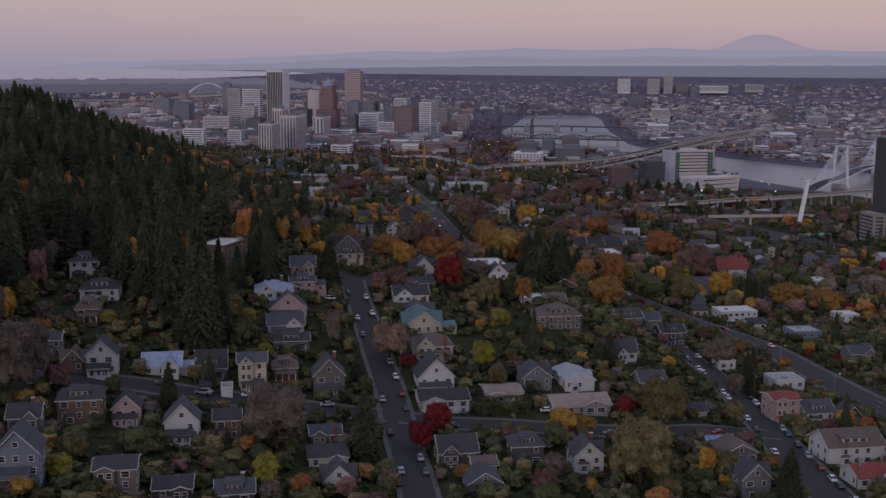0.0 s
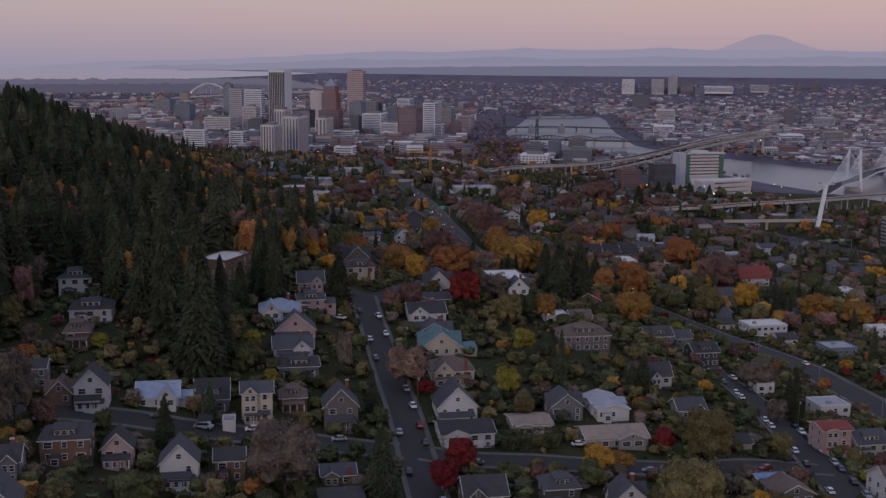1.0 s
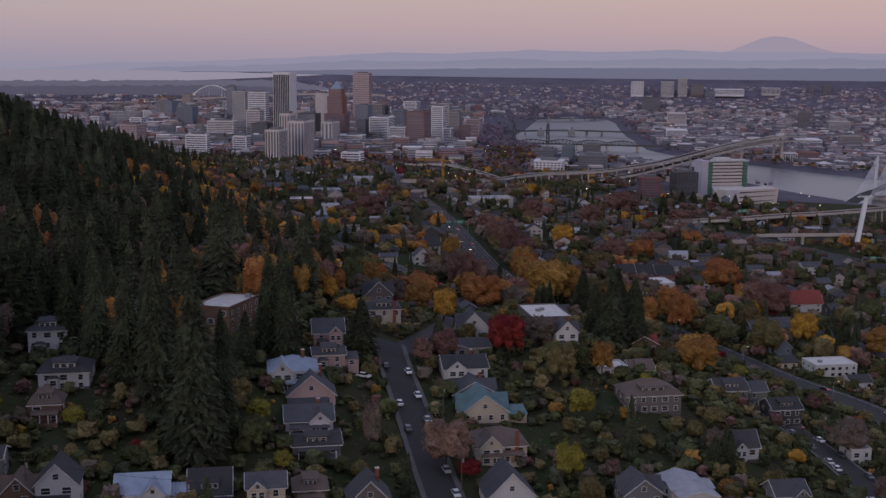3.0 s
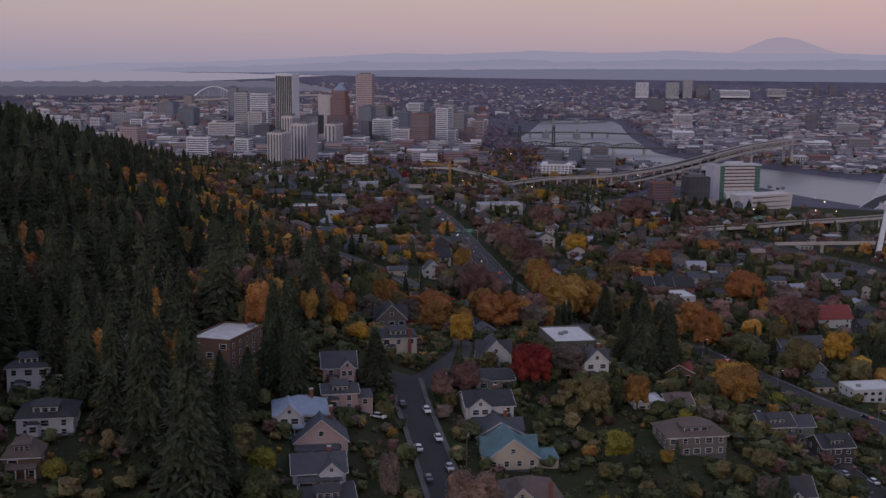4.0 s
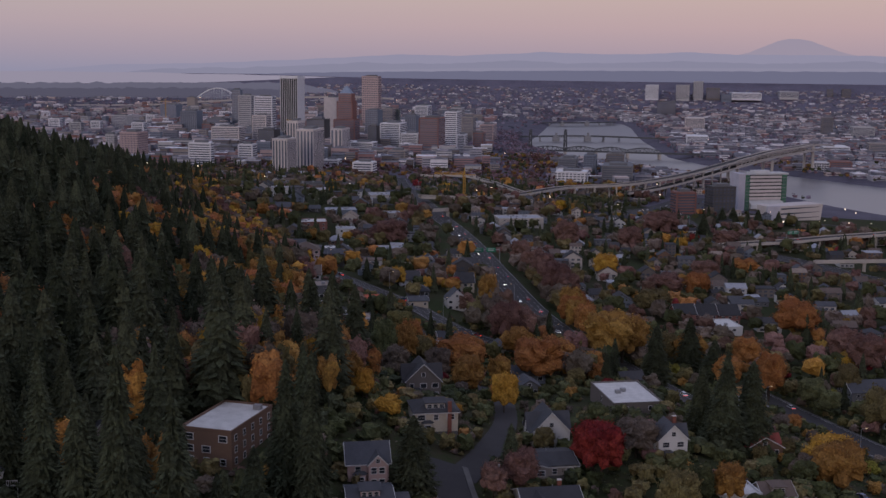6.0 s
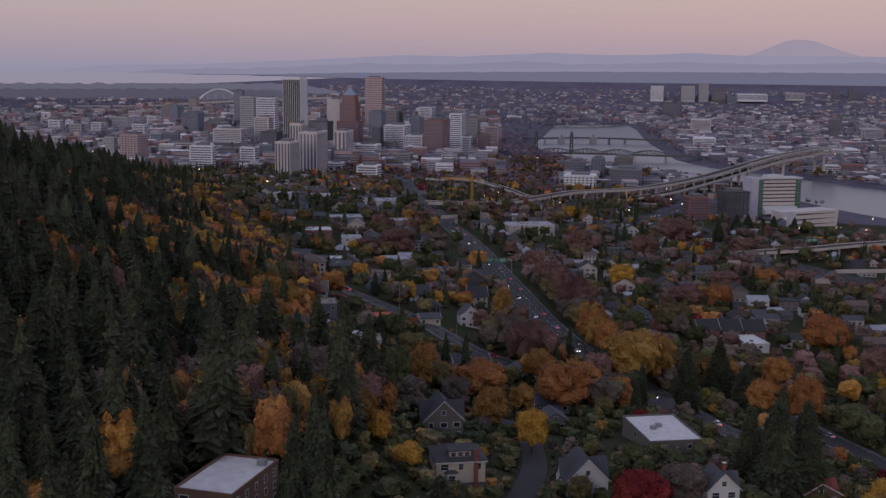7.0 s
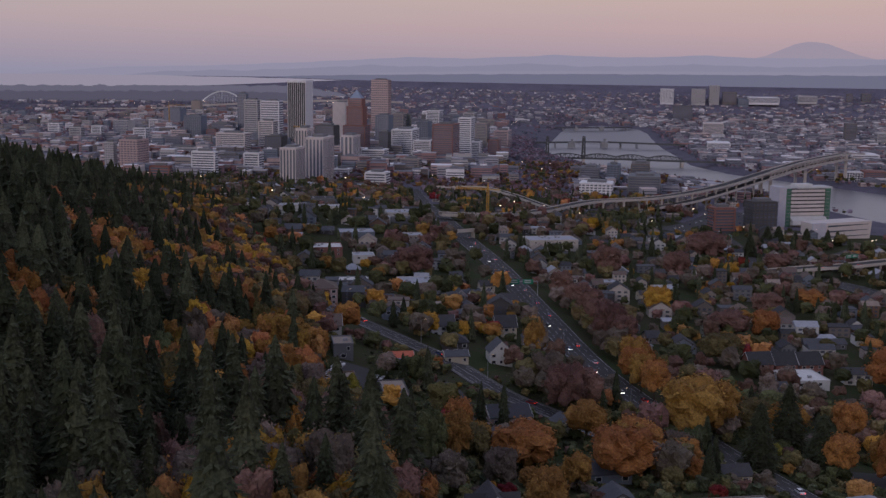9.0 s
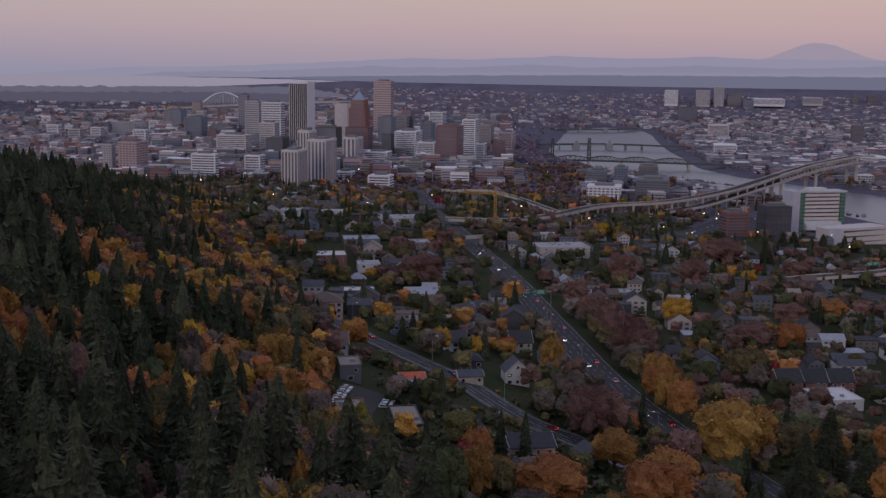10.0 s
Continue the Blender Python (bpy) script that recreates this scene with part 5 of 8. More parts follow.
tree(122.3, 424.2, 8.9, 8.6, 'brown', 'broad')
tree(-69.8, 372.5, 53.5, 17.7, 'conifer', 'cone')
tree(-83.6, 390.1, 50.6, 12.5, 'conifer', 'cone')
tree(-110.2, 425.3, 32.9, 10.4, 'conifer', 'column')
tree(-65.3, 383.6, 34.7, 9.2, 'conifer', 'cone')
tree(-82.1, 407.7, 26.2, 9.9, 'amber', 'broad')
tree(-141.5, 471.5, 21.1, 9.8, 'rust', 'broad')
tree(-59.2, 447.7, 29.3, 9.8, 'conifer', 'column')
tree(-34.6, 449.1, 19.7, 12.3, 'conifer', 'cone')
tree(13.4, 486.3, 16.8, 14.0, 'red', 'broad')
tree(25.8, 507.9, 12.0, 15.0, 'brown', 'broad')
tree(-9.3, 548.1, 14.4, 10.4, 'yellow', 'broad')
tree(57.2, 737.7, 26.2, 31.1, 'amber', 'broad')
tree(44.1, 833.2, 20.4, 19.8, 'orange', 'broad')
tree(39.4, 647.4, 17.1, 6.2, 'conifer', 'column')
tree(91.1, 744.2, 20.6, 20.0, 'amber', 'broad')
tree(54.6, 524.9, 30.6, 15.7, 'conifer', 'cone')
tree(64.9, 534.5, 27.8, 14.4, 'conifer', 'cone')
tree(49.7, 535.2, 22.3, 10.8, 'conifer', 'cone')
tree(117.4, 697.2, 24.4, 16.8, 'orange', 'broad')
tree(189.3, 774.8, 24.8, 24.1, 'rust', 'broad')
tree(179.2, 859.0, 26.5, 30.9, 'orange', 'broad')
tree(86.0, 517.1, 15.9, 18.9, 'amber', 'broad')
tree(152.3, 655.0, 22.4, 19.4, 'olive', 'broad')
tree(29.8, 464.6, 14.9, 11.6, 'olive', 'broad')
tree(36.3, 475.8, 12.4, 9.0, 'green', 'broad')
tree(17.7, 671.4, 16.7, 22.4, 'orange', 'broad')
tree(-22.2, 639.5, 16.8, 25.6, 'orange', 'broad')
tree(4.0, 695.8, 16.1, 18.3, 'amber', 'broad')
tree(168.7, 1059.4, 18.2, 26.5, 'rust', 'broad')
tree(-80.2, 662.7, 11.1, 11.9, 'yellow', 'broad')
tree(2.0, 754.2, 18.7, 20.4, 'rust', 'broad')
tree(40.2, 820.1, 20.1, 17.1, 'orange', 'broad')
tree(45.9, 794.4, 20.4, 17.3, 'orange', 'broad')
tree(47.7, 723.9, 27.3, 29.7, 'amber', 'broad')
tree(8.4, 638.8, 19.1, 25.3, 'orange', 'broad')
tree(32.3, 671.4, 13.4, 14.8, 'brown', 'broad')
tree(35.9, 640.5, 14.0, 6.8, 'conifer', 'column')
tree(36.5, 957, 24, 22, 'rust', 'broad')
tree(40.5, 906, 26, 21.5, 'rust', 'broad')
tree(-50.5, 608.8, 20.6, 12.3, 'green', 'broad')
tree(-44.2, 629.4, 18.6, 13.1, 'amber', 'broad')
tree(-37.2, 642.4, 14.1, 11.9, 'amber', 'broad')
tree(-56.8, 853.1, 9.1, 12.1, 'yellow', 'broad')
tree(-40.1, 871.5, 5.9, 8.5, 'yellow', 'broad')
tree(-5.4, 838.5, 19.4, 13.4, 'amber', 'broad')
tree(-72.1, 1054.7, 23.2, 30.1, 'rust', 'broad')
tree(-125.3, 870.1, 10.2, 15.3, 'red', 'broad')
tree(-132.4, 1055.0, 11.6, 12.8, 'amber', 'broad')
tree(70.2, 1146.3, 26.0, 27.8, 'rust', 'broad')
tree(101.5, 900.3, 18.5, 27.0, 'olive', 'broad')
tree(123.7, 978.1, 17.4, 30.5, 'rust', 'broad')
tree(87.5, 1021.6, 20.4, 21.6, 'yellow', 'broad')
tree(209.1, 1098.3, 16.4, 23.9, 'orange', 'broad')
tree(176.8, 1293.7, 28.0, 44.5, 'rust', 'broad')
tree(130.8, 1186.0, 22.7, 26.5, 'rust', 'broad')
tree(234.7, 1271.0, 17.4, 29.0, 'rust', 'broad')
tree(342.1, 1468.0, 19.7, 12.8, 'conifer', 'cone')
tree(361.2, 1493.6, 15.9, 11.9, 'conifer', 'cone')
tree(272.1, 1441.2, 23.4, 20.4, 'conifer', 'cone')
tree(291.9, 1470.8, 21.0, 17.5, 'conifer', 'cone')
tree(234.9, 1364.3, 21.8, 15.9, 'conifer', 'cone')
tree(310.8, 1438.0, 23.3, 17.0, 'conifer', 'cone')
tree(298.0, 1433.1, 20.3, 13.5, 'conifer', 'cone')
tree(-83.3, 400.1, 32.3, 10.8, 'conifer', 'cone')
tree(-78.2, 409.7, 30.3, 10.0, 'conifer', 'cone')
tree(-95.5, 404.7, 34.1, 11.8, 'conifer', 'cone')
tree(-107.4, 418.7, 32.6, 11.6, 'conifer', 'cone')
tree(-119.1, 429.6, 23.6, 10.8, 'conifer', 'cone')
tree(-68.9, 406.5, 21.0, 8.7, 'conifer', 'cone')
tree(-66.2, 423.1, 16.9, 7.4, 'conifer', 'cone')
tree(-61.5, 436.4, 29.9, 10.5, 'conifer', 'cone')
tree(-55.3, 431.1, 35.6, 8.7, 'conifer', 'cone')
tree(-133.7, 453.8, 24.1, 11.7, 'conifer', 'cone')
tree(-94.2, 422.3, 28.4, 10.5, 'conifer', 'cone')
tree(-112.8, 448.0, 26.6, 10.1, 'conifer', 'cone')
tree(-124.1, 455.8, 27.3, 10.3, 'conifer', 'cone')
tree(-20.3, 576.3, 14.9, 14.5, 'amber', 'broad')
tree(-8.8, 559.9, 11.3, 10.7, 'orange', 'broad')
tree(-30.6, 604.7, 14.1, 12.3, 'brown', 'broad')
tree(-19.1, 639.0, 14.9, 13.9, 'amber', 'broad')
tree(-7.4, 621.9, 12.3, 11.0, 'amber', 'broad')
tree(13.2, 658.8, 17.1, 18.2, 'amber', 'broad')
tree(41.7, 829.1, 23.7, 17.3, 'amber', 'broad')
tree(0.7, 737.9, 22.5, 19.4, 'rust', 'broad')
tree(8.9, 744.5, 19.7, 18.7, 'rust', 'broad')
tree(-4.7, 772.1, 18.7, 18.1, 'brown', 'broad')
tree(31, 988, 21, 20, 'rust', 'broad')
tree(38, 931, 22.7, 20.3, 'rust', 'broad')
tree(47, 896, 21.3, 18.4, 'rust', 'broad')
tree(25, 1030, 19.9, 19, 'rust', 'broad')
tree(-56.3, 833.7, 13.7, 11.0, 'yellow', 'broad')
tree(-40.4, 846.8, 9.8, 8.3, 'yellow', 'broad')
tree(-79.6, 663.7, 14.3, 9.0, 'lime', 'broad')
tree(-43.2, 665.0, 15.9, 12.3, 'orange', 'broad')
tree(-36.9, 638.2, 13.9, 11.5, 'olive', 'broad')
tree(-45.3, 584.3, 12.7, 11.5, 'brown', 'broad')
tree(-64.4, 582.3, 14.3, 11.4, 'orange', 'broad')
tree(-56.3, 563.6, 13.5, 10.8, 'brown', 'broad')
tree(-51.2, 538.9, 12.4, 9.1, 'orange', 'broad')
tree(-55.1, 518.2, 10.8, 8.6, 'amber', 'broad')
tree(-50.3, 502.9, 10.2, 7.4, 'yellow', 'broad')
tree(-69.6, 517.8, 12.8, 10.4, 'orange', 'broad')
tree(-64.2, 504.8, 12.8, 8.7, 'amber', 'broad')
tree(-80.8, 576.7, 17.4, 14.4, 'brown', 'broad')
tree(-67.5, 487.7, 9.5, 8.1, 'amber', 'broad')
tree(55.7, 746.4, 21.6, 24.7, 'amber', 'broad')
tree(79.4, 752.3, 18.0, 20.0, 'olive', 'broad')
tree(92.7, 745.5, 15.3, 14.8, 'green', 'broad')
tree(101.3, 708.4, 17.6, 16.0, 'orange', 'broad')
tree(120.8, 711.6, 20.1, 18.4, 'amber', 'broad')
tree(85.3, 605.9, 10.9, 12.4, 'olive', 'broad')
tree(41.7, 804.6, 19.9, 14.3, 'amber', 'broad')
tree(145.8, 976.6, 20.5, 21.7, 'orange', 'broad')
tree(-80.1, 1060.9, 16.6, 24.1, 'rust', 'broad')
tree(32.5, 648.1, 9.1, 9.9, 'orange', 'broad')
tree(-67.1, 557.5, 21.7, 10.0, 'conifer', 'cone')
tree(-52.5, 640.2, 16.9, 9.6, 'conifer', 'cone')
tree(-61.8, 488.7, 13.8, 7.0, 'conifer', 'cone')
tree(-58.7, 509.0, 11.7, 5.1, 'conifer', 'cone')

# ---------- bridges ----------
def deck_of(ob, name, pts, width, thick, mat=None, label=""):
    line = smooth_line(pts, 12.0)
    part(name, strip(geom(), line, -width / 2, width / 2, 0.0, z=1, thick=thick), mat or CONCRETE, ob, label)
    pg = geom()
    strip(pg, line, -width / 2, -width / 2 + 0.4, 1.0, z=1, thick=1.0)
    strip(pg, line, width / 2 - 0.4, width / 2, 1.0, z=1, thick=1.0)
    part("parapet", pg, mat or CONCRETE, ob)
    part("roadway", strip(geom(), line, -width / 2 + 0.5, width / 2 - 0.5, 0.06, z=1), ASPHALT, ob)
    return line


def piers(ob, line, every, spread, r, drop=1.0, foot=None):
    """Pairs of columns with a cross head under a deck."""
    run = 0.0
    for a, b in zip(line, line[1:]):
        run += (b - a).length
        if run < every:
            continue
        run = 0.0
        d = (b - a).normalized()
        s = Vector((d.y, -d.x, 0)).normalized()
        low = (gz(b.x, b.y) if foot is None else foot) - 3
        if b.z - drop - low < 4:
            continue
        for k in (-1, 1):
            p = b + s * spread * k
            part("column", tube(geom(), (p.x, p.y, low), (p.x, p.y, b.z - drop), r, n=8), CONCRETE, ob)
        part("cross_head", beam(geom(), b - s * (spread + r * 1.6) - Vector((0, 0, drop + 0.4)), b + s * (spread + r * 1.6) - Vector((0, 0, drop + 0.4)), r * 2, 1.6), CONCRETE, ob)


def truss_side(ob, a, b, h, n, mat, thick=1.0, arch=0.0, name="truss"):
    """An upright truss panel between two points: chords, posts and diagonals; arch lifts its middle."""
    a, b = Vector(a), Vector(b)
    g = geom()
    up = lambda t: Vector((0, 0, h * (1 - arch + arch * math.sin(math.pi * t))))
    for i in range(n):
        t0, t1 = i / n, (i + 1) / n
        p, q = a.lerp(b, t0), a.lerp(b, t1)
        beam(g, p, q, thick, thick)
        beam(g, p + up(t0), q + up(t1), thick, thick)
        beam(g, p, p + up(t0), thick * 0.7, thick * 0.7)
        beam(g, *((p, q + up(t1)) if i < n / 2 else (p + up(t0), q)), thick * 0.6, thick * 0.6)
    beam(g, b, b + up(1), thick, thick)
    return tagged(part(name, g, mat, ob), kind="stuff")


def lift_bridge():
    """The steel vertical-lift truss bridge: six truss spans and two towers."""
    ob = thing("lift_bridge", pose(0, 0, 0), "dark steel truss bridge with two tall lift towers", "bridge")
    line = deck_of(ob, "deck", [(60, 2690, 2.5), (98, 2692, 3), (225, 2712, 3), (424, 2659, 3), (520, 2640, 3)], 14, 2.0, DARKSTEEL)
    ends = [(98, 2692), (147, 2700), (225, 2712), (292, 2697), (358, 2678), (424, 2659)]
    for (x0, y0), (x1, y1) in zip(ends, ends[1:]):
        for o in (-7, 7):
            truss_side(ob, (x0, y0 + o, 3), (x1, y1 + o, 3), 10, 8, DARKSTEEL, 1.3, 0.55)
    for x, y in ends[1:3]:
        for o in (-6, 6):
            for s in (-3, 3):
                part("tower_leg", beam(geom(), (x + s, y + o, 3), (x + s * 0.6, y + o, 46), 2.0, 2.0), DARKSTEEL, ob)
            truss_side(ob, (x - 2.5, y + o, 44), (x + 2.5, y + o, 44), 5, 2, DARKSTEEL, 0.8)
            for i in range(5):
                part("brace", beam(geom(), (x - 3, y + o, 4 + i * 8), (x + 3, y + o, 12 + i * 8), 0.7, 0.7), DARKSTEEL, ob)
        part("counterweight", box(geom(), x - 2, y - 5, 30, x + 2, y + 5, 36), STEEL, ob)
    for x, y in ends:
        part("pier", box(geom(), x - 2.5, y - 9, -18, x + 2.5, y + 9, 1), CONCRETE, ob)


def bascule_bridge(pts, houses, w, k):
    ob = thing("bascule_bridge", pose(0, 0, 0), "low grey bridge with broad concrete drawbridge piers", "bridge")
    line = deck_of(ob, "deck", pts, w, 2.5 * k, DARKSTEEL)
    for x, y, z in houses:
        part("pier_house", box(geom(), x - 9 * k, y - 9, z - 30, x + 9 * k, y + 9, z + 1), STEEL, ob)
        part("control_tower", box(geom(), x - 3 * k, y - 11, z, x + 3 * k, y - 5, z + 9 * k), STEEL, ob)
    (x0, y0, z0), (x1, y1, z1) = houses
    truss_side(ob, (x0, y0 - w / 2, z0 - 5 * k), (x1, y1 - w / 2, z1 - 5 * k), 4.5 * k, 10, STEEL, 0.8)
    for t in (-0.5, 1.5, 2.0):
        x, y, z = x0 + (x1 - x0) * t, y0 + (y1 - y0) * t, z0
        part("pier", box(geom(), x - 2, y - 8, z - 26, x + 2, y + 8, z - 1), STEEL, ob)


def double_deck_bridge():
    """The freeway bridge: two decks on columns, a cantilever truss over the river."""
    ob = thing("freeway_bridge", pose(0, 0, 0), "beige double-deck freeway bridge on tall concrete columns with a steel truss", "bridge")
    upper = [(-60, 1400, 43), (-5, 1420, 40), (50, 1520, 33), (120, 1660, 28), (212, 1735, 26), (312, 1850, 29), (425, 2020, 36), (520, 2160, 42), (640, 2320, 45), (700, 2420, 40), (760, 2560, 30)]
    line = deck_of(ob, "upper_deck", upper, 15, 2.0)
    piers(ob, [p for p in line if p[0] < 425], 27, 6.5, 1.35)
    low = [(205, 1712, 16), (255, 1762, 17.5), (318, 1850, 21), (430, 2020, 27.5), (525, 2160, 33), (645, 2320, 36), (705, 2420, 31)]
    line2 = deck_of(ob, "lower_deck", low, 15, 2.0)
    a = [Vector(p) for p in ((425, 2020, 28), (520, 2160, 34), (640, 2320, 37))]
    for s in (-7, 7):
        o = Vector((s * 0.8, -s * 0.6, 0))
        truss_side(ob, a[0] + o, a[1] + o, 9, 9, BEIGESTEEL, 1.5)
        truss_side(ob, a[1] + o, a[2] + o, 9, 11, BEIGESTEEL, 1.5)
        g = geom()
        for c, x0, x1 in ((a[1], a[0].lerp(a[1], 0.6), a[1].lerp(a[2], 0.35)),):
            beam(g, x0 + o, c + o - Vector((0, 0, 12)), 1.2, 1.2)
            beam(g, c + o - Vector((0, 0, 12)), x1 + o, 1.2, 1.2)
        part("haunch", g, BEIGESTEEL, ob)
    for p in ((425, 2020), (520, 2160), (640, 2320)):
        for s in (-8, 8):
            part("river_pier", box(geom(), p[0] + s * 0.8 - 2, p[1] - s * 0.6 - 2, -18, p[0] + s * 0.8 + 2, p[1] - s * 0.6 + 2, 28 if p[0] < 600 else 44), CONCRETE, ob)
    return line


def cable_bridge():
    """White cable-stayed bridge: two pairs of masts and fans of stays."""
    ob = thing("cable_stayed_bridge", pose(0, 0, 0), "white cable-stayed bridge with two pairs of masts", "bridge")
    a, b = Vector((614, 1714, 6)), Vector((747, 1904, 10))
    d = (b - a).normalized()
    ends = [a - d * 190 - Vector((0, 0, 8)), a - d * 90, a, a.lerp(b, 0.5) + Vector((0, 0, 4)), b, b + d * 110]
    deck_of(ob, "deck", [tuple(p) for p in ends], 20, 1.6, WHITESTEEL)
    s = Vector((d.y, -d.x, 0))
    for c in (a, b):
        part("pier_base", box(geom(), c.x - 9, c.y - 9, -18, c.x + 9, c.y + 9, -5), CONCRETE, ob)
        for k in (-1, 1):
            mast = part("mast", prism(geom(), [c + s * 11 * k + Vector((p, q, -16)) for p, q in ((-2, -2), (2, -2), (2, 2), (-2, 2))], [c + s * 8 * k + Vector((p, q, 46)) for p, q in ((-1, -1), (1, -1), (1, 1), (-1, 1))]), WHITESTEEL, ob)
            for side in (-1, 1):
                for i in range(11):
                    foot = c + d * side * (14 + 8.5 * i) + s * 9.6 * k
                    part("stay_cable", tube(geom(), c + s * 8.3 * k + Vector((0, 0, 45 - (10 - i) * 1.7)), foot, 0.26, n=4), WHITESTEEL, ob)


def arch_bridge():
    """The far tied-arch bridge, with its long approach."""
    eye = Matrix.Translation((HUB[0], HUB[1], HUB_Z))
    ob = thing("arch_bridge", eye @ Matrix.Scale(0.92, 4) @ eye.inverted(), "pale steel tied-arch bridge far down the river", "bridge")
    line = deck_of(ob, "deck", [(-1500, 4380, 36), (-1250, 4450, 38), (-1106, 4490, 42), (-1004, 4500, 50), (-834, 4500, 60), (-588, 4500, 72), (-401, 4500, 76), (-250, 4520, 70)], 22, 5, CONCRETE)
    piers(ob, line, 70, 7, 2.2, drop=5)
    for o in (-9, 9):
        g = geom()
        n = 18
        pt = lambda i: Vector((-1004 + 180 * i / n, 4500 + o, 52 + 8 * i / n + 46 * math.sin(math.pi * i / n)))
        for i in range(n):
            beam(g, pt(i), pt(i + 1), 2.0, 2.6)
        part("arch_rib", g, WHITESTEEL, ob)
        for i in range(1, n):
            part("hanger", tube(geom(), pt(i), (pt(i).x, 4500 + o, 50 + 10 * i / n), 0.35, n=4), WHITESTEEL, ob)


def tram_tower():
    """The leaning white tower of the hill tram with its cross arm."""
    ob = thing("cable_tram_tower", pose(0, 0, 0), "leaning white steel cable tram tower", "tower")
    z = gz(371, 1140)
    base, top = Vector((371, 1140, z - 2)), Vector((383, 1153, z + 47))
    part("leg", prism(geom(), [base + Vector(p) for p in ((-1.9, -1.9, 0), (1.9, -1.9, 0), (1.9, 1.9, 0), (-1.9, 1.9, 0))], [top + Vector(p) for p in ((-1.6, -1.6, 0), (1.6, -1.6, 0), (1.6, 1.6, 0), (-1.6, 1.6, 0))]), WHITESTEEL, ob)
    part("cross_arm", beam(geom(), top + Vector((-9, -3, 1)), top + Vector((9, 3, 1)), 1.5, 1.2), WHITESTEEL, ob)
    for s in (-1, 1):
        part("saddle", beam(geom(), top + Vector((s * 7, s * 2 - 4, 2.4)), top + Vector((s * 7, s * 2 + 4, 2.4)), 0.8, 1.0), STEEL, ob)


def viaduct(pts, width, label):
    ob = thing("viaduct", pose(0, 0, 0), label, "bridge")
    line = deck_of(ob, "deck", pts, width, 1.6)
    piers(ob, line, 32, width * 0.3, 0.9)
    return line


def tower_crane(x, y, h, reach, turn):
    """A yellow tower crane: lattice mast, jib, counter jib, cab and ballast."""
    ob = thing("tower_crane", pose(x, y, gz(x, y), 0, 0, turn), "yellow lattice tower crane over a building site", "crane", "cranes")
    for sx in (-0.8, 0.8):
        truss_side(ob, (sx, -0.8, h), (sx, reach, h), 1.8, 14, YELLOWSTEEL, 0.4, name="jib")
    g = geom()
    for sx in (-1, 1):
        for sy in (-1, 1):
            beam(g, (sx, sy, -2), (sx, sy, h + 1), 0.5, 0.5)
    for i in range(int(h / 3)):
        for sx in (-1, 1):
            beam(g, (sx, -1, i * 3), (sx, 1, i * 3 + 3), 0.3, 0.3)
            beam(g, (-1, sx, i * 3), (1, sx, i * 3 + 3), 0.3, 0.3)
    part("mast", g, YELLOWSTEEL, ob)
    part("counter_jib", box(geom(), -1, -13, h, 1, -0.8, h + 0.8), YELLOWSTEEL, ob)
    part("ballast", box(geom(), -1.2, -13, h - 2.5, 1.2, -10, h), CONCRETE, ob)
    part("cab", box(geom(), 1.2, 0.5, h - 2.2, 3.0, 2.8, h), TRIM, ob)
    top = part("apex", prism(geom(), [(-1, -1, h + 1), (1, -1, h + 1), (1, 1, h + 1), (-1, 1, h + 1)], [(-0.2, -0.2, h + 8), (0.2, -0.2, h + 8), (0.2, 0.2, h + 8), (-0.2, 0.2, h + 8)]), YELLOWSTEEL, ob)
    for a, z in (((0, reach * 0.7, h + 1.8), h + 8), ((0, -12, h + 0.8), h + 8)):
        part("tie", tube(geom(), (0, 0, z), a, 0.15, n=4), YELLOWSTEEL, top)


def sign_gantry(x, y, turn, span, z=None):
    """A steel gantry over a road with green direction boards, their lines of writing shown as bars."""
    z = gz(x, y) if z is None else z
    ob = thing("sign_gantry", pose(x, y, z, 0, 0, turn), "steel gantry with green direction boards over the road", "road sign", "sign gantries")
    for sx in (-span / 2, span / 2):
        part("post", tube(geom(), (sx, 0, -2), (sx, 0, 8.6), 0.25, 0.2, 8), STEEL, ob)
    part("cross_beam", beam(geom(), (-span / 2, 0, 8.2), (span / 2, 0, 8.2), 0.4, 0.5), STEEL, ob)
    for sx in (-span * 0.22, span * 0.2):
        bd = part("board", box(geom(), sx - 3.4, -0.5, 6.4, sx + 3.4, -0.35, 9.6), SIGNGREEN, ob, "green direction board")
        for k in (7.3, 8.5):
            part("line_of_writing", box(geom(), sx - 2.4, -0.54, k, sx + 2.0, -0.5, k + 0.5), TRIM, bd)


lift_bridge()
bascule_bridge([(150, 3236, 3), (196, 3245, 4), (341, 3271, 5), (487, 3226, 4), (560, 3200, 3)], [(254, 3255, 4), (341, 3271, 5)], 16, 1.0)
bascule_bridge([(190, 3935, 8), (248, 3941, 9), (420, 3964, 10), (520, 4000, 11)], [(337, 3953, 9), (420, 3964, 10)], 14, 0.8)
FREEWAY_LINE = double_deck_bridge()
cable_bridge()
arch_bridge()
tram_tower()
VIADUCT_EAST = viaduct([(180, 1235, 14), (246, 1252, 18), (295, 1272, 18), (343, 1300, 18), (425, 1345, 17), (560, 1430, 16)], 14, "elevated freeway on concrete columns")
viaduct([(-80, 1850, 24), (-58, 1848, 24), (-9, 1850, 24), (27, 1745, 26), (60, 1610, 27), (80, 1560, 29)], 9, "curving elevated concrete ramp on slim piers")
viaduct([(285, 1160, 17), (330, 1166, 17), (400, 1180, 16)], 4, "slim pale footbridge over the freeway")
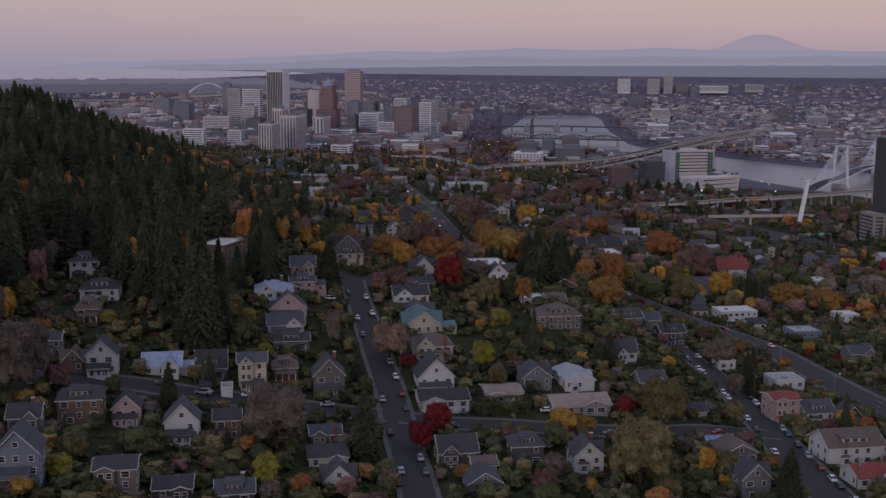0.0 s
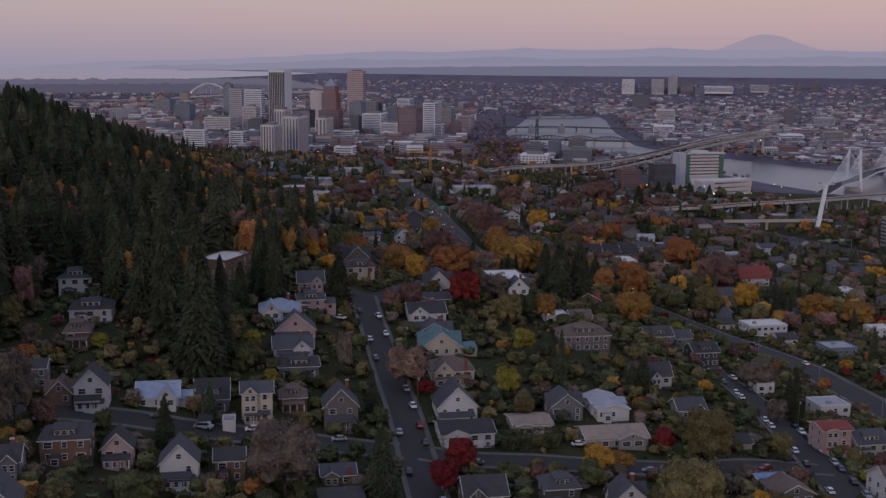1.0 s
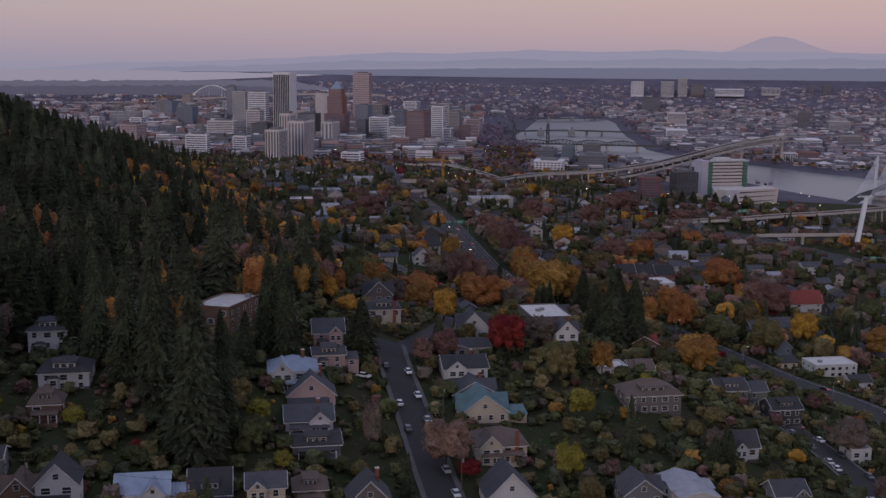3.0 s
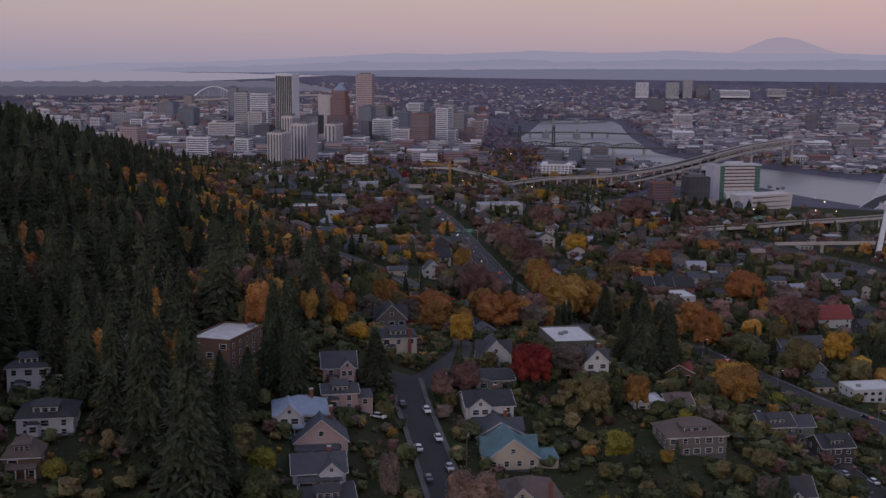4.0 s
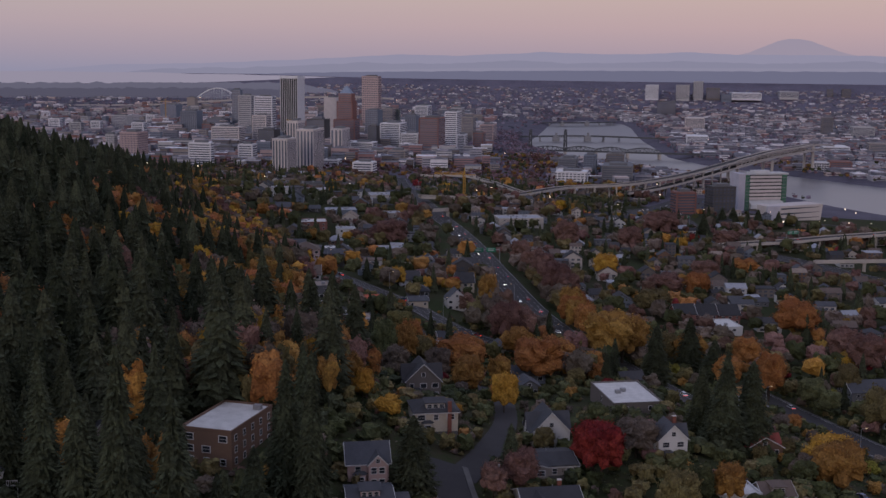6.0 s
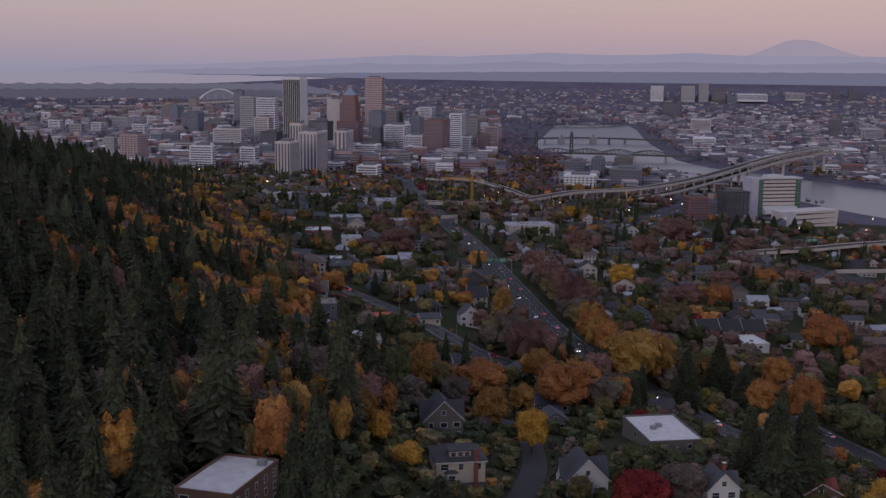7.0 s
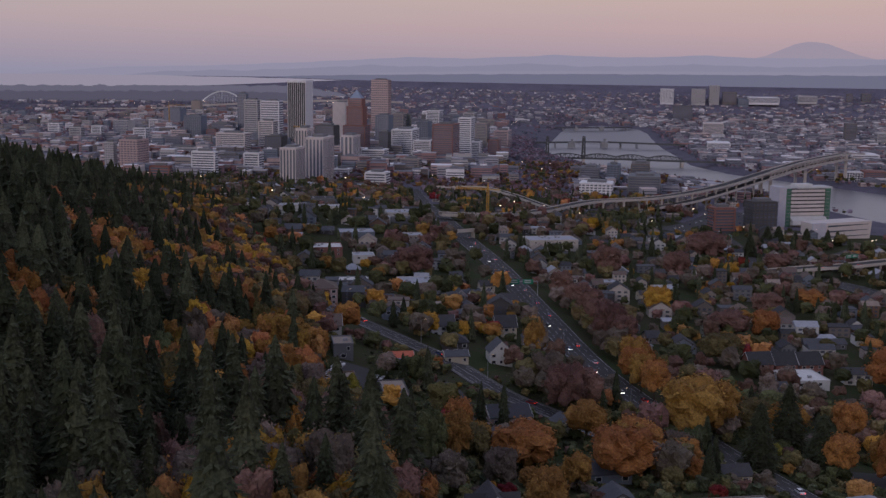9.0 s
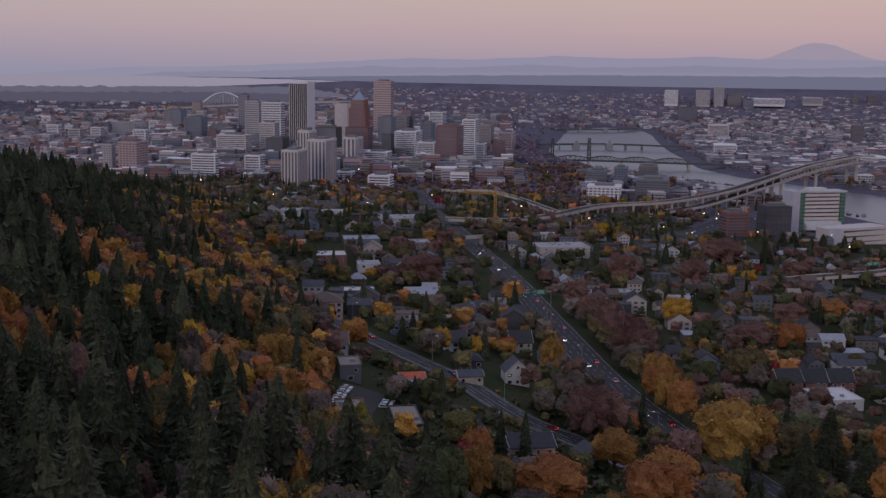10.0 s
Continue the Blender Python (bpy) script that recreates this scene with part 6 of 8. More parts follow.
viaduct([(190, 1690, 15), (160, 1640, 12), (175, 1570, 10), (210, 1500, 8)], 9, "curving freeway ramp on columns")


viaduct([(-62, 1236, 48), (-40, 1258, 46), (-6, 1290, 45)], 3.5, "slim grey footbridge over the avenue")
tower_crane(-12, 1456, 30, 34, 75)
tower_crane(-789, 3230, 66, 40, -60)
tower_crane(-330, 2420, 58, 36, 40)
sign_gantry(-1, 1030, 8, 22)
sign_gantry(232, 1452, 20, 16)
sign_gantry(300, 1274, 25, 15, z=18)
sign_gantry(352, 1030, 10, 32)


def science_building():
    """White slab with fins and green glazed ends, beside a lower wing."""
    a = math.degrees(math.atan2(1692 - 1607, 420 - 320)) * 0.35
    ob = thing("science_building", pose(372, 1668, 0, 0, 0, a), "white slab with horizontal fins and green glazed ends", "building")
    w, d, h = 70, 20, 47
    part("core", box(geom(), -w / 2, -d / 2, -8, w / 2, d / 2, h), MATS["wall_concrete"], ob)
    part("side_wall", box(geom(), -w / 2 - 0.5, -d / 2 - 3, -8, -w / 2 + 9, d / 2, h + 2), MATS["wall_lilac"], ob)
    gl = material("green_glass", (0.05, 0.1, 0.08), (0.1, 0.22, 0.14), rough=0.2, scale=0.3, spec=0.6)
    for x in (-w / 2 + 9.5, w / 2 - 8):
        part("glazed_stair", box(geom(), x, -d / 2 - 2.4, 0, x + 6.5, -d / 2 + 1, h), gl, ob, "green-lit glazed stair")
        for i in range(11):
            part("transom", box(geom(), x - 0.1, -d / 2 - 2.6, i * 4.3, x + 6.6, -d / 2 - 2.3, i * 4.3 + 0.4), STEEL, ob)
    for i in range(7):
        z = 15 + i * 4.6
        part("fin", box(geom(), -w / 2 + 16.5, -d / 2 - 1.5, z, w / 2 - 8.5, -d / 2 + 0.5, z + 3.1), MATS["wall_pale_beige"], ob, "cream horizontal fin")
        part("window_band", box(geom(), -w / 2 + 16.5, -d / 2 - 0.4, z + 3.1, w / 2 - 8.5, -d / 2 + 0.3, z + 4.6), DARKGLAZE, ob)
    part("podium", prism(geom(), [(-w / 2 + 16.5, -d / 2 - 9, 4), (w / 2 - 8.5, -d / 2 - 9, 4), (w / 2 - 8.5, -d / 2, 4), (-w / 2 + 16.5, -d / 2, 4)], [(-w / 2 + 16.5, -d / 2 - 8, 9), (w / 2 - 8.5, -d / 2 - 8, 12), (w / 2 - 8.5, -d / 2, 14), (-w / 2 + 16.5, -d / 2, 14)]), MATS["wall_white"], ob)
    part("roof_slab", box(geom(), -w / 2 + 24, -d / 2 - 2, h, w / 2 + 1, d / 2 + 1, h + 2), MATS["wall_white"], ob)
    part("roof_plant", box(geom(), -10, -6, h + 2, 12, 6, h + 5), MATS["wall_white"], ob)
    PLOTS.append((372, 1665, 66))
    low = thing("science_wing", pose(382, 1565, 0, 0, 0, a + 4), "low white wing with sloping banded front", "building")
    W2, D2 = 35, 14
    part("shell", prism(geom(), [(-W2, -D2, -6), (W2, -D2, -6), (W2, D2, -6), (-W2, D2, -6)], [(-W2 - 2, -D2, 19), (W2 + 3, -D2, 21), (W2, D2, 21), (-W2, D2, 19)]), MATS["wall_pale_beige"], low)
    part("grey_end", box(geom(), -W2 - 4.2, -D2 - 0.5, -5, -W2 + 13, -D2 + 2, 20), MATS["wall_lilac"], low)
    for i in range(3):
        part("window_band", prism(geom(), [(-W2 + 15, -D2 - 0.3, 3 + i * 6), (W2 - 2, -D2 - 0.3, 5.3 + i * 6), (W2 - 2, -D2 + 0.5, 5.3 + i * 6), (-W2 + 15, -D2 + 0.5, 3 + i * 6)], [(-W2 + 15, -D2 - 0.3, 5 + i * 6), (W2 - 2, -D2 - 0.3, 5.8 + i * 6), (W2 - 2, -D2 + 0.5, 5.8 + i * 6), (-W2 + 15, -D2 + 0.5, 5 + i * 6)]), CITYGLASS, low)
    PLOTS.append((382, 1565, 46))


science_building()
tower(307, 1600, 30, 24, 34, "grid", "dark", "dark office block beside the white slab", yaw=12)
tower(258, 1585, 24, 20, 26, "bands", "brick", "brick block beside the freeway", yaw=12)
# the stepped brick tower with a blue pyramid
kz = tower(-247, 2590, 44, 44, 58, "bands", "brick", "stepped orange brick tower with blue pyramid roof", yaw=-10, roofbox=False)
for a, z0, z1 in ((17, 59, 96), (14, 96, 112)):
    part("upper_shaft", box(geom(), -a, -a, z0, a, a, z1), MATS["wall_brick"], kz)
    for i in range(int((z1 - z0) / 4)):
        part("window_band", unit_strip(CITYGLASS), None, kz, at=pose(0, 0, z0 + 2 + 4 * i) @ Matrix.Diagonal((a * 1.7, a * 2 + 0.3, 1.5, 1)))
part("pyramid_roof", prism(geom(), [(-12, -12, 112), (12, -12, 112), (12, 12, 112), (-12, 12, 112)], [(-1, -1, 128), (1, -1, 128), (1, 1, 128), (-1, 1, 128)]), MATS["roof_blue"], kz)

# downtown
slab = tower(-377, 2706, 37.6, 49.6, 142.2, 'plain', 'glass_dark', 'tall dark slab tower with white ribs', yaw=-10, roofbox=False)
for i in range(10):
    part("rib", box(geom(), -18.8 + 37.6 * i / 9 - 0.5, -25.2, 0, -18.8 + 37.6 * i / 9 + 0.5, 25.2, 138), MATS["wall_bright"], slab, "white vertical rib")
for sx in (-1, 1):
    part("side_wall", box(geom(), sx * 19.2 - 0.6, -25.2, 0, sx * 19.2 + 0.6, 25.2, 143), MATS["wall_bright"], slab, "plain white side wall")
part("curtain_wall", box(geom(), -18.6, -24.95, 1, 18.6, 24.95, 137.5), DARKGLAZE, slab, "dark bronze glazing")
part("crown_band", box(geom(), -19.9, -25.9, 138, 19.9, 25.9, 143.4), MATS["wall_bright"], slab)
tower(-260, 3513, 49.5, 35.1, 142.0, 'grid', 'peach', 'tall pink granite tower', yaw=-10)
tower(-311, 2929, 29.0, 57.1, 93.0, 'plain', 'pale_beige', 'plain beige office tower', yaw=-10)
tower(-272, 1863, 22.7, 41.6, 52.0, 'stripes', 'pale_beige', 'beige apartment tower with balcony stacks', yaw=-10, cols=5)
tower(-245, 1957, 26.6, 57.4, 64.8, 'stripes', 'pale_beige', 'beige apartment tower with balcony stacks', yaw=-10, cols=5)
tower(-272, 1994, 17.8, 37.0, 75.2, 'stripes', 'pale_beige', 'beige apartment tower with balcony stacks', yaw=-10, cols=4)
tower(-293, 2470, 36.2, 40.2, 61.0, 'glass', 'dark', 'dark glass office block', yaw=-10)
tower(-237, 2345, 22.9, 54.7, 50.6, 'stripes', 'pale_beige', 'beige slab with glazed strips', yaw=-10, cols=3)
tower(-213, 2924, 30.4, 47.8, 67.0, 'glass', 'blue', 'blue-grey glass block', yaw=-10)
tower(-185, 2514, 17.5, 27.7, 49.8, 'glass', 'dark', 'dark glass block', yaw=-10)
tower(-149, 2605, 41.3, 70.4, 53.4, 'bands', 'bright', 'white office block with ribbon windows', yaw=-10)
tower(-108, 2556, 33.2, 61.3, 36.0, 'bands', 'bright', 'white office block with ribbon windows', yaw=-10)
tower(-72, 2546, 21.6, 43.2, 33.7, 'plain', 'bright', 'blank white building', yaw=-10)
tower(-65, 2458, 37.5, 76.0, 73.4, 'bands', 'brick', 'dark red brick office block', yaw=-10)
tower(-24, 2677, 25.0, 54.7, 79.2, 'bands', 'bright', 'white tower with ribbon windows', yaw=-10)
tower(-10, 3280, 27.4, 60.0, 68.6, 'bands', 'concrete', 'pale block with glass roof', yaw=-10)
tower(-103, 3282, 33.2, 64.4, 70.5, 'bands', 'bright', 'white banded block', yaw=-10)
tower(-185, 3071, 24.9, 41.6, 66.5, 'bands', 'tan', 'tan office block', yaw=-10)
tower(-117, 2822, 24.2, 44.6, 61.2, 'glass', 'blue', 'blue glass office block', yaw=-10)
tower(-196, 2401, 42.5, 41.5, 23.5, 'bands', 'bright', 'low white block', yaw=-10)
tower(-161, 2257, 32.6, 33.6, 18.2, 'bands', 'tan', 'low terraced block', yaw=-10)
tower(-122, 2234, 30.7, 34.3, 21.4, 'bands', 'tan', 'low terraced block', yaw=-10)
tower(-157, 1910, 29.5, 28.9, 20.9, 'bands', 'bright', 'low white block', yaw=-10)
tower(-224, 2081, 24.9, 21.8, 11.1, 'bands', 'bright', 'low white block', yaw=-10)
tower(-165, 3109, 10.8, 18.8, 63.1, 'bands', 'green', 'grey-green block', yaw=-10)
tower(-452, 2607, 12.4, 13.2, 35.3, 'glass', 'blue', 'glass block', yaw=-10)
tower(-579, 2041, 15.5, 11.9, 43.3, 'grid', 'concrete', 'grey apartment block', yaw=-10)
tower(-540, 2032, 30.7, 38.7, 48.6, 'grid', 'peach', 'tall peach and white apartment block', yaw=-10)
tower(-411, 1942, 34.7, 14.7, 38.0, 'bands', 'bright', 'rounded white block with dark ribbon windows', yaw=-10)
tower(-473, 2471, 56.1, 36.1, 41.4, 'bands', 'pale_beige', 'wide beige block with ribbon windows', yaw=-10)
tower(-351, 2006, 22.5, 23.7, 35.1, 'bands', 'bright', 'white apartment block', yaw=-10)
tower(-584, 3158, 22.9, 15.2, 101.0, 'glass', 'blue', 'tall blue glass tower', yaw=-10)
tower(-524, 2966, 30.9, 32.6, 92.0, 'bands', 'concrete', 'grey banded tower', yaw=-10)
tower(-455, 2815, 41.5, 29.6, 94.4, 'bands', 'bright', 'white tower with ribbon windows', yaw=-10)
tower(-417, 2536, 28.4, 31.1, 63.0, 'bands', 'pale_beige', 'cream banded block', yaw=-10)
tower(-375, 2367, 30.9, 34.5, 43.0, 'glass', 'dark', 'dark glass block', yaw=-10)
tower(-649, 2918, 40.3, 36.9, 53.6, 'glass', 'blue', 'dark blue glass tower', yaw=-10)
tower(-846, 3521, 48.4, 42.3, 47.0, 'glass', 'blue', 'grey glass tower', yaw=-10)
tower(-896, 4013, 28.1, 25.9, 41.5, 'plain', 'tan', 'slim tower with a copper cap', yaw=-10)
tower(-829, 2965, 39.2, 30.8, 38.3, 'glass', 'concrete', 'glass apartment block', yaw=-10)
tower(-873, 2908, 22.2, 16.6, 27.4, 'bands', 'bright', 'white apartment block', yaw=-10)
tower(-717, 2711, 26.3, 21.4, 34.5, 'bands', 'bright', 'white stepped block', yaw=-10)
tower(-888, 2809, 25.2, 18.1, 28.2, 'bands', 'concrete', 'grey apartment block', yaw=-10)
tower(-971, 2909, 26.4, 18.2, 31.5, 'bands', 'bright', 'white apartment tower', yaw=-10)
tower(-570, 2463, 76.6, 26.8, 12.1, 'bands', 'concrete', 'low wide grey block', yaw=-10)
tower(-622, 2455, 30.9, 10.8, 12.2, 'bands', 'tan', 'low block', yaw=-10)
tower(-417, 2158, 36.0, 16.3, 21.3, 'glass', 'dark', 'dark low block', yaw=-10)
tower(-434, 1784, 26.6, 10.3, 23.5, 'bands', 'brick', 'brick block', yaw=-10)
tower(-566, 1884, 43.5, 15.2, 22.6, 'bands', 'brick', 'brick block', yaw=-10)
tower(-626, 3122, 45.6, 44.5, 28.3, 'bands', 'grey', 'grey block', yaw=-10)
tower(-608, 2910, 21.3, 20.3, 23.5, 'bands', 'brick', 'brick block', yaw=-10)
tower(-821, 3209, 22.1, 18.6, 30.9, 'bands', 'bright', 'white block', yaw=-10)
tower(-696, 3017, 37.2, 33.3, 17.2, 'bands', 'tan', 'tan block', yaw=-10)
tower(15, 2927, 24.9, 54.6, 59.1, 'bands', 'tan', 'tan block', yaw=-10)
tower(62, 2934, 31.1, 68.5, 42.9, 'bands', 'peach', 'peach block', yaw=-10)
tower(33, 2622, 19.7, 43.4, 38.7, 'bands', 'brick', 'brick block', yaw=-10)
tower(-4, 2567, 15.9, 34.9, 36.8, 'bands', 'bright', 'white block', yaw=-10)

# blocks on the near river bank
tower(178, 2179, 29.6, 65.6, 24.6, 'bands', 'grey', 'grey apartment block by the river', yaw=-10)
tower(212, 2146, 20.1, 44.6, 32.8, 'glass', 'blue', 'blue glass apartment tower by the river', yaw=-10)
tower(251, 2117, 28.1, 62.4, 38.8, 'bands', 'taupe', 'brown-grey stepped apartment block', yaw=-10)
tower(159, 1938, 46.9, 43.4, 20.9, 'grid', 'bright', 'white apartment block by the river', yaw=-10)
tower(239, 2004, 46.3, 68.1, 28.4, 'bands', 'grey', 'grey apartment block by the river', yaw=-10)

tower(440, 1064, 34, 30, 95, 'glass', 'dark', 'dark glass apartment tower by the freeway', yaw=8)
tower(412, 1052, 10, 26, 26, 'bands', 'tan', 'tan podium block by the freeway', yaw=8, roofbox=False)

# far bank
tower(746, 4618, 49.3, 72.6, 51.2, 'grid', 'bright', 'pale office tower far across the river', yaw=-10, roofbox=False)
tower(859, 4592, 49.1, 72.1, 53.5, 'grid', 'concrete', 'pale office tower far across the river', yaw=-10, roofbox=False)
tower(917, 4588, 34.9, 51.3, 66.2, 'grid', 'concrete', 'tall pale tower far across the river', yaw=-10, roofbox=False)
tower(974, 4591, 49.1, 72.1, 39.5, 'bands', 'taupe', 'brown tower far across the river', yaw=-10, roofbox=False)
tower(1013, 4536, 36.8, 54.0, 24.0, 'bands', 'blue', 'glazed block far across the river', yaw=-10, roofbox=False)
tower(1094, 4575, 107.9, 158.2, 20.1, 'bands', 'bright', 'long white block far across the river', yaw=-10, roofbox=False)
tower(740, 4278, 64.7, 95.2, 42.6, 'glass', 'dark', 'dark glass block far across the river', yaw=-10, roofbox=False)
tower(1251, 4555, 67.2, 98.3, 22.7, 'bands', 'concrete', 'pale block far across the river', yaw=-10, roofbox=False)
tower(1060, 3507, 29.2, 36.5, 54.3, 'bands', 'taupe', 'grey tower far across the river', yaw=-10, roofbox=False)
tower(729, 3750, 57.4, 84.4, 37.2, 'bands', 'pale_beige', 'yellow block far across the river', yaw=-10, roofbox=False)
tower(596, 3087, 52.6, 77.3, 22.0, 'bands', 'bright', 'white block far across the river', yaw=-10, roofbox=False)
tower(1406, 4544, 19.7, 24.4, 25.4, 'bands', 'taupe', 'slim brick tower', yaw=-10, roofbox=False)
tower(1460, 4524, 30.5, 34.6, 27.7, 'bands', 'taupe', 'slim tower', yaw=-10, roofbox=False)
tower(1151, 3471, 58.0, 59.8, 30.6, 'bands', 'concrete', 'long grey block', yaw=-10, roofbox=False)
tower(849, 2800, 55.9, 65.7, 17.6, 'bands', 'bright', 'white block by the far bank', yaw=-10, roofbox=False)
tower(945, 2785, 48.8, 46.6, 26.6, 'bands', 'tan', 'tan block by the far bank', yaw=-10, roofbox=False)
tower(667, 2333, 27.1, 35.1, 15.8, 'glass', 'bright', 'glazed museum hall by the far bank', yaw=-10, roofbox=False)
tower(698, 2320, 37.8, 43.7, 18.8, 'bands', 'brick', 'brick museum hall by the far bank', yaw=-10, roofbox=False)

# ---------- cars, poles and street furniture ----------
car_rnd = random.Random(3)
COLOURS = ["white", "white", "silver", "silver", "black", "grey", "grey", "blue", "red", "black"]


def along(line, start, gap, side, skip=0.3, back=False, lights=False, limit=99, where="parked at the kerb", lift=None):
    """Cars in a row along a road line, at a distance to its right."""
    run, nxt, n = 0.0, start, 0
    for a, b in zip(line, line[1:]):
        run += (b - a).length
        if run < nxt:
            continue
        nxt = run + gap * car_rnd.uniform(0.8, 1.5)
        if car_rnd.random() < skip or n >= limit:
            continue
        n += 1
        d = (b - a).normalized()
        s = Vector((d.y, -d.x, 0))
        p = b + s * side
        turn = math.degrees(math.atan2(-d.x, d.y)) + (180 if back else 0)
        car(p.x, p.y, turn + car_rnd.uniform(-2, 2), car_rnd.choice(COLOURS), z=None if lift is None else b.z + lift, lights=lights, where=where)


along(STREET, 80, 7.5, 3.5, 0.35)
along(STREET, 84, 9, -3.5, 0.45, True)
along(STREET_EAST, 60, 6.2, 5.4, 0.2, limit=20)
along(STREET_EAST, 60, 6.5, -5.4, 0.3, True, limit=15)
along(CROSS_EAST, 10, 16, 2.9, 0.3)
along(CROSS_WEST, 10, 18, -2.9, 0.3)
along(BOULEVARD, 40, 45, 4.5, 0.3, lights=True, where="driving on the boulevard")
along(ARTERY, 60, 30, 3.5, 0.25, lights=True, limit=16, where="driving on the avenue")
along(ARTERY, 70, 36, -3.5, 0.25, True, lights=True, limit=14, where="driving on the avenue")
along(AVENUE_WEST, 40, 36, 3, 0.3, lights=True, limit=6, where="driving on the avenue")
along(VIADUCT_EAST, 20, 40, 3, 0.2, lights=True, limit=8, where="driving on the elevated freeway", lift=0.1)
for off in (-22, -8, 8, 22):
    along(PARKING_FIELD, 12 + abs(off), 22, off, 0.2, limit=7, where="parked below the freeway bridge")
car(-62.5, 341.5, 80, "silver", big=1.2, where="pickup parked by the garage")
car(-33, 436, 60, "white", where="parked on a garden drive")
car(45, 366, 100, "white", where="parked in a yard")
car(48, 370, 95, "silver", where="parked in a yard")
car(46, 374, 97, "white", where="parked in a yard")


for i in range(9):
    car(-91.0 + 0.25 * i, 700 + i * 3.3, 84 + car_rnd.uniform(-4, 4), car_rnd.choice(["white", "white", "silver", "grey"]), where="parked in the shop yard")
for i in range(6):
    car(-74.5 + 0.3 * i, 716 + i * 3.4, 88 + car_rnd.uniform(-4, 4), car_rnd.choice(COLOURS), where="parked in the shop yard")


def pole(x, y, h=11):
    """A wooden utility pole with a cross arm."""
    ob = thing("utility_pole", pose(x, y, gz(x, y), 0, 0, 10), "weathered wooden utility pole beside the street", "pole", "utility poles")
    part("post", tube(geom(), (0, 0, -1), (0, 0, h), 0.17, 0.12), WOODPOLE, ob)
    part("cross_arm", box(geom(), -1.3, -0.07, h - 1.0, 1.3, 0.07, h - 0.85), WOODPOLE, ob)
    part("transformer", tube(geom(), (0.35, -0.2, h - 2.6), (0.35, -0.2, h - 1.7), 0.25, n=8), STEEL, ob)
    return Vector((x, y, gz(x, y) + h - 0.8))


def lamp_post(x, y, turn, h=9):
    ob = thing("street_lamp", pose(x, y, gz(x, y), 0, 0, turn), "slim grey street lamp beside the road", "street lamp", "street lamps")
    part("post", tube(geom(), (0, 0, -1), (0, 0, h), 0.11, 0.07), STEEL, ob)
    part("arm", beam(geom(), (0, 0, h), (1.8, 0, h + 0.5), 0.1, 0.1), STEEL, ob)
    part("lamp_head", box(geom(), 1.6, -0.15, h + 0.4, 2.3, 0.15, h + 0.56), LIT, ob)


def wire(a, b, sag=0.8):
    g = geom()
    pts = [a.lerp(b, t / 6) - Vector((0, 0, sag * 4 * (t / 6) * (1 - t / 6))) for t in range(7)]
    for p, q in zip(pts, pts[1:]):
        tube(g, p, q, 0.035, n=4)
    tagged(new("power_line", mesh_of("power_line", g, RUBBER)), "thin black power line between wooden poles", "cable", "power lines")


row = [pole(x, y) for x, y in ((9, 300), (4, 340), (-4, 385), (-9, 425), (-15, 462))]
for a, b in zip(row, row[1:]):
    wire(a, b)
row = [pole(x, y) for x, y in ((131, 320), (131, 370), (130, 425), (122, 480))]
for a, b in zip(row, row[1:]):
    wire(a, b)
row = [pole(x, y) for x, y in ((-100, 341), (-66, 346), (-30, 353))]
for a, b in zip(row, row[1:]):
    wire(a, b)
for q in BOULEVARD[18::9][:6]:
    lamp_post(q.x - 10.5, q.y, 0)
for x, y, t in ((30, 760, 180), (12, 870, 180), (2, 960, 180), (-10, 1060, 180), (62, 742, 150), (-30, 770, 0), (-60, 815, 0), (-100, 870, 0)):
    lamp_post(x, y, t, 11)


def hedge(x, y, l, w, h, turn):
    """A clipped hedge: a box of leaves with a rough skin."""
    rng = np.random.default_rng(int(x * 3 + y) % 1000)
    n = int(60 * (l * w + 2 * (l + w) * h) ** 0.9 / 4)
    p = rng.uniform(-0.5, 0.5, (n, 3)) * (l, w, h)
    ax = rng.integers(0, 3, n)
    nn = np.zeros((n, 3))
    half = np.array((l, w, h)) / 2
    sg = np.where(rng.random(n) < 0.5, -1, 1)
    sg[ax == 2] = 1
    p[np.arange(n), ax] = half[ax] * sg
    nn[np.arange(n), ax] = sg
    v, f, nr = leaf_cards(p, nn, 0.22, rng)
    ob = tagged(new("hedge", big_mesh("hedge", v, f, MATS["leaves_green"], normals=nr)), "clipped dark green garden hedge", "hedge", "garden hedges")
    ob.matrix_basis = pose(x, y, gz(x, y) + h / 2 - 0.3, 0, 0, turn)


hedge(30, 361, 17, 3, 4.5, 8)
hedge(30, 367, 17, 3, 4, 8)
hedge(-92, 352, 1.6, 12, 2.4, 10)
hedge(-58, 351, 5, 1.4, 2, 5)
hedge(-33, 410, 2, 14, 2.2, 10)
hedge(-20, 520, 10, 1.5, 1.8, 5)

# ---------- woods and garden trees ----------
rnd = random.Random(11)


def forest_edge(y):
    """East edge of the hill's woods."""
    return float(np.interp(y, [250, 420, 470, 560, 700, 800, 1000, 1200, 1400], [-135, -128, -60, -56, -84, -105, -150, -230, -330]))


spots = {k: [] for k in ("conifer", "green", "olive", "orange", "amber", "rust", "brown", "yellow")}
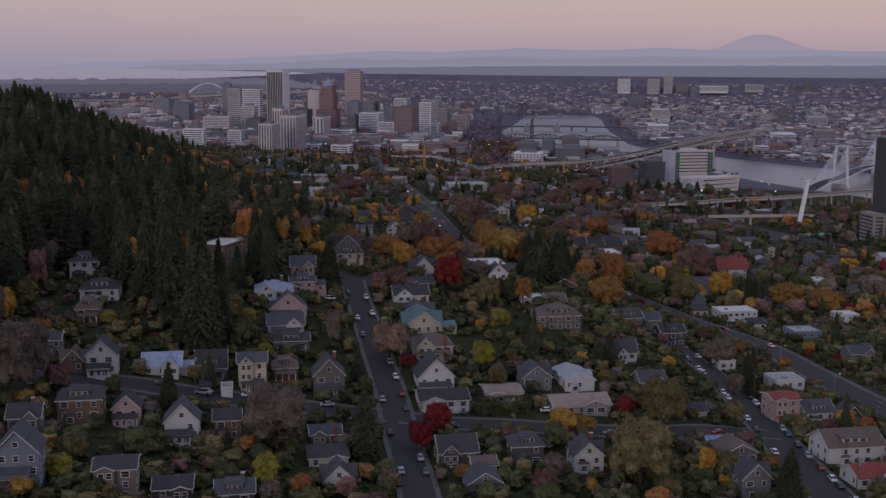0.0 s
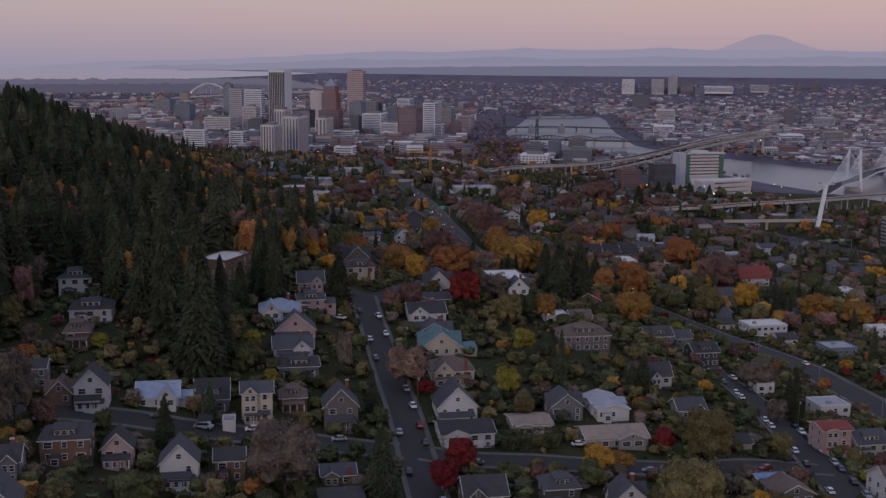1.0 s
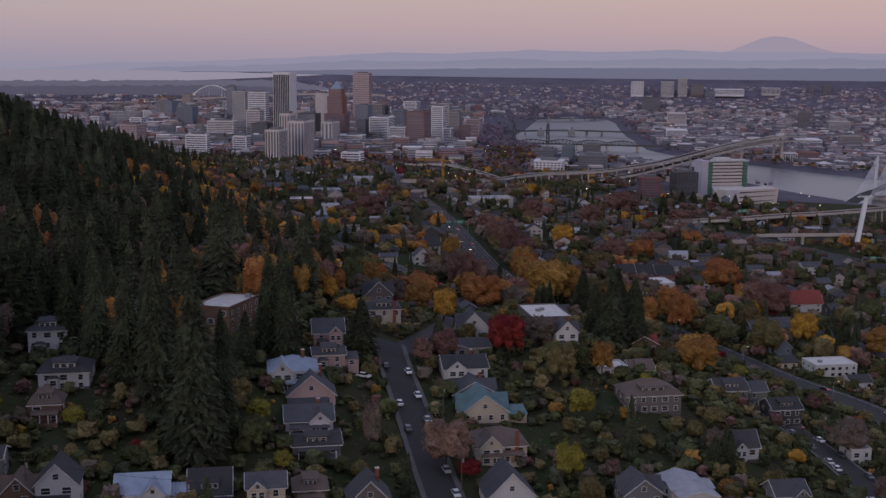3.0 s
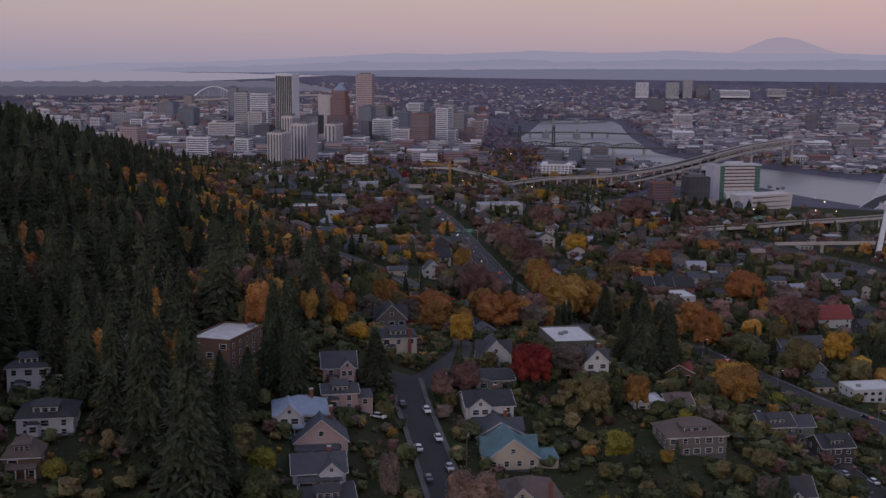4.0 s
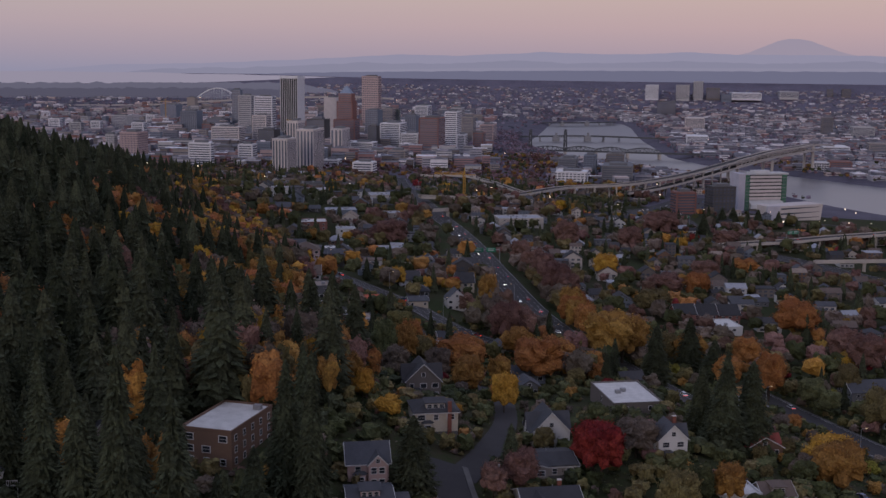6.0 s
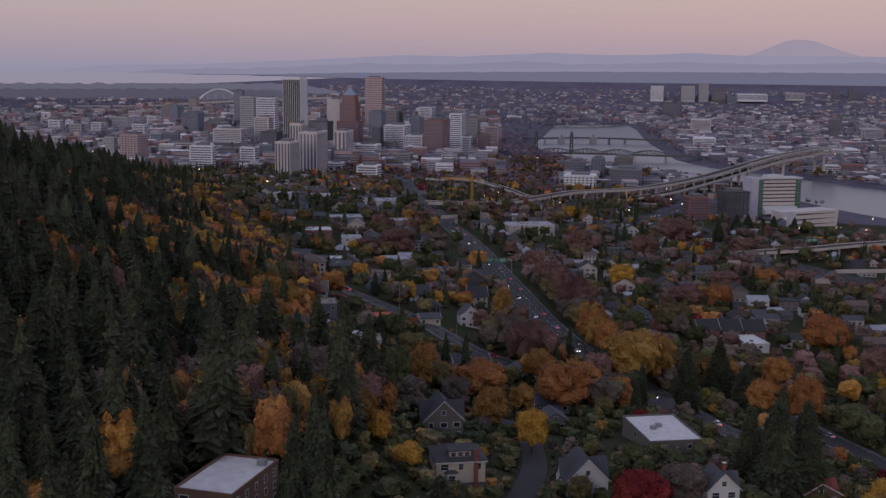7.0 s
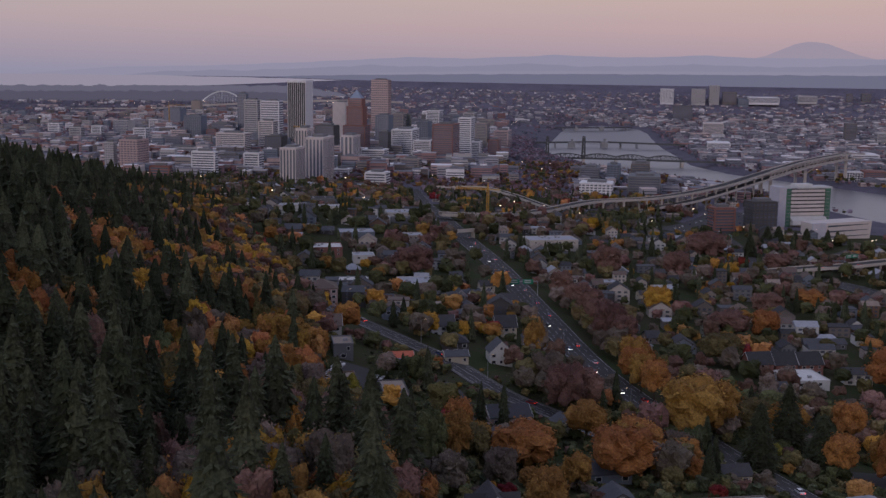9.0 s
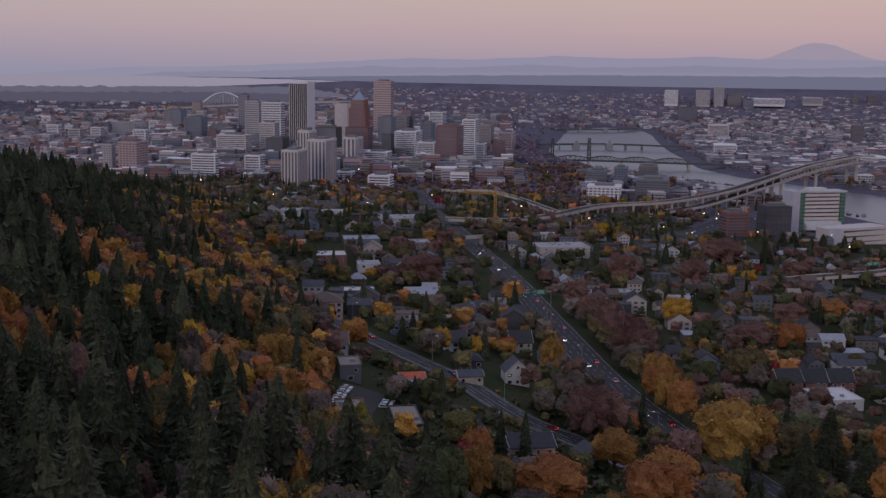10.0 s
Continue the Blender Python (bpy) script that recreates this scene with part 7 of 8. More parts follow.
# groves of turned maples inside the wood: x, y, radius, leaf
GROVES = [(-213, 791, 22, "orange"), (-201, 786, 20, "orange"), (-185, 762, 16, "amber"), (-167, 715, 14, "yellow"), (-181, 941, 16, "orange"), (-140, 763, 16, "amber"), (-111, 724, 16, "amber"), (-129, 670, 14, "amber"), (-119, 542, 9, "rust"), (-103, 675, 14, "orange"), (-77, 527, 12, "brown"), (-172, 621, 12, "amber"), (-170, 637, 14, "orange"), (-122, 767, 14, "olive"), (-107, 636, 10, "brown"), (-87, 630, 10, "olive")]
cell = 7.6
for iy in range(int(190 / cell), int(1260 / cell)):
    for ix in range(int(-640 / cell), int(-40 / cell)):
        x, y = (ix + rnd.uniform(-0.5, 0.5)) * cell, (iy + rnd.uniform(-0.5, 0.5)) * cell
        e = forest_edge(y) + 8 * noise.noise(Vector((x / 25, y / 25, 7.0)))
        if x > e or x < -0.46 * y - 40 or (e - x > 130 and rnd.random() < 0.35) or not clear(x, y, 2.0) or any(math.hypot(px - x, py - y) < pw * 0.7 for px, py, pw in TREES):
            continue
        depth = e - x
        mixk = noise.noise(Vector((x / 45, y / 45, 0))) + 0.4 * noise.noise(Vector((x / 17, y / 17, 5.0)))
        con = 0.02 + 0.62 * min(1, depth / 55) + 1.1 * mixk + (0.4 if y < 480 else 0) - 0.55 * min(1, max(0, (y - 760) / 200)) * min(1, max(0, (x + 300) / 90))
        con += 0.3 * min(1, max(0, (depth - 60) / 60))
        if x > -112 and 475 < y < 660:
            con = 0.16 + 0.5 * mixk
        # the crest stands tall in the west and sinks towards the town
        tall = float(np.interp((x - HUB[0]) / (y - 60), [-0.42, -0.34, -0.27, -0.2], [1.3, 1.2, 0.95, 0.72])) if y > 620 else 1.0
        grove = next((q for q in GROVES if math.hypot(q[0] - x, q[1] - y) < q[2] * rnd.uniform(0.7, 1.15)), None)
        if grove:
            spots[grove[3] if rnd.random() < 0.75 else rnd.choice(["amber", "olive", "orange", "brown"])].append((x, y, rnd.uniform(17, 24) * tall, rnd.uniform(9, 13)))
        elif rnd.random() < con:
            h = tall * (rnd.uniform(17, 27) if rnd.random() < 0.6 else rnd.uniform(27, 37))
            spots["conifer"].append((x, y, h, h * rnd.uniform(0.36, 0.5)))
        else:
            kind = rnd.choice(["orange", "amber", "amber", "brown", "brown", "rust", "yellow", "olive", "olive"] if depth < 50 or mixk < -0.25 else ["brown", "amber", "olive", "green", "brown", "orange"] if y < 800 or x < -270 else ["brown", "brown", "rust", "olive", "brown", "amber"])
            spots[kind].append((x, y, tall * (rnd.uniform(13, 20) if depth < 50 else rnd.uniform(17, 25)), rnd.uniform(8, 13)))
closer = lambda q: q[1] < 620 and q[0] > -200
wood("conifer_wood", [q for q in spots["conifer"] if closer(q)], "fine_cone", "conifer", "dense dark conifer wood on the near hillside")
wood("conifer_wood", [q for q in spots["conifer"] if not closer(q)], "small_cone", "conifer", "dense dark conifer wood higher on the hillside")
for kd, lab in (("green", "dark green undergrowth trees in the hillside wood"), ("olive", "olive half-turned trees in the hillside wood"), ("orange", "orange maples along the wood's edge"), ("amber", "amber trees in the hillside wood"), ("rust", "rust-brown trees in the hillside wood"), ("brown", "half-bare brown trees in the hillside wood"), ("yellow", "yellow maples in the hillside wood")):
    wood("hillside_trees", [q for q in spots[kd] if q[1] < 570 and q[0] > -150], "fine_broad", kd, lab + " near the houses")
    wood("hillside_trees", [q for q in spots[kd] if q[1] < 760 and q[0] > -220 and not (q[1] < 570 and q[0] > -150)], "small_broad", kd, lab)
    wood("hillside_trees", [q for q in spots[kd] if not (q[1] < 760 and q[0] > -220)], "mid_broad", kd, lab + " higher up")

# single garden trees between the near houses
n_single, tries = 0, 0
while n_single < 190 and tries < 6000:
    tries += 1
    y = 225 + 560 * rnd.random()
    half = 0.42 * y + 30
    x = forest_edge(y) + (half - forest_edge(y)) * rnd.random()
    w = rnd.uniform(4.5, 9)
    if not clear(x, y, w * 0.28) or any(math.hypot(px - x, py - y) < (pw + w * 0.4) * 0.8 for px, py, pw in TREES):
        continue
    n_single += 1
    leaf = rnd.choice(["green", "green", "olive", "olive", "brown", "brown", "rust", "amber", "lime", "yellow", "orange", "conifer", "red"])
    if leaf == "conifer":
        tree(x, y, rnd.uniform(9, 20), rnd.uniform(5, 7), leaf, "cone")
    else:
        tree(x, y, w * rnd.uniform(0.75, 1.0), w, leaf, "broad")

for _ in range(400):
    y = rnd.uniform(225, 400)
    x, w = rnd.uniform(30, 0.42 * y + 20), rnd.uniform(5, 9)
    if n_single > 240 or not clear(x, y, w * 0.25) or any(math.hypot(px - x, py - y) < (pw + w * 0.4) * 0.8 for px, py, pw in TREES):
        continue
    n_single += 1
    tree(x, y, w * rnd.uniform(0.8, 1.1), w, rnd.choice(["green", "green", "olive", "brown", "rust"]), "broad")

# shrubs and hedges in the gardens, and trees over the plain as far as the river
shrubs = {"green": [], "olive": [], "rust": [], "brown": [], "amber": [], "conifer": []}
for _ in range(12500):
    y = 225 + 560 * rnd.random() ** 1.15
    x = forest_edge(y) - 20 + (0.45 * y + 60 - forest_edge(y)) * rnd.random()
    if clear(x, y, 0.3):
        s = rnd.uniform(1.6, 3.6) if rnd.random() < 0.55 else rnd.uniform(3.6, 7.0)
        zone = noise.noise(Vector((x / 22, y / 22, 9.0)))
        kd = rnd.choice(["green", "green", "green", "olive", "conifer"] if zone > 0.0 else ["rust", "brown", "olive", "olive", "green"] if zone < -0.3 else ["green", "green", "green", "olive", "olive", "brown"] + (["rust", "amber"] if rnd.random() < 0.4 else []))
        shrubs[kd].append((x, y, s * rnd.uniform(0.75, 1.15), s))
for kd in shrubs:
    wood("garden_shrubs", [q for q in shrubs[kd] if q[3] < 3.6], "tiny_broad", kd, "low garden shrubs and hedges between the houses", 0.24)
    wood("garden_bushes", [q for q in shrubs[kd] if q[3] >= 3.6], "mid_broad", kd, "tall garden bushes and young trees between the houses", 0.2)


def undergrowth(n, leaf, size, seed):
    """Ivy, fallen leaves and rough grass lying over the garden ground, off the roads and plots."""
    rg = np.random.default_rng(seed)
    y = rg.uniform(225, 800, n)
    x = rg.uniform(-0.42, 0.45, n) * y + rg.uniform(-30, 40, n)
    ok = np.ones(n, bool)
    for line, h in ROADS:
        for p in line[::2]:
            ok &= np.hypot(x - p[0], y - p[1]) > h + 0.5
    for px, py, pr in PLOTS:
        ok &= np.hypot(x - px, y - py) > pr * 0.92
    x, y = x[ok], y[ok]
    p = np.stack([x, y, ground(x, y) + rg.uniform(0.0, 0.35, len(x))], 1)
    v, f, nr = leaf_cards(p, np.repeat([[0.0, -0.1, 1.0]], len(x), 0), size, rg)
    tagged(new("undergrowth", big_mesh("undergrowth", v, f, MATS["leaves_" + leaf], normals=nr)), "rough grass, ivy and low plants over the garden ground", "undergrowth", kind="stuff")


undergrowth(20000, "green", 0.45, 21)
undergrowth(9000, "brown", 0.35, 23)
# ---------- small houses filling the lower town ----------
n_house, tries = 0, 0
while n_house < 110 and tries < 4000:
    tries += 1
    y = 600 + 900 * rnd.random()
    x = -0.17 * y + (0.17 * y + min(0.44 * y, 330)) * rnd.random()
    if x < forest_edge(min(y, 1190)) + 15 or not clear(x, y, 7) or (x > 230 and y > 1100):
        continue
    n_house += 1
    w, d = rnd.uniform(8, 12), rnd.uniform(8, 12)
    e = rnd.choice([3.2, 3.6, 5.8])
    wc, rc = rnd.choice(["white", "cream", "taupe", "grey", "blue", "tan", "green", "dark", "beige", "brown"]), rnd.choice(["grey", "slate", "dark", "brown", "slate", "pale"])
    house(x, y, w, d, e, e + rnd.uniform(2, 3.6), rnd.choice(["gx", "gy", "hip", "gx"]), wc, rc, f"small {wc} house among the trees of the lower town", windows=1, group="lower town houses")

# ---------- roofs of the lower town, too many and small to count ----------
def roof_field(count, seed):
    """Small houses with walls, ribbon windows and gabled roofs, joined by colour."""
    r2 = random.Random(seed)
    walls = ["wall_white", "wall_dark", "wall_brown", "wall_grey", "wall_taupe", "wall_tan", "wall_beige", "wall_blue", "wall_concrete"]
    roofs = ["roof_grey", "roof_slate", "roof_dark", "roof_brown", "roof_pale", "roof_slate", "roof_tan", "roof_dark", "roof_brown"]
    gs, pane = {m: geom() for m in walls + roofs}, geom()
    n = 0
    for _ in range(count * 12):
        y = r2.uniform(880, 1900)
        x = r2.uniform(-0.25 * y, min(0.42 * y, 420))
        if (y < 1230 and x < forest_edge(y) + 12) or not clear(x, y, 7) or float(river_depth(x, y)) > 0.01:
            continue
        n += 1
        if n > count:
            break
        PLOTS.append((x, y, 6.0))
        w, d, e = r2.uniform(8, 15), r2.uniform(8, 13), r2.choice([3.5, 5.8, 6.2, 8.5])
        z = gz(x, y)
        g, rf = gs[r2.choice(walls)], gs[r2.choice(roofs)]
        box(g, x - w / 2, y - d / 2, z - 3, x + w / 2, y + d / 2, z + e)
        for i in range(1 if e < 5 else 2 if e < 8 else 3):
            for c in range(3):
                cx = x + (c - 1) * w * 0.3
                box(pane, cx - w * 0.08, y - d / 2 - 0.08, z + 1.0 + i * 2.8, cx + w * 0.08, y - d / 2 + 0.1, z + 2.4 + i * 2.8)
        if r2.random() < 0.3:
            box(rf, x - w / 2 - 0.3, y - d / 2 - 0.3, z + e, x + w / 2 + 0.3, y + d / 2 + 0.3, z + e + 0.5)
        elif r2.random() < 0.5:
            t = z + e + w * 0.3
            prism(g, [(x - w / 2, y - d / 2, z + e), (x + w / 2, y - d / 2, z + e), (x, y - d / 2, t)], [(x - w / 2, y + d / 2, z + e), (x + w / 2, y + d / 2, z + e), (x, y + d / 2, t)])
            for sg in (-1, 1):
                a0, a1 = (x + sg * (w / 2 + 0.5), z + e - 0.3), (x, t + 0.3)
                prism(rf, [(a0[0], y - d / 2 - 0.4, a0[1]), (a1[0], y - d / 2 - 0.4, a1[1]), (a1[0], y - d / 2 - 0.4, a1[1] + 0.3), (a0[0], y - d / 2 - 0.4, a0[1] + 0.3)],
                      [(a0[0], y + d / 2 + 0.4, a0[1]), (a1[0], y + d / 2 + 0.4, a1[1]), (a1[0], y + d / 2 + 0.4, a1[1] + 0.3), (a0[0], y + d / 2 + 0.4, a0[1] + 0.3)])
        else:
            t = z + e + d * 0.28
            prism(rf, [(x - w / 2 - 0.4, y - d / 2 - 0.5, z + e), (x - w / 2 - 0.4, y + d / 2 + 0.5, z + e), (x - w / 2 - 0.4, y, t)], [(x + w / 2 + 0.4, y - d / 2 - 0.5, z + e), (x + w / 2 + 0.4, y + d / 2 + 0.5, z + e), (x + w / 2 + 0.4, y, t)])
    for m, g in sorted(gs.items()):
        if g[0]:
            tagged(new("lower_town_houses", mesh_of("lower_town_houses", g, MATS[m])), "small houses and flats among the trees of the lower town", "houses", kind="stuff")
    tagged(new("lower_town_windows", mesh_of("lower_town_windows", pane, CITYGLASS)), "dark windows of the lower town houses", "windows", kind="stuff")


roof_field(400, 77)

LONG_ROADS = np.array([(p.x, p.y) for p in ARTERY[::2] + AVENUE_WEST[::2] + BOULEVARD[::2]])


def screens_road(x, y, h, w):
    """Whether a tree there would stand between the hillside and one of the wide avenues, which are open to it."""
    to = np.array([-30.0, 200.0]) - LONG_ROADS
    to /= np.linalg.norm(to, axis=1, keepdims=True)
    rel = np.array([x, y]) - LONG_ROADS
    front, side = np.sum(rel * to, 1), np.abs(rel[:, 0] * to[:, 1] - rel[:, 1] * to[:, 0])
    return bool(np.any((front > -4) & (front < h * 3.6) & (side < w * 0.5 + 3)))


mid = {k: [] for k in ("green", "amber", "rust", "brown", "olive", "orange", "conifer", "yellow", "red")}
for _ in range(5900):
    y = 640 + 1250 * rnd.random() ** 0.85
    x = -0.3 * y + (0.3 * y + min(0.45 * y + 30, 560 if y < 1350 else 430)) * rnd.random()
    if (y < 1230 and x < forest_edge(y) - 10) or not clear(x, y, 2.5) or (x > 250 and y > 1450 and rnd.random() < 0.75) or float(river_depth(x, y)) > 0.02 or (rnd.random() < 0.93 and screens_road(x, y, 12, 10)):
        continue
    w = rnd.uniform(7, 11) if rnd.random() < 0.65 else rnd.uniform(11, 16)
    zone = noise.noise(Vector((x / 90, y / 130, 3.0)))
    kd = rnd.choice(["rust", "rust", "brown", "brown", "olive", "green"] if zone > 0.08 else ["conifer", "conifer", "green", "green", "olive", "brown"] if zone < -0.15 else ["green", "green", "olive", "olive", "amber", "amber", "brown", "brown", "conifer", "conifer", "rust", "orange", "red", "yellow"])
    if kd == "red" and rnd.random() < 0.6:
        kd = "rust"
    mid[kd].append((x, y, rnd.uniform(13, 20) if kd == "conifer" else w * rnd.uniform(0.85, 1.1), 6.5 if kd == "conifer" else w))
for kd in mid:
    close, off = [q for q in mid[kd] if q[1] < 850], [q for q in mid[kd] if q[1] >= 850]
    wood("plain_trees", close, "small_cone" if kd == "conifer" else "small_broad", kd, f"{kd} street and garden trees over the lower town")
    wood("plain_trees", off, "small_cone" if kd == "conifer" else "mid_broad", kd, f"{kd} trees farther over the lower town")
far_trees = {k: [] for k in ("far_rust", "far_brown", "far_green", "rust", "green", "brown", "amber")}
for i in range(30000):
    x, y, s = far_spot(rnd, 1700, 10000, -25, 25) if i % 5 > 1 else far_spot(rnd, 6500, 36000, -9, 26)
    if i % 6 == 4:      # leafy streets between the downtown blocks
        y, s = rnd.uniform(1650, 2500), 1.0
        x = rnd.uniform(-0.2 * y, 190)
    if i % 10 == 6:     # streets beyond the hill
        x, y, s = far_spot(rnd, 1650, 4600, -27, -9)
    if i % 5 == 2:      # gardens and streets across the river
        x, y, s = far_spot(rnd, 1900, 5200, 4, 26)
    if i % 7 == 0:      # the tree-lined west bank
        y, s = rnd.uniform(1950, 3350), 1.0
        x = float(RIVER_X(y)) - float(RIVER_W(y)) - rnd.uniform(22, 130)
    if abs(x - float(RIVER_X(y))) < float(RIVER_W(y)) + 20 or (y < 1800 and x < 200):
        continue
    if not clear(x, y, 3):
        continue
    w = rnd.uniform(9, 17) * s
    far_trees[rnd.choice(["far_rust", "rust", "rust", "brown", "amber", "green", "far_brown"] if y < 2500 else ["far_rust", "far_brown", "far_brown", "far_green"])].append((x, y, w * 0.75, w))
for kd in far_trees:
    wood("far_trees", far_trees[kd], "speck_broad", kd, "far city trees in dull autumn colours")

# ---------- warehouses and blocks of the far bank ----------
def block_field(name, count, pick, label, mats, seed, hmin=5, hmax=14):
    """Low city blocks, each a box with a roof slab and a ribbon of windows, joined by colour."""
    r2 = random.Random(seed)
    tops = ["wall_far_light", "wall_far_mid", "wall_far_dim", "wall_far_dim", "wall_far_roof", "wall_far_roof", "wall_far_warm", "wall_far_roof"]
    gs = {m: geom() for m in {*mats, *tops}}
    glassg = geom()
    done = 0
    while done < count:
        x, y, s = pick(r2)
        done += 1
        if abs(x - float(RIVER_X(y))) < float(RIVER_W(y)) + 40 or not clear(x, y, 8):
            continue
        w, d, h = r2.uniform(9, 34) * s, r2.uniform(9, 30) * s, r2.uniform(hmin, hmax) * s
        z = gz(x, y)
        g = gs[r2.choice(mats)]
        box(g, x - w / 2, y - d / 2, z - 4, x + w / 2, y + d / 2, z + h)
        box(gs[r2.choice(tops)], x - w / 2 - 0.3, y - d / 2 - 0.3, z + h, x + w / 2 + 0.3, y + d / 2 + 0.3, z + h + 0.7)
        if r2.random() < 0.3:
            box(gs[r2.choice(tops)], x - w * 0.2, y - d * 0.2, z + h + 0.7, x + w * 0.15, y + d * 0.2, z + h + 3 * s)
        for i in range(max(1, int(h / 4.2))):
            box(glassg, x - w / 2 + 1, y - d / 2 - 0.2, z + 1.4 + i * 4 * s, x + w / 2 - 1, y - d / 2 + 0.3, z + 3.0 * s + i * 4 * s)
    for m, g in sorted(gs.items()):
        if g[0]:
            tagged(new(name, mesh_of(name, g, MATS[m])), label, "buildings", kind="stuff")
    if glassg[0]:
        tagged(new(name + "_windows", mesh_of(name + "_windows", glassg, CITYGLASS)), "dark ribbon windows of the far blocks", "windows", kind="stuff")


# far_ entries are walls with the distance haze painted in
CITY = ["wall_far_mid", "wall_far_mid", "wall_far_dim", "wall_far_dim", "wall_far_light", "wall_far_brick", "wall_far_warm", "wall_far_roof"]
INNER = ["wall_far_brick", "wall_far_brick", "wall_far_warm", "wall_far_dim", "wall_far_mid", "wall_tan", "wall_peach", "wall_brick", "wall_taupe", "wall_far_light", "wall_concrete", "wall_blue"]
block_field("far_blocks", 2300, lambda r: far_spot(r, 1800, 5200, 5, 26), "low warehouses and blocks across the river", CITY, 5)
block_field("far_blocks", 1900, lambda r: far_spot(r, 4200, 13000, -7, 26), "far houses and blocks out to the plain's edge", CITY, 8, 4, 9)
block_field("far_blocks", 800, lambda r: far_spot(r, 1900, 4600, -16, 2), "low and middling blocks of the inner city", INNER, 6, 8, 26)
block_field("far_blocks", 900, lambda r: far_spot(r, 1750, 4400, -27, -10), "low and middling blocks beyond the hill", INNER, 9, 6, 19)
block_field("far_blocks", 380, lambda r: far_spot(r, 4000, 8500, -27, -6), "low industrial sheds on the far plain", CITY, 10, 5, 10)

# ---------- far hills and mountains ----------
def ridge(name, r, az, height, foot, mat, label, thick=90):
    """A range standing at a distance r from the hub: az in degrees, heights in metres, with a sloping face and back."""
    a = np.radians(az)
    v, q = [], []
    for t, h, d in zip(a, height, np.broadcast_to(r, a.shape)):
        for rr, z in ((d - thick, foot), (d - thick * 0.4, foot + (h - foot) * 0.62), (d, h), (d + 40, foot)):
            v.append((HUB[0] + rr * math.sin(t), HUB[1] + rr * math.cos(t), z))
    n = len(a)
    for i in range(n - 1):
        for j in range(3):
            k = i * 4 + j
            q.append((k, k + 4, k + 5, k + 1))
    return tagged(new(name, big_mesh(name, np.array(v), np.array(q), mat, True)), label, "mountain" if "mountain" in name else "hills", kind="structure")


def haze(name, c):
    """Distance seen through evening air: a plain glowing backdrop colour with the haze put into it."""
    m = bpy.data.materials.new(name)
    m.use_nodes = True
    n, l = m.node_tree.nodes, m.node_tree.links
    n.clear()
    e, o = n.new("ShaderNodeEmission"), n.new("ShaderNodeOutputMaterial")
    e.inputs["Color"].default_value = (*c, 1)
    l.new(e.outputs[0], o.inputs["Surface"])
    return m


def bumps(az, seed, amp, f):
    return np.array([noise.fractal(Vector((t * f, seed, 0.0)), 1.0, 2.0, 4) * amp for t in az])


AZ = np.linspace(-34, 40, 300)
HZ = HUB_Z
pxm = lambda p, r: HZ + p / 2000.0 * r
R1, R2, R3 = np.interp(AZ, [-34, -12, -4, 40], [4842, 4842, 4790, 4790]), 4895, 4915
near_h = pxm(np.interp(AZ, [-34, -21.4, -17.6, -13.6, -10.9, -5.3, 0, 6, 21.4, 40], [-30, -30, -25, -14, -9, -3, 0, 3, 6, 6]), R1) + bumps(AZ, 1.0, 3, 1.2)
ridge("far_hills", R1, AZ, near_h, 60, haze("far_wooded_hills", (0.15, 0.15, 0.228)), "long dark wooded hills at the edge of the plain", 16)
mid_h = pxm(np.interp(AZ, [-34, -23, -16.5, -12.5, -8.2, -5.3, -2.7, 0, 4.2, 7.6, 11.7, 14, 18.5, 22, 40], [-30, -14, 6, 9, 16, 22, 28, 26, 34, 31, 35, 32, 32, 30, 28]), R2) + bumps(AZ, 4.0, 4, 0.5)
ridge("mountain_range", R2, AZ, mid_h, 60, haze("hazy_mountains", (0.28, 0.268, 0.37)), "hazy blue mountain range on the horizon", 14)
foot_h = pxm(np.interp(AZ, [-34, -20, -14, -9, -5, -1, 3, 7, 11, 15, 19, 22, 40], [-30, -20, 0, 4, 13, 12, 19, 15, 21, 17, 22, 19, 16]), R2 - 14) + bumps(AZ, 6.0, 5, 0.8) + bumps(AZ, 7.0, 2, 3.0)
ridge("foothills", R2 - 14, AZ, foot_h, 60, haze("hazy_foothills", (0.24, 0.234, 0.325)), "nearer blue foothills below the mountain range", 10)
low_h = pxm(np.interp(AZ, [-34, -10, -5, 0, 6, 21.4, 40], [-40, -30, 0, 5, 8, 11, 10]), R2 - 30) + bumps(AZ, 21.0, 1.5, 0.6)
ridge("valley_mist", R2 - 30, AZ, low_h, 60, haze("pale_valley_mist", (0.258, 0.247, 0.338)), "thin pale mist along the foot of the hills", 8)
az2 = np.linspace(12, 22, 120)
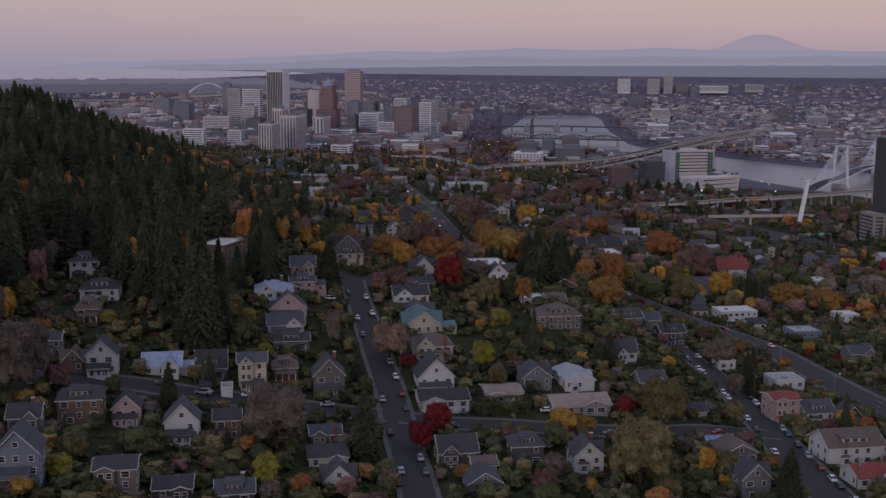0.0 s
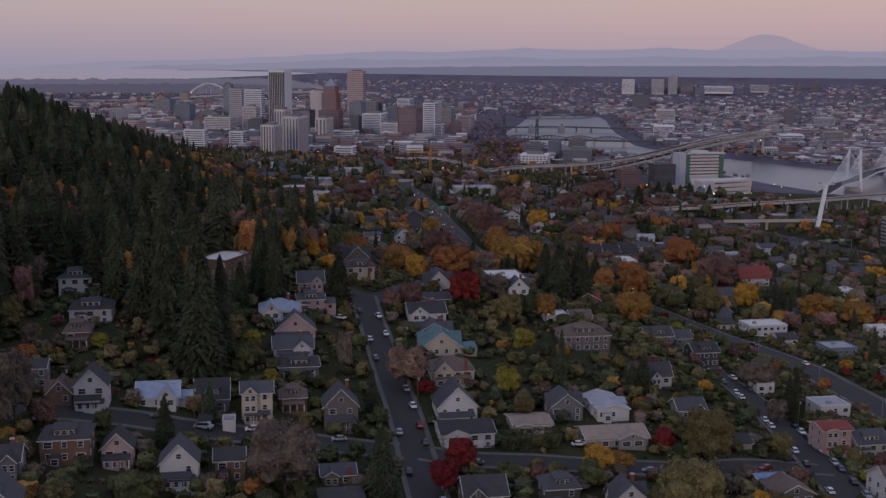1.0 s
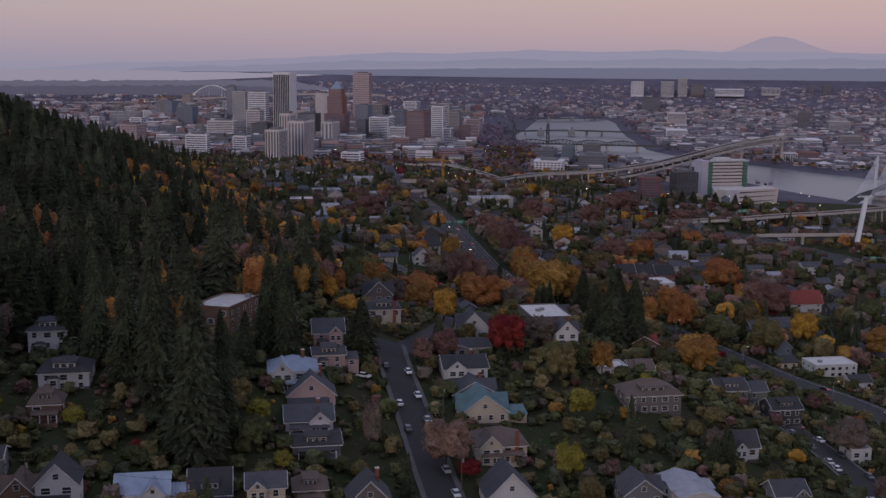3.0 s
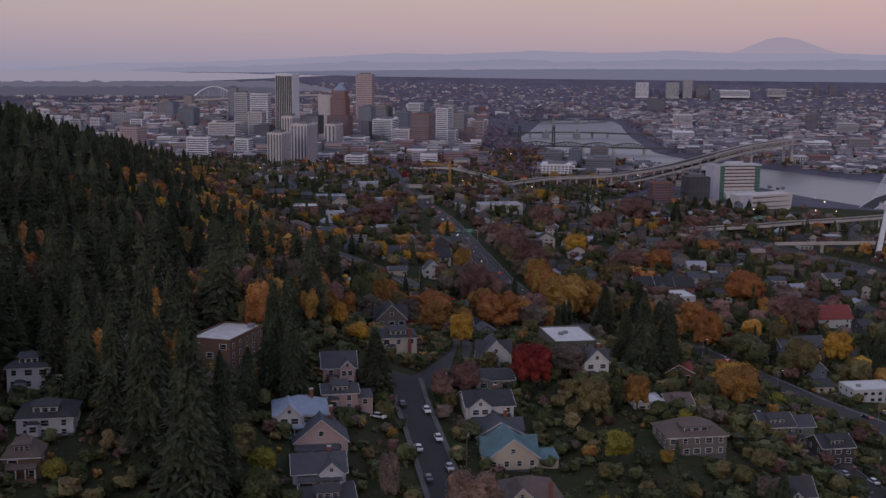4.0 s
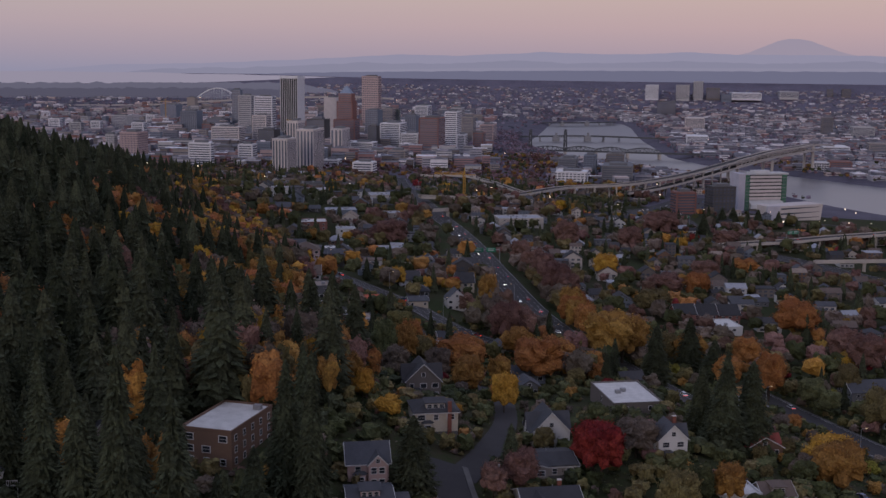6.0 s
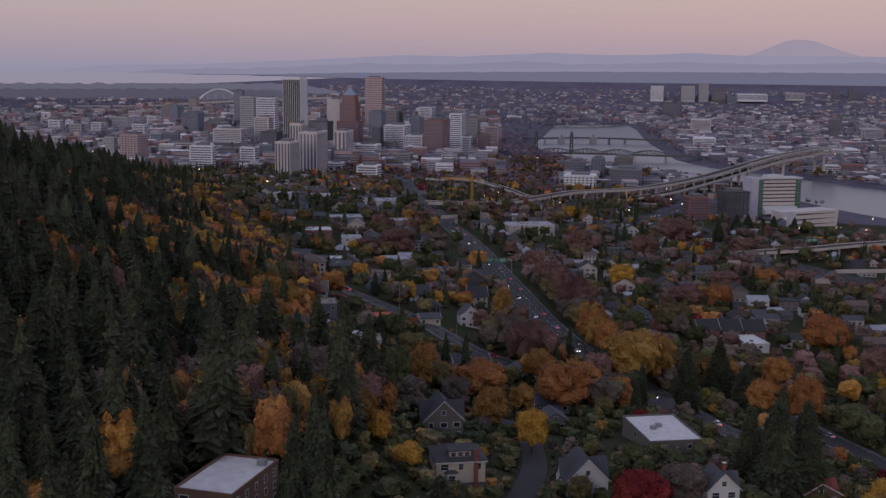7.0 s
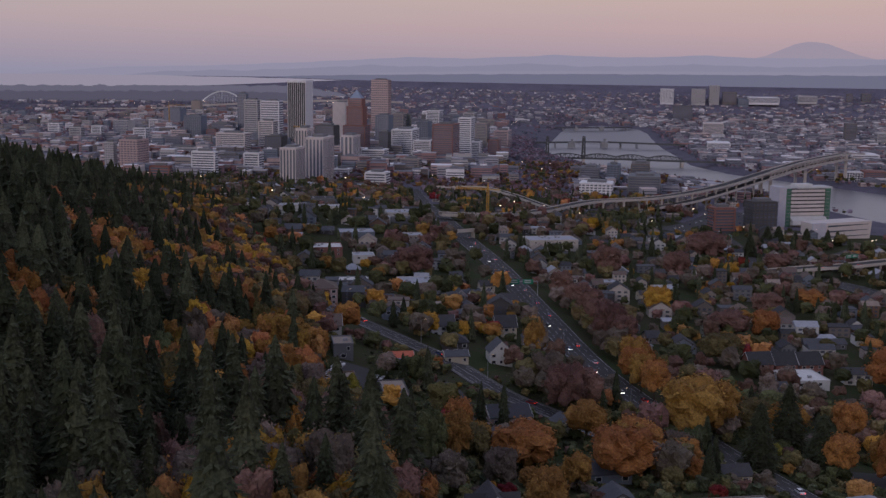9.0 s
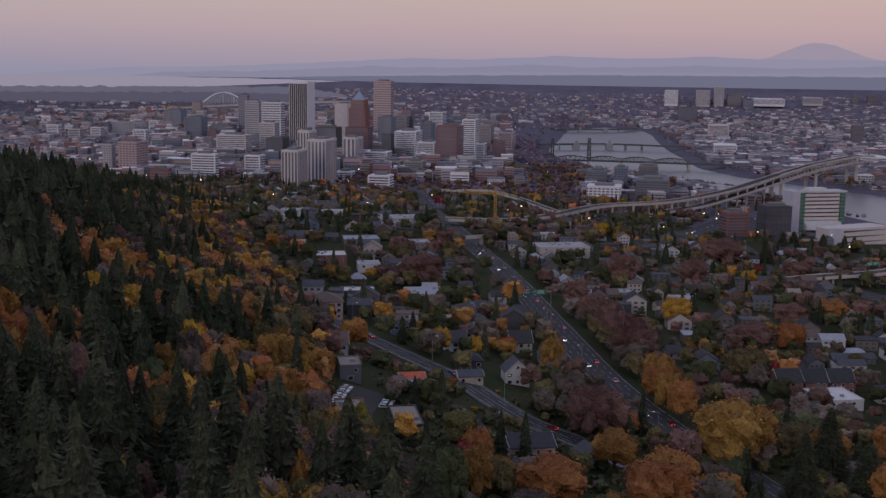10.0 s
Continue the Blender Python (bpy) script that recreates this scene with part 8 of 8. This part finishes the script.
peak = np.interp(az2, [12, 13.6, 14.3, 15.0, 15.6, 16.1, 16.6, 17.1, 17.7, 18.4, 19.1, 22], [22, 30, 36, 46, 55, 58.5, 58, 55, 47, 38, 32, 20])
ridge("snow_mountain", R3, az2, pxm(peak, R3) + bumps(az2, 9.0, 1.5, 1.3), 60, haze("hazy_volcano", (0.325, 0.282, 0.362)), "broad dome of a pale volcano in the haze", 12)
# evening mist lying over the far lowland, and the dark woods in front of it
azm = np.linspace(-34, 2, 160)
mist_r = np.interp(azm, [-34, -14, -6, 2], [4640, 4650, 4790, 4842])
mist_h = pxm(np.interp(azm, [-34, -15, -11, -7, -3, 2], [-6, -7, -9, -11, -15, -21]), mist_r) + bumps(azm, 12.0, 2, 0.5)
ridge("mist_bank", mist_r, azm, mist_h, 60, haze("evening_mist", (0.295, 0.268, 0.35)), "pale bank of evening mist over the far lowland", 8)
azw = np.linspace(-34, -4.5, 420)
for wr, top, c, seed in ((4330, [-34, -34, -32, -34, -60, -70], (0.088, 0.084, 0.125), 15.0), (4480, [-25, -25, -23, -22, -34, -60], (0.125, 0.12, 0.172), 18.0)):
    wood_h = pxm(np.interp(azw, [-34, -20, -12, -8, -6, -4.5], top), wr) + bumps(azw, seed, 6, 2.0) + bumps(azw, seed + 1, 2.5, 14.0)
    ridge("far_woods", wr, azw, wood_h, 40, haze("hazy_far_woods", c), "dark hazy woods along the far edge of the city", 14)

# lamps and windows already lit across the far city
lamp_g = geom()
lamp_rnd = random.Random(31)
for _ in range(640):
    x, y, s = far_spot(lamp_rnd, 1300, 6500, -20, 24)
    if float(river_depth(x, y)) > 0.001 or abs(x - float(RIVER_X(y))) < float(RIVER_W(y)) + 45:
        continue
    z, r = gz(x, y) + lamp_rnd.uniform(5, 11) * s, lamp_rnd.uniform(0.2, 0.42)
    box(lamp_g, x - r, y - r, z, x + r, y + r, z + r * 2)
tagged(new("city_lamps", mesh_of("city_lamps", lamp_g, material("city_lamp_glow", (1.0, 0.75, 0.5), emit=5.0))), "small warm street lamps across the far city", "lamps", kind="stuff")
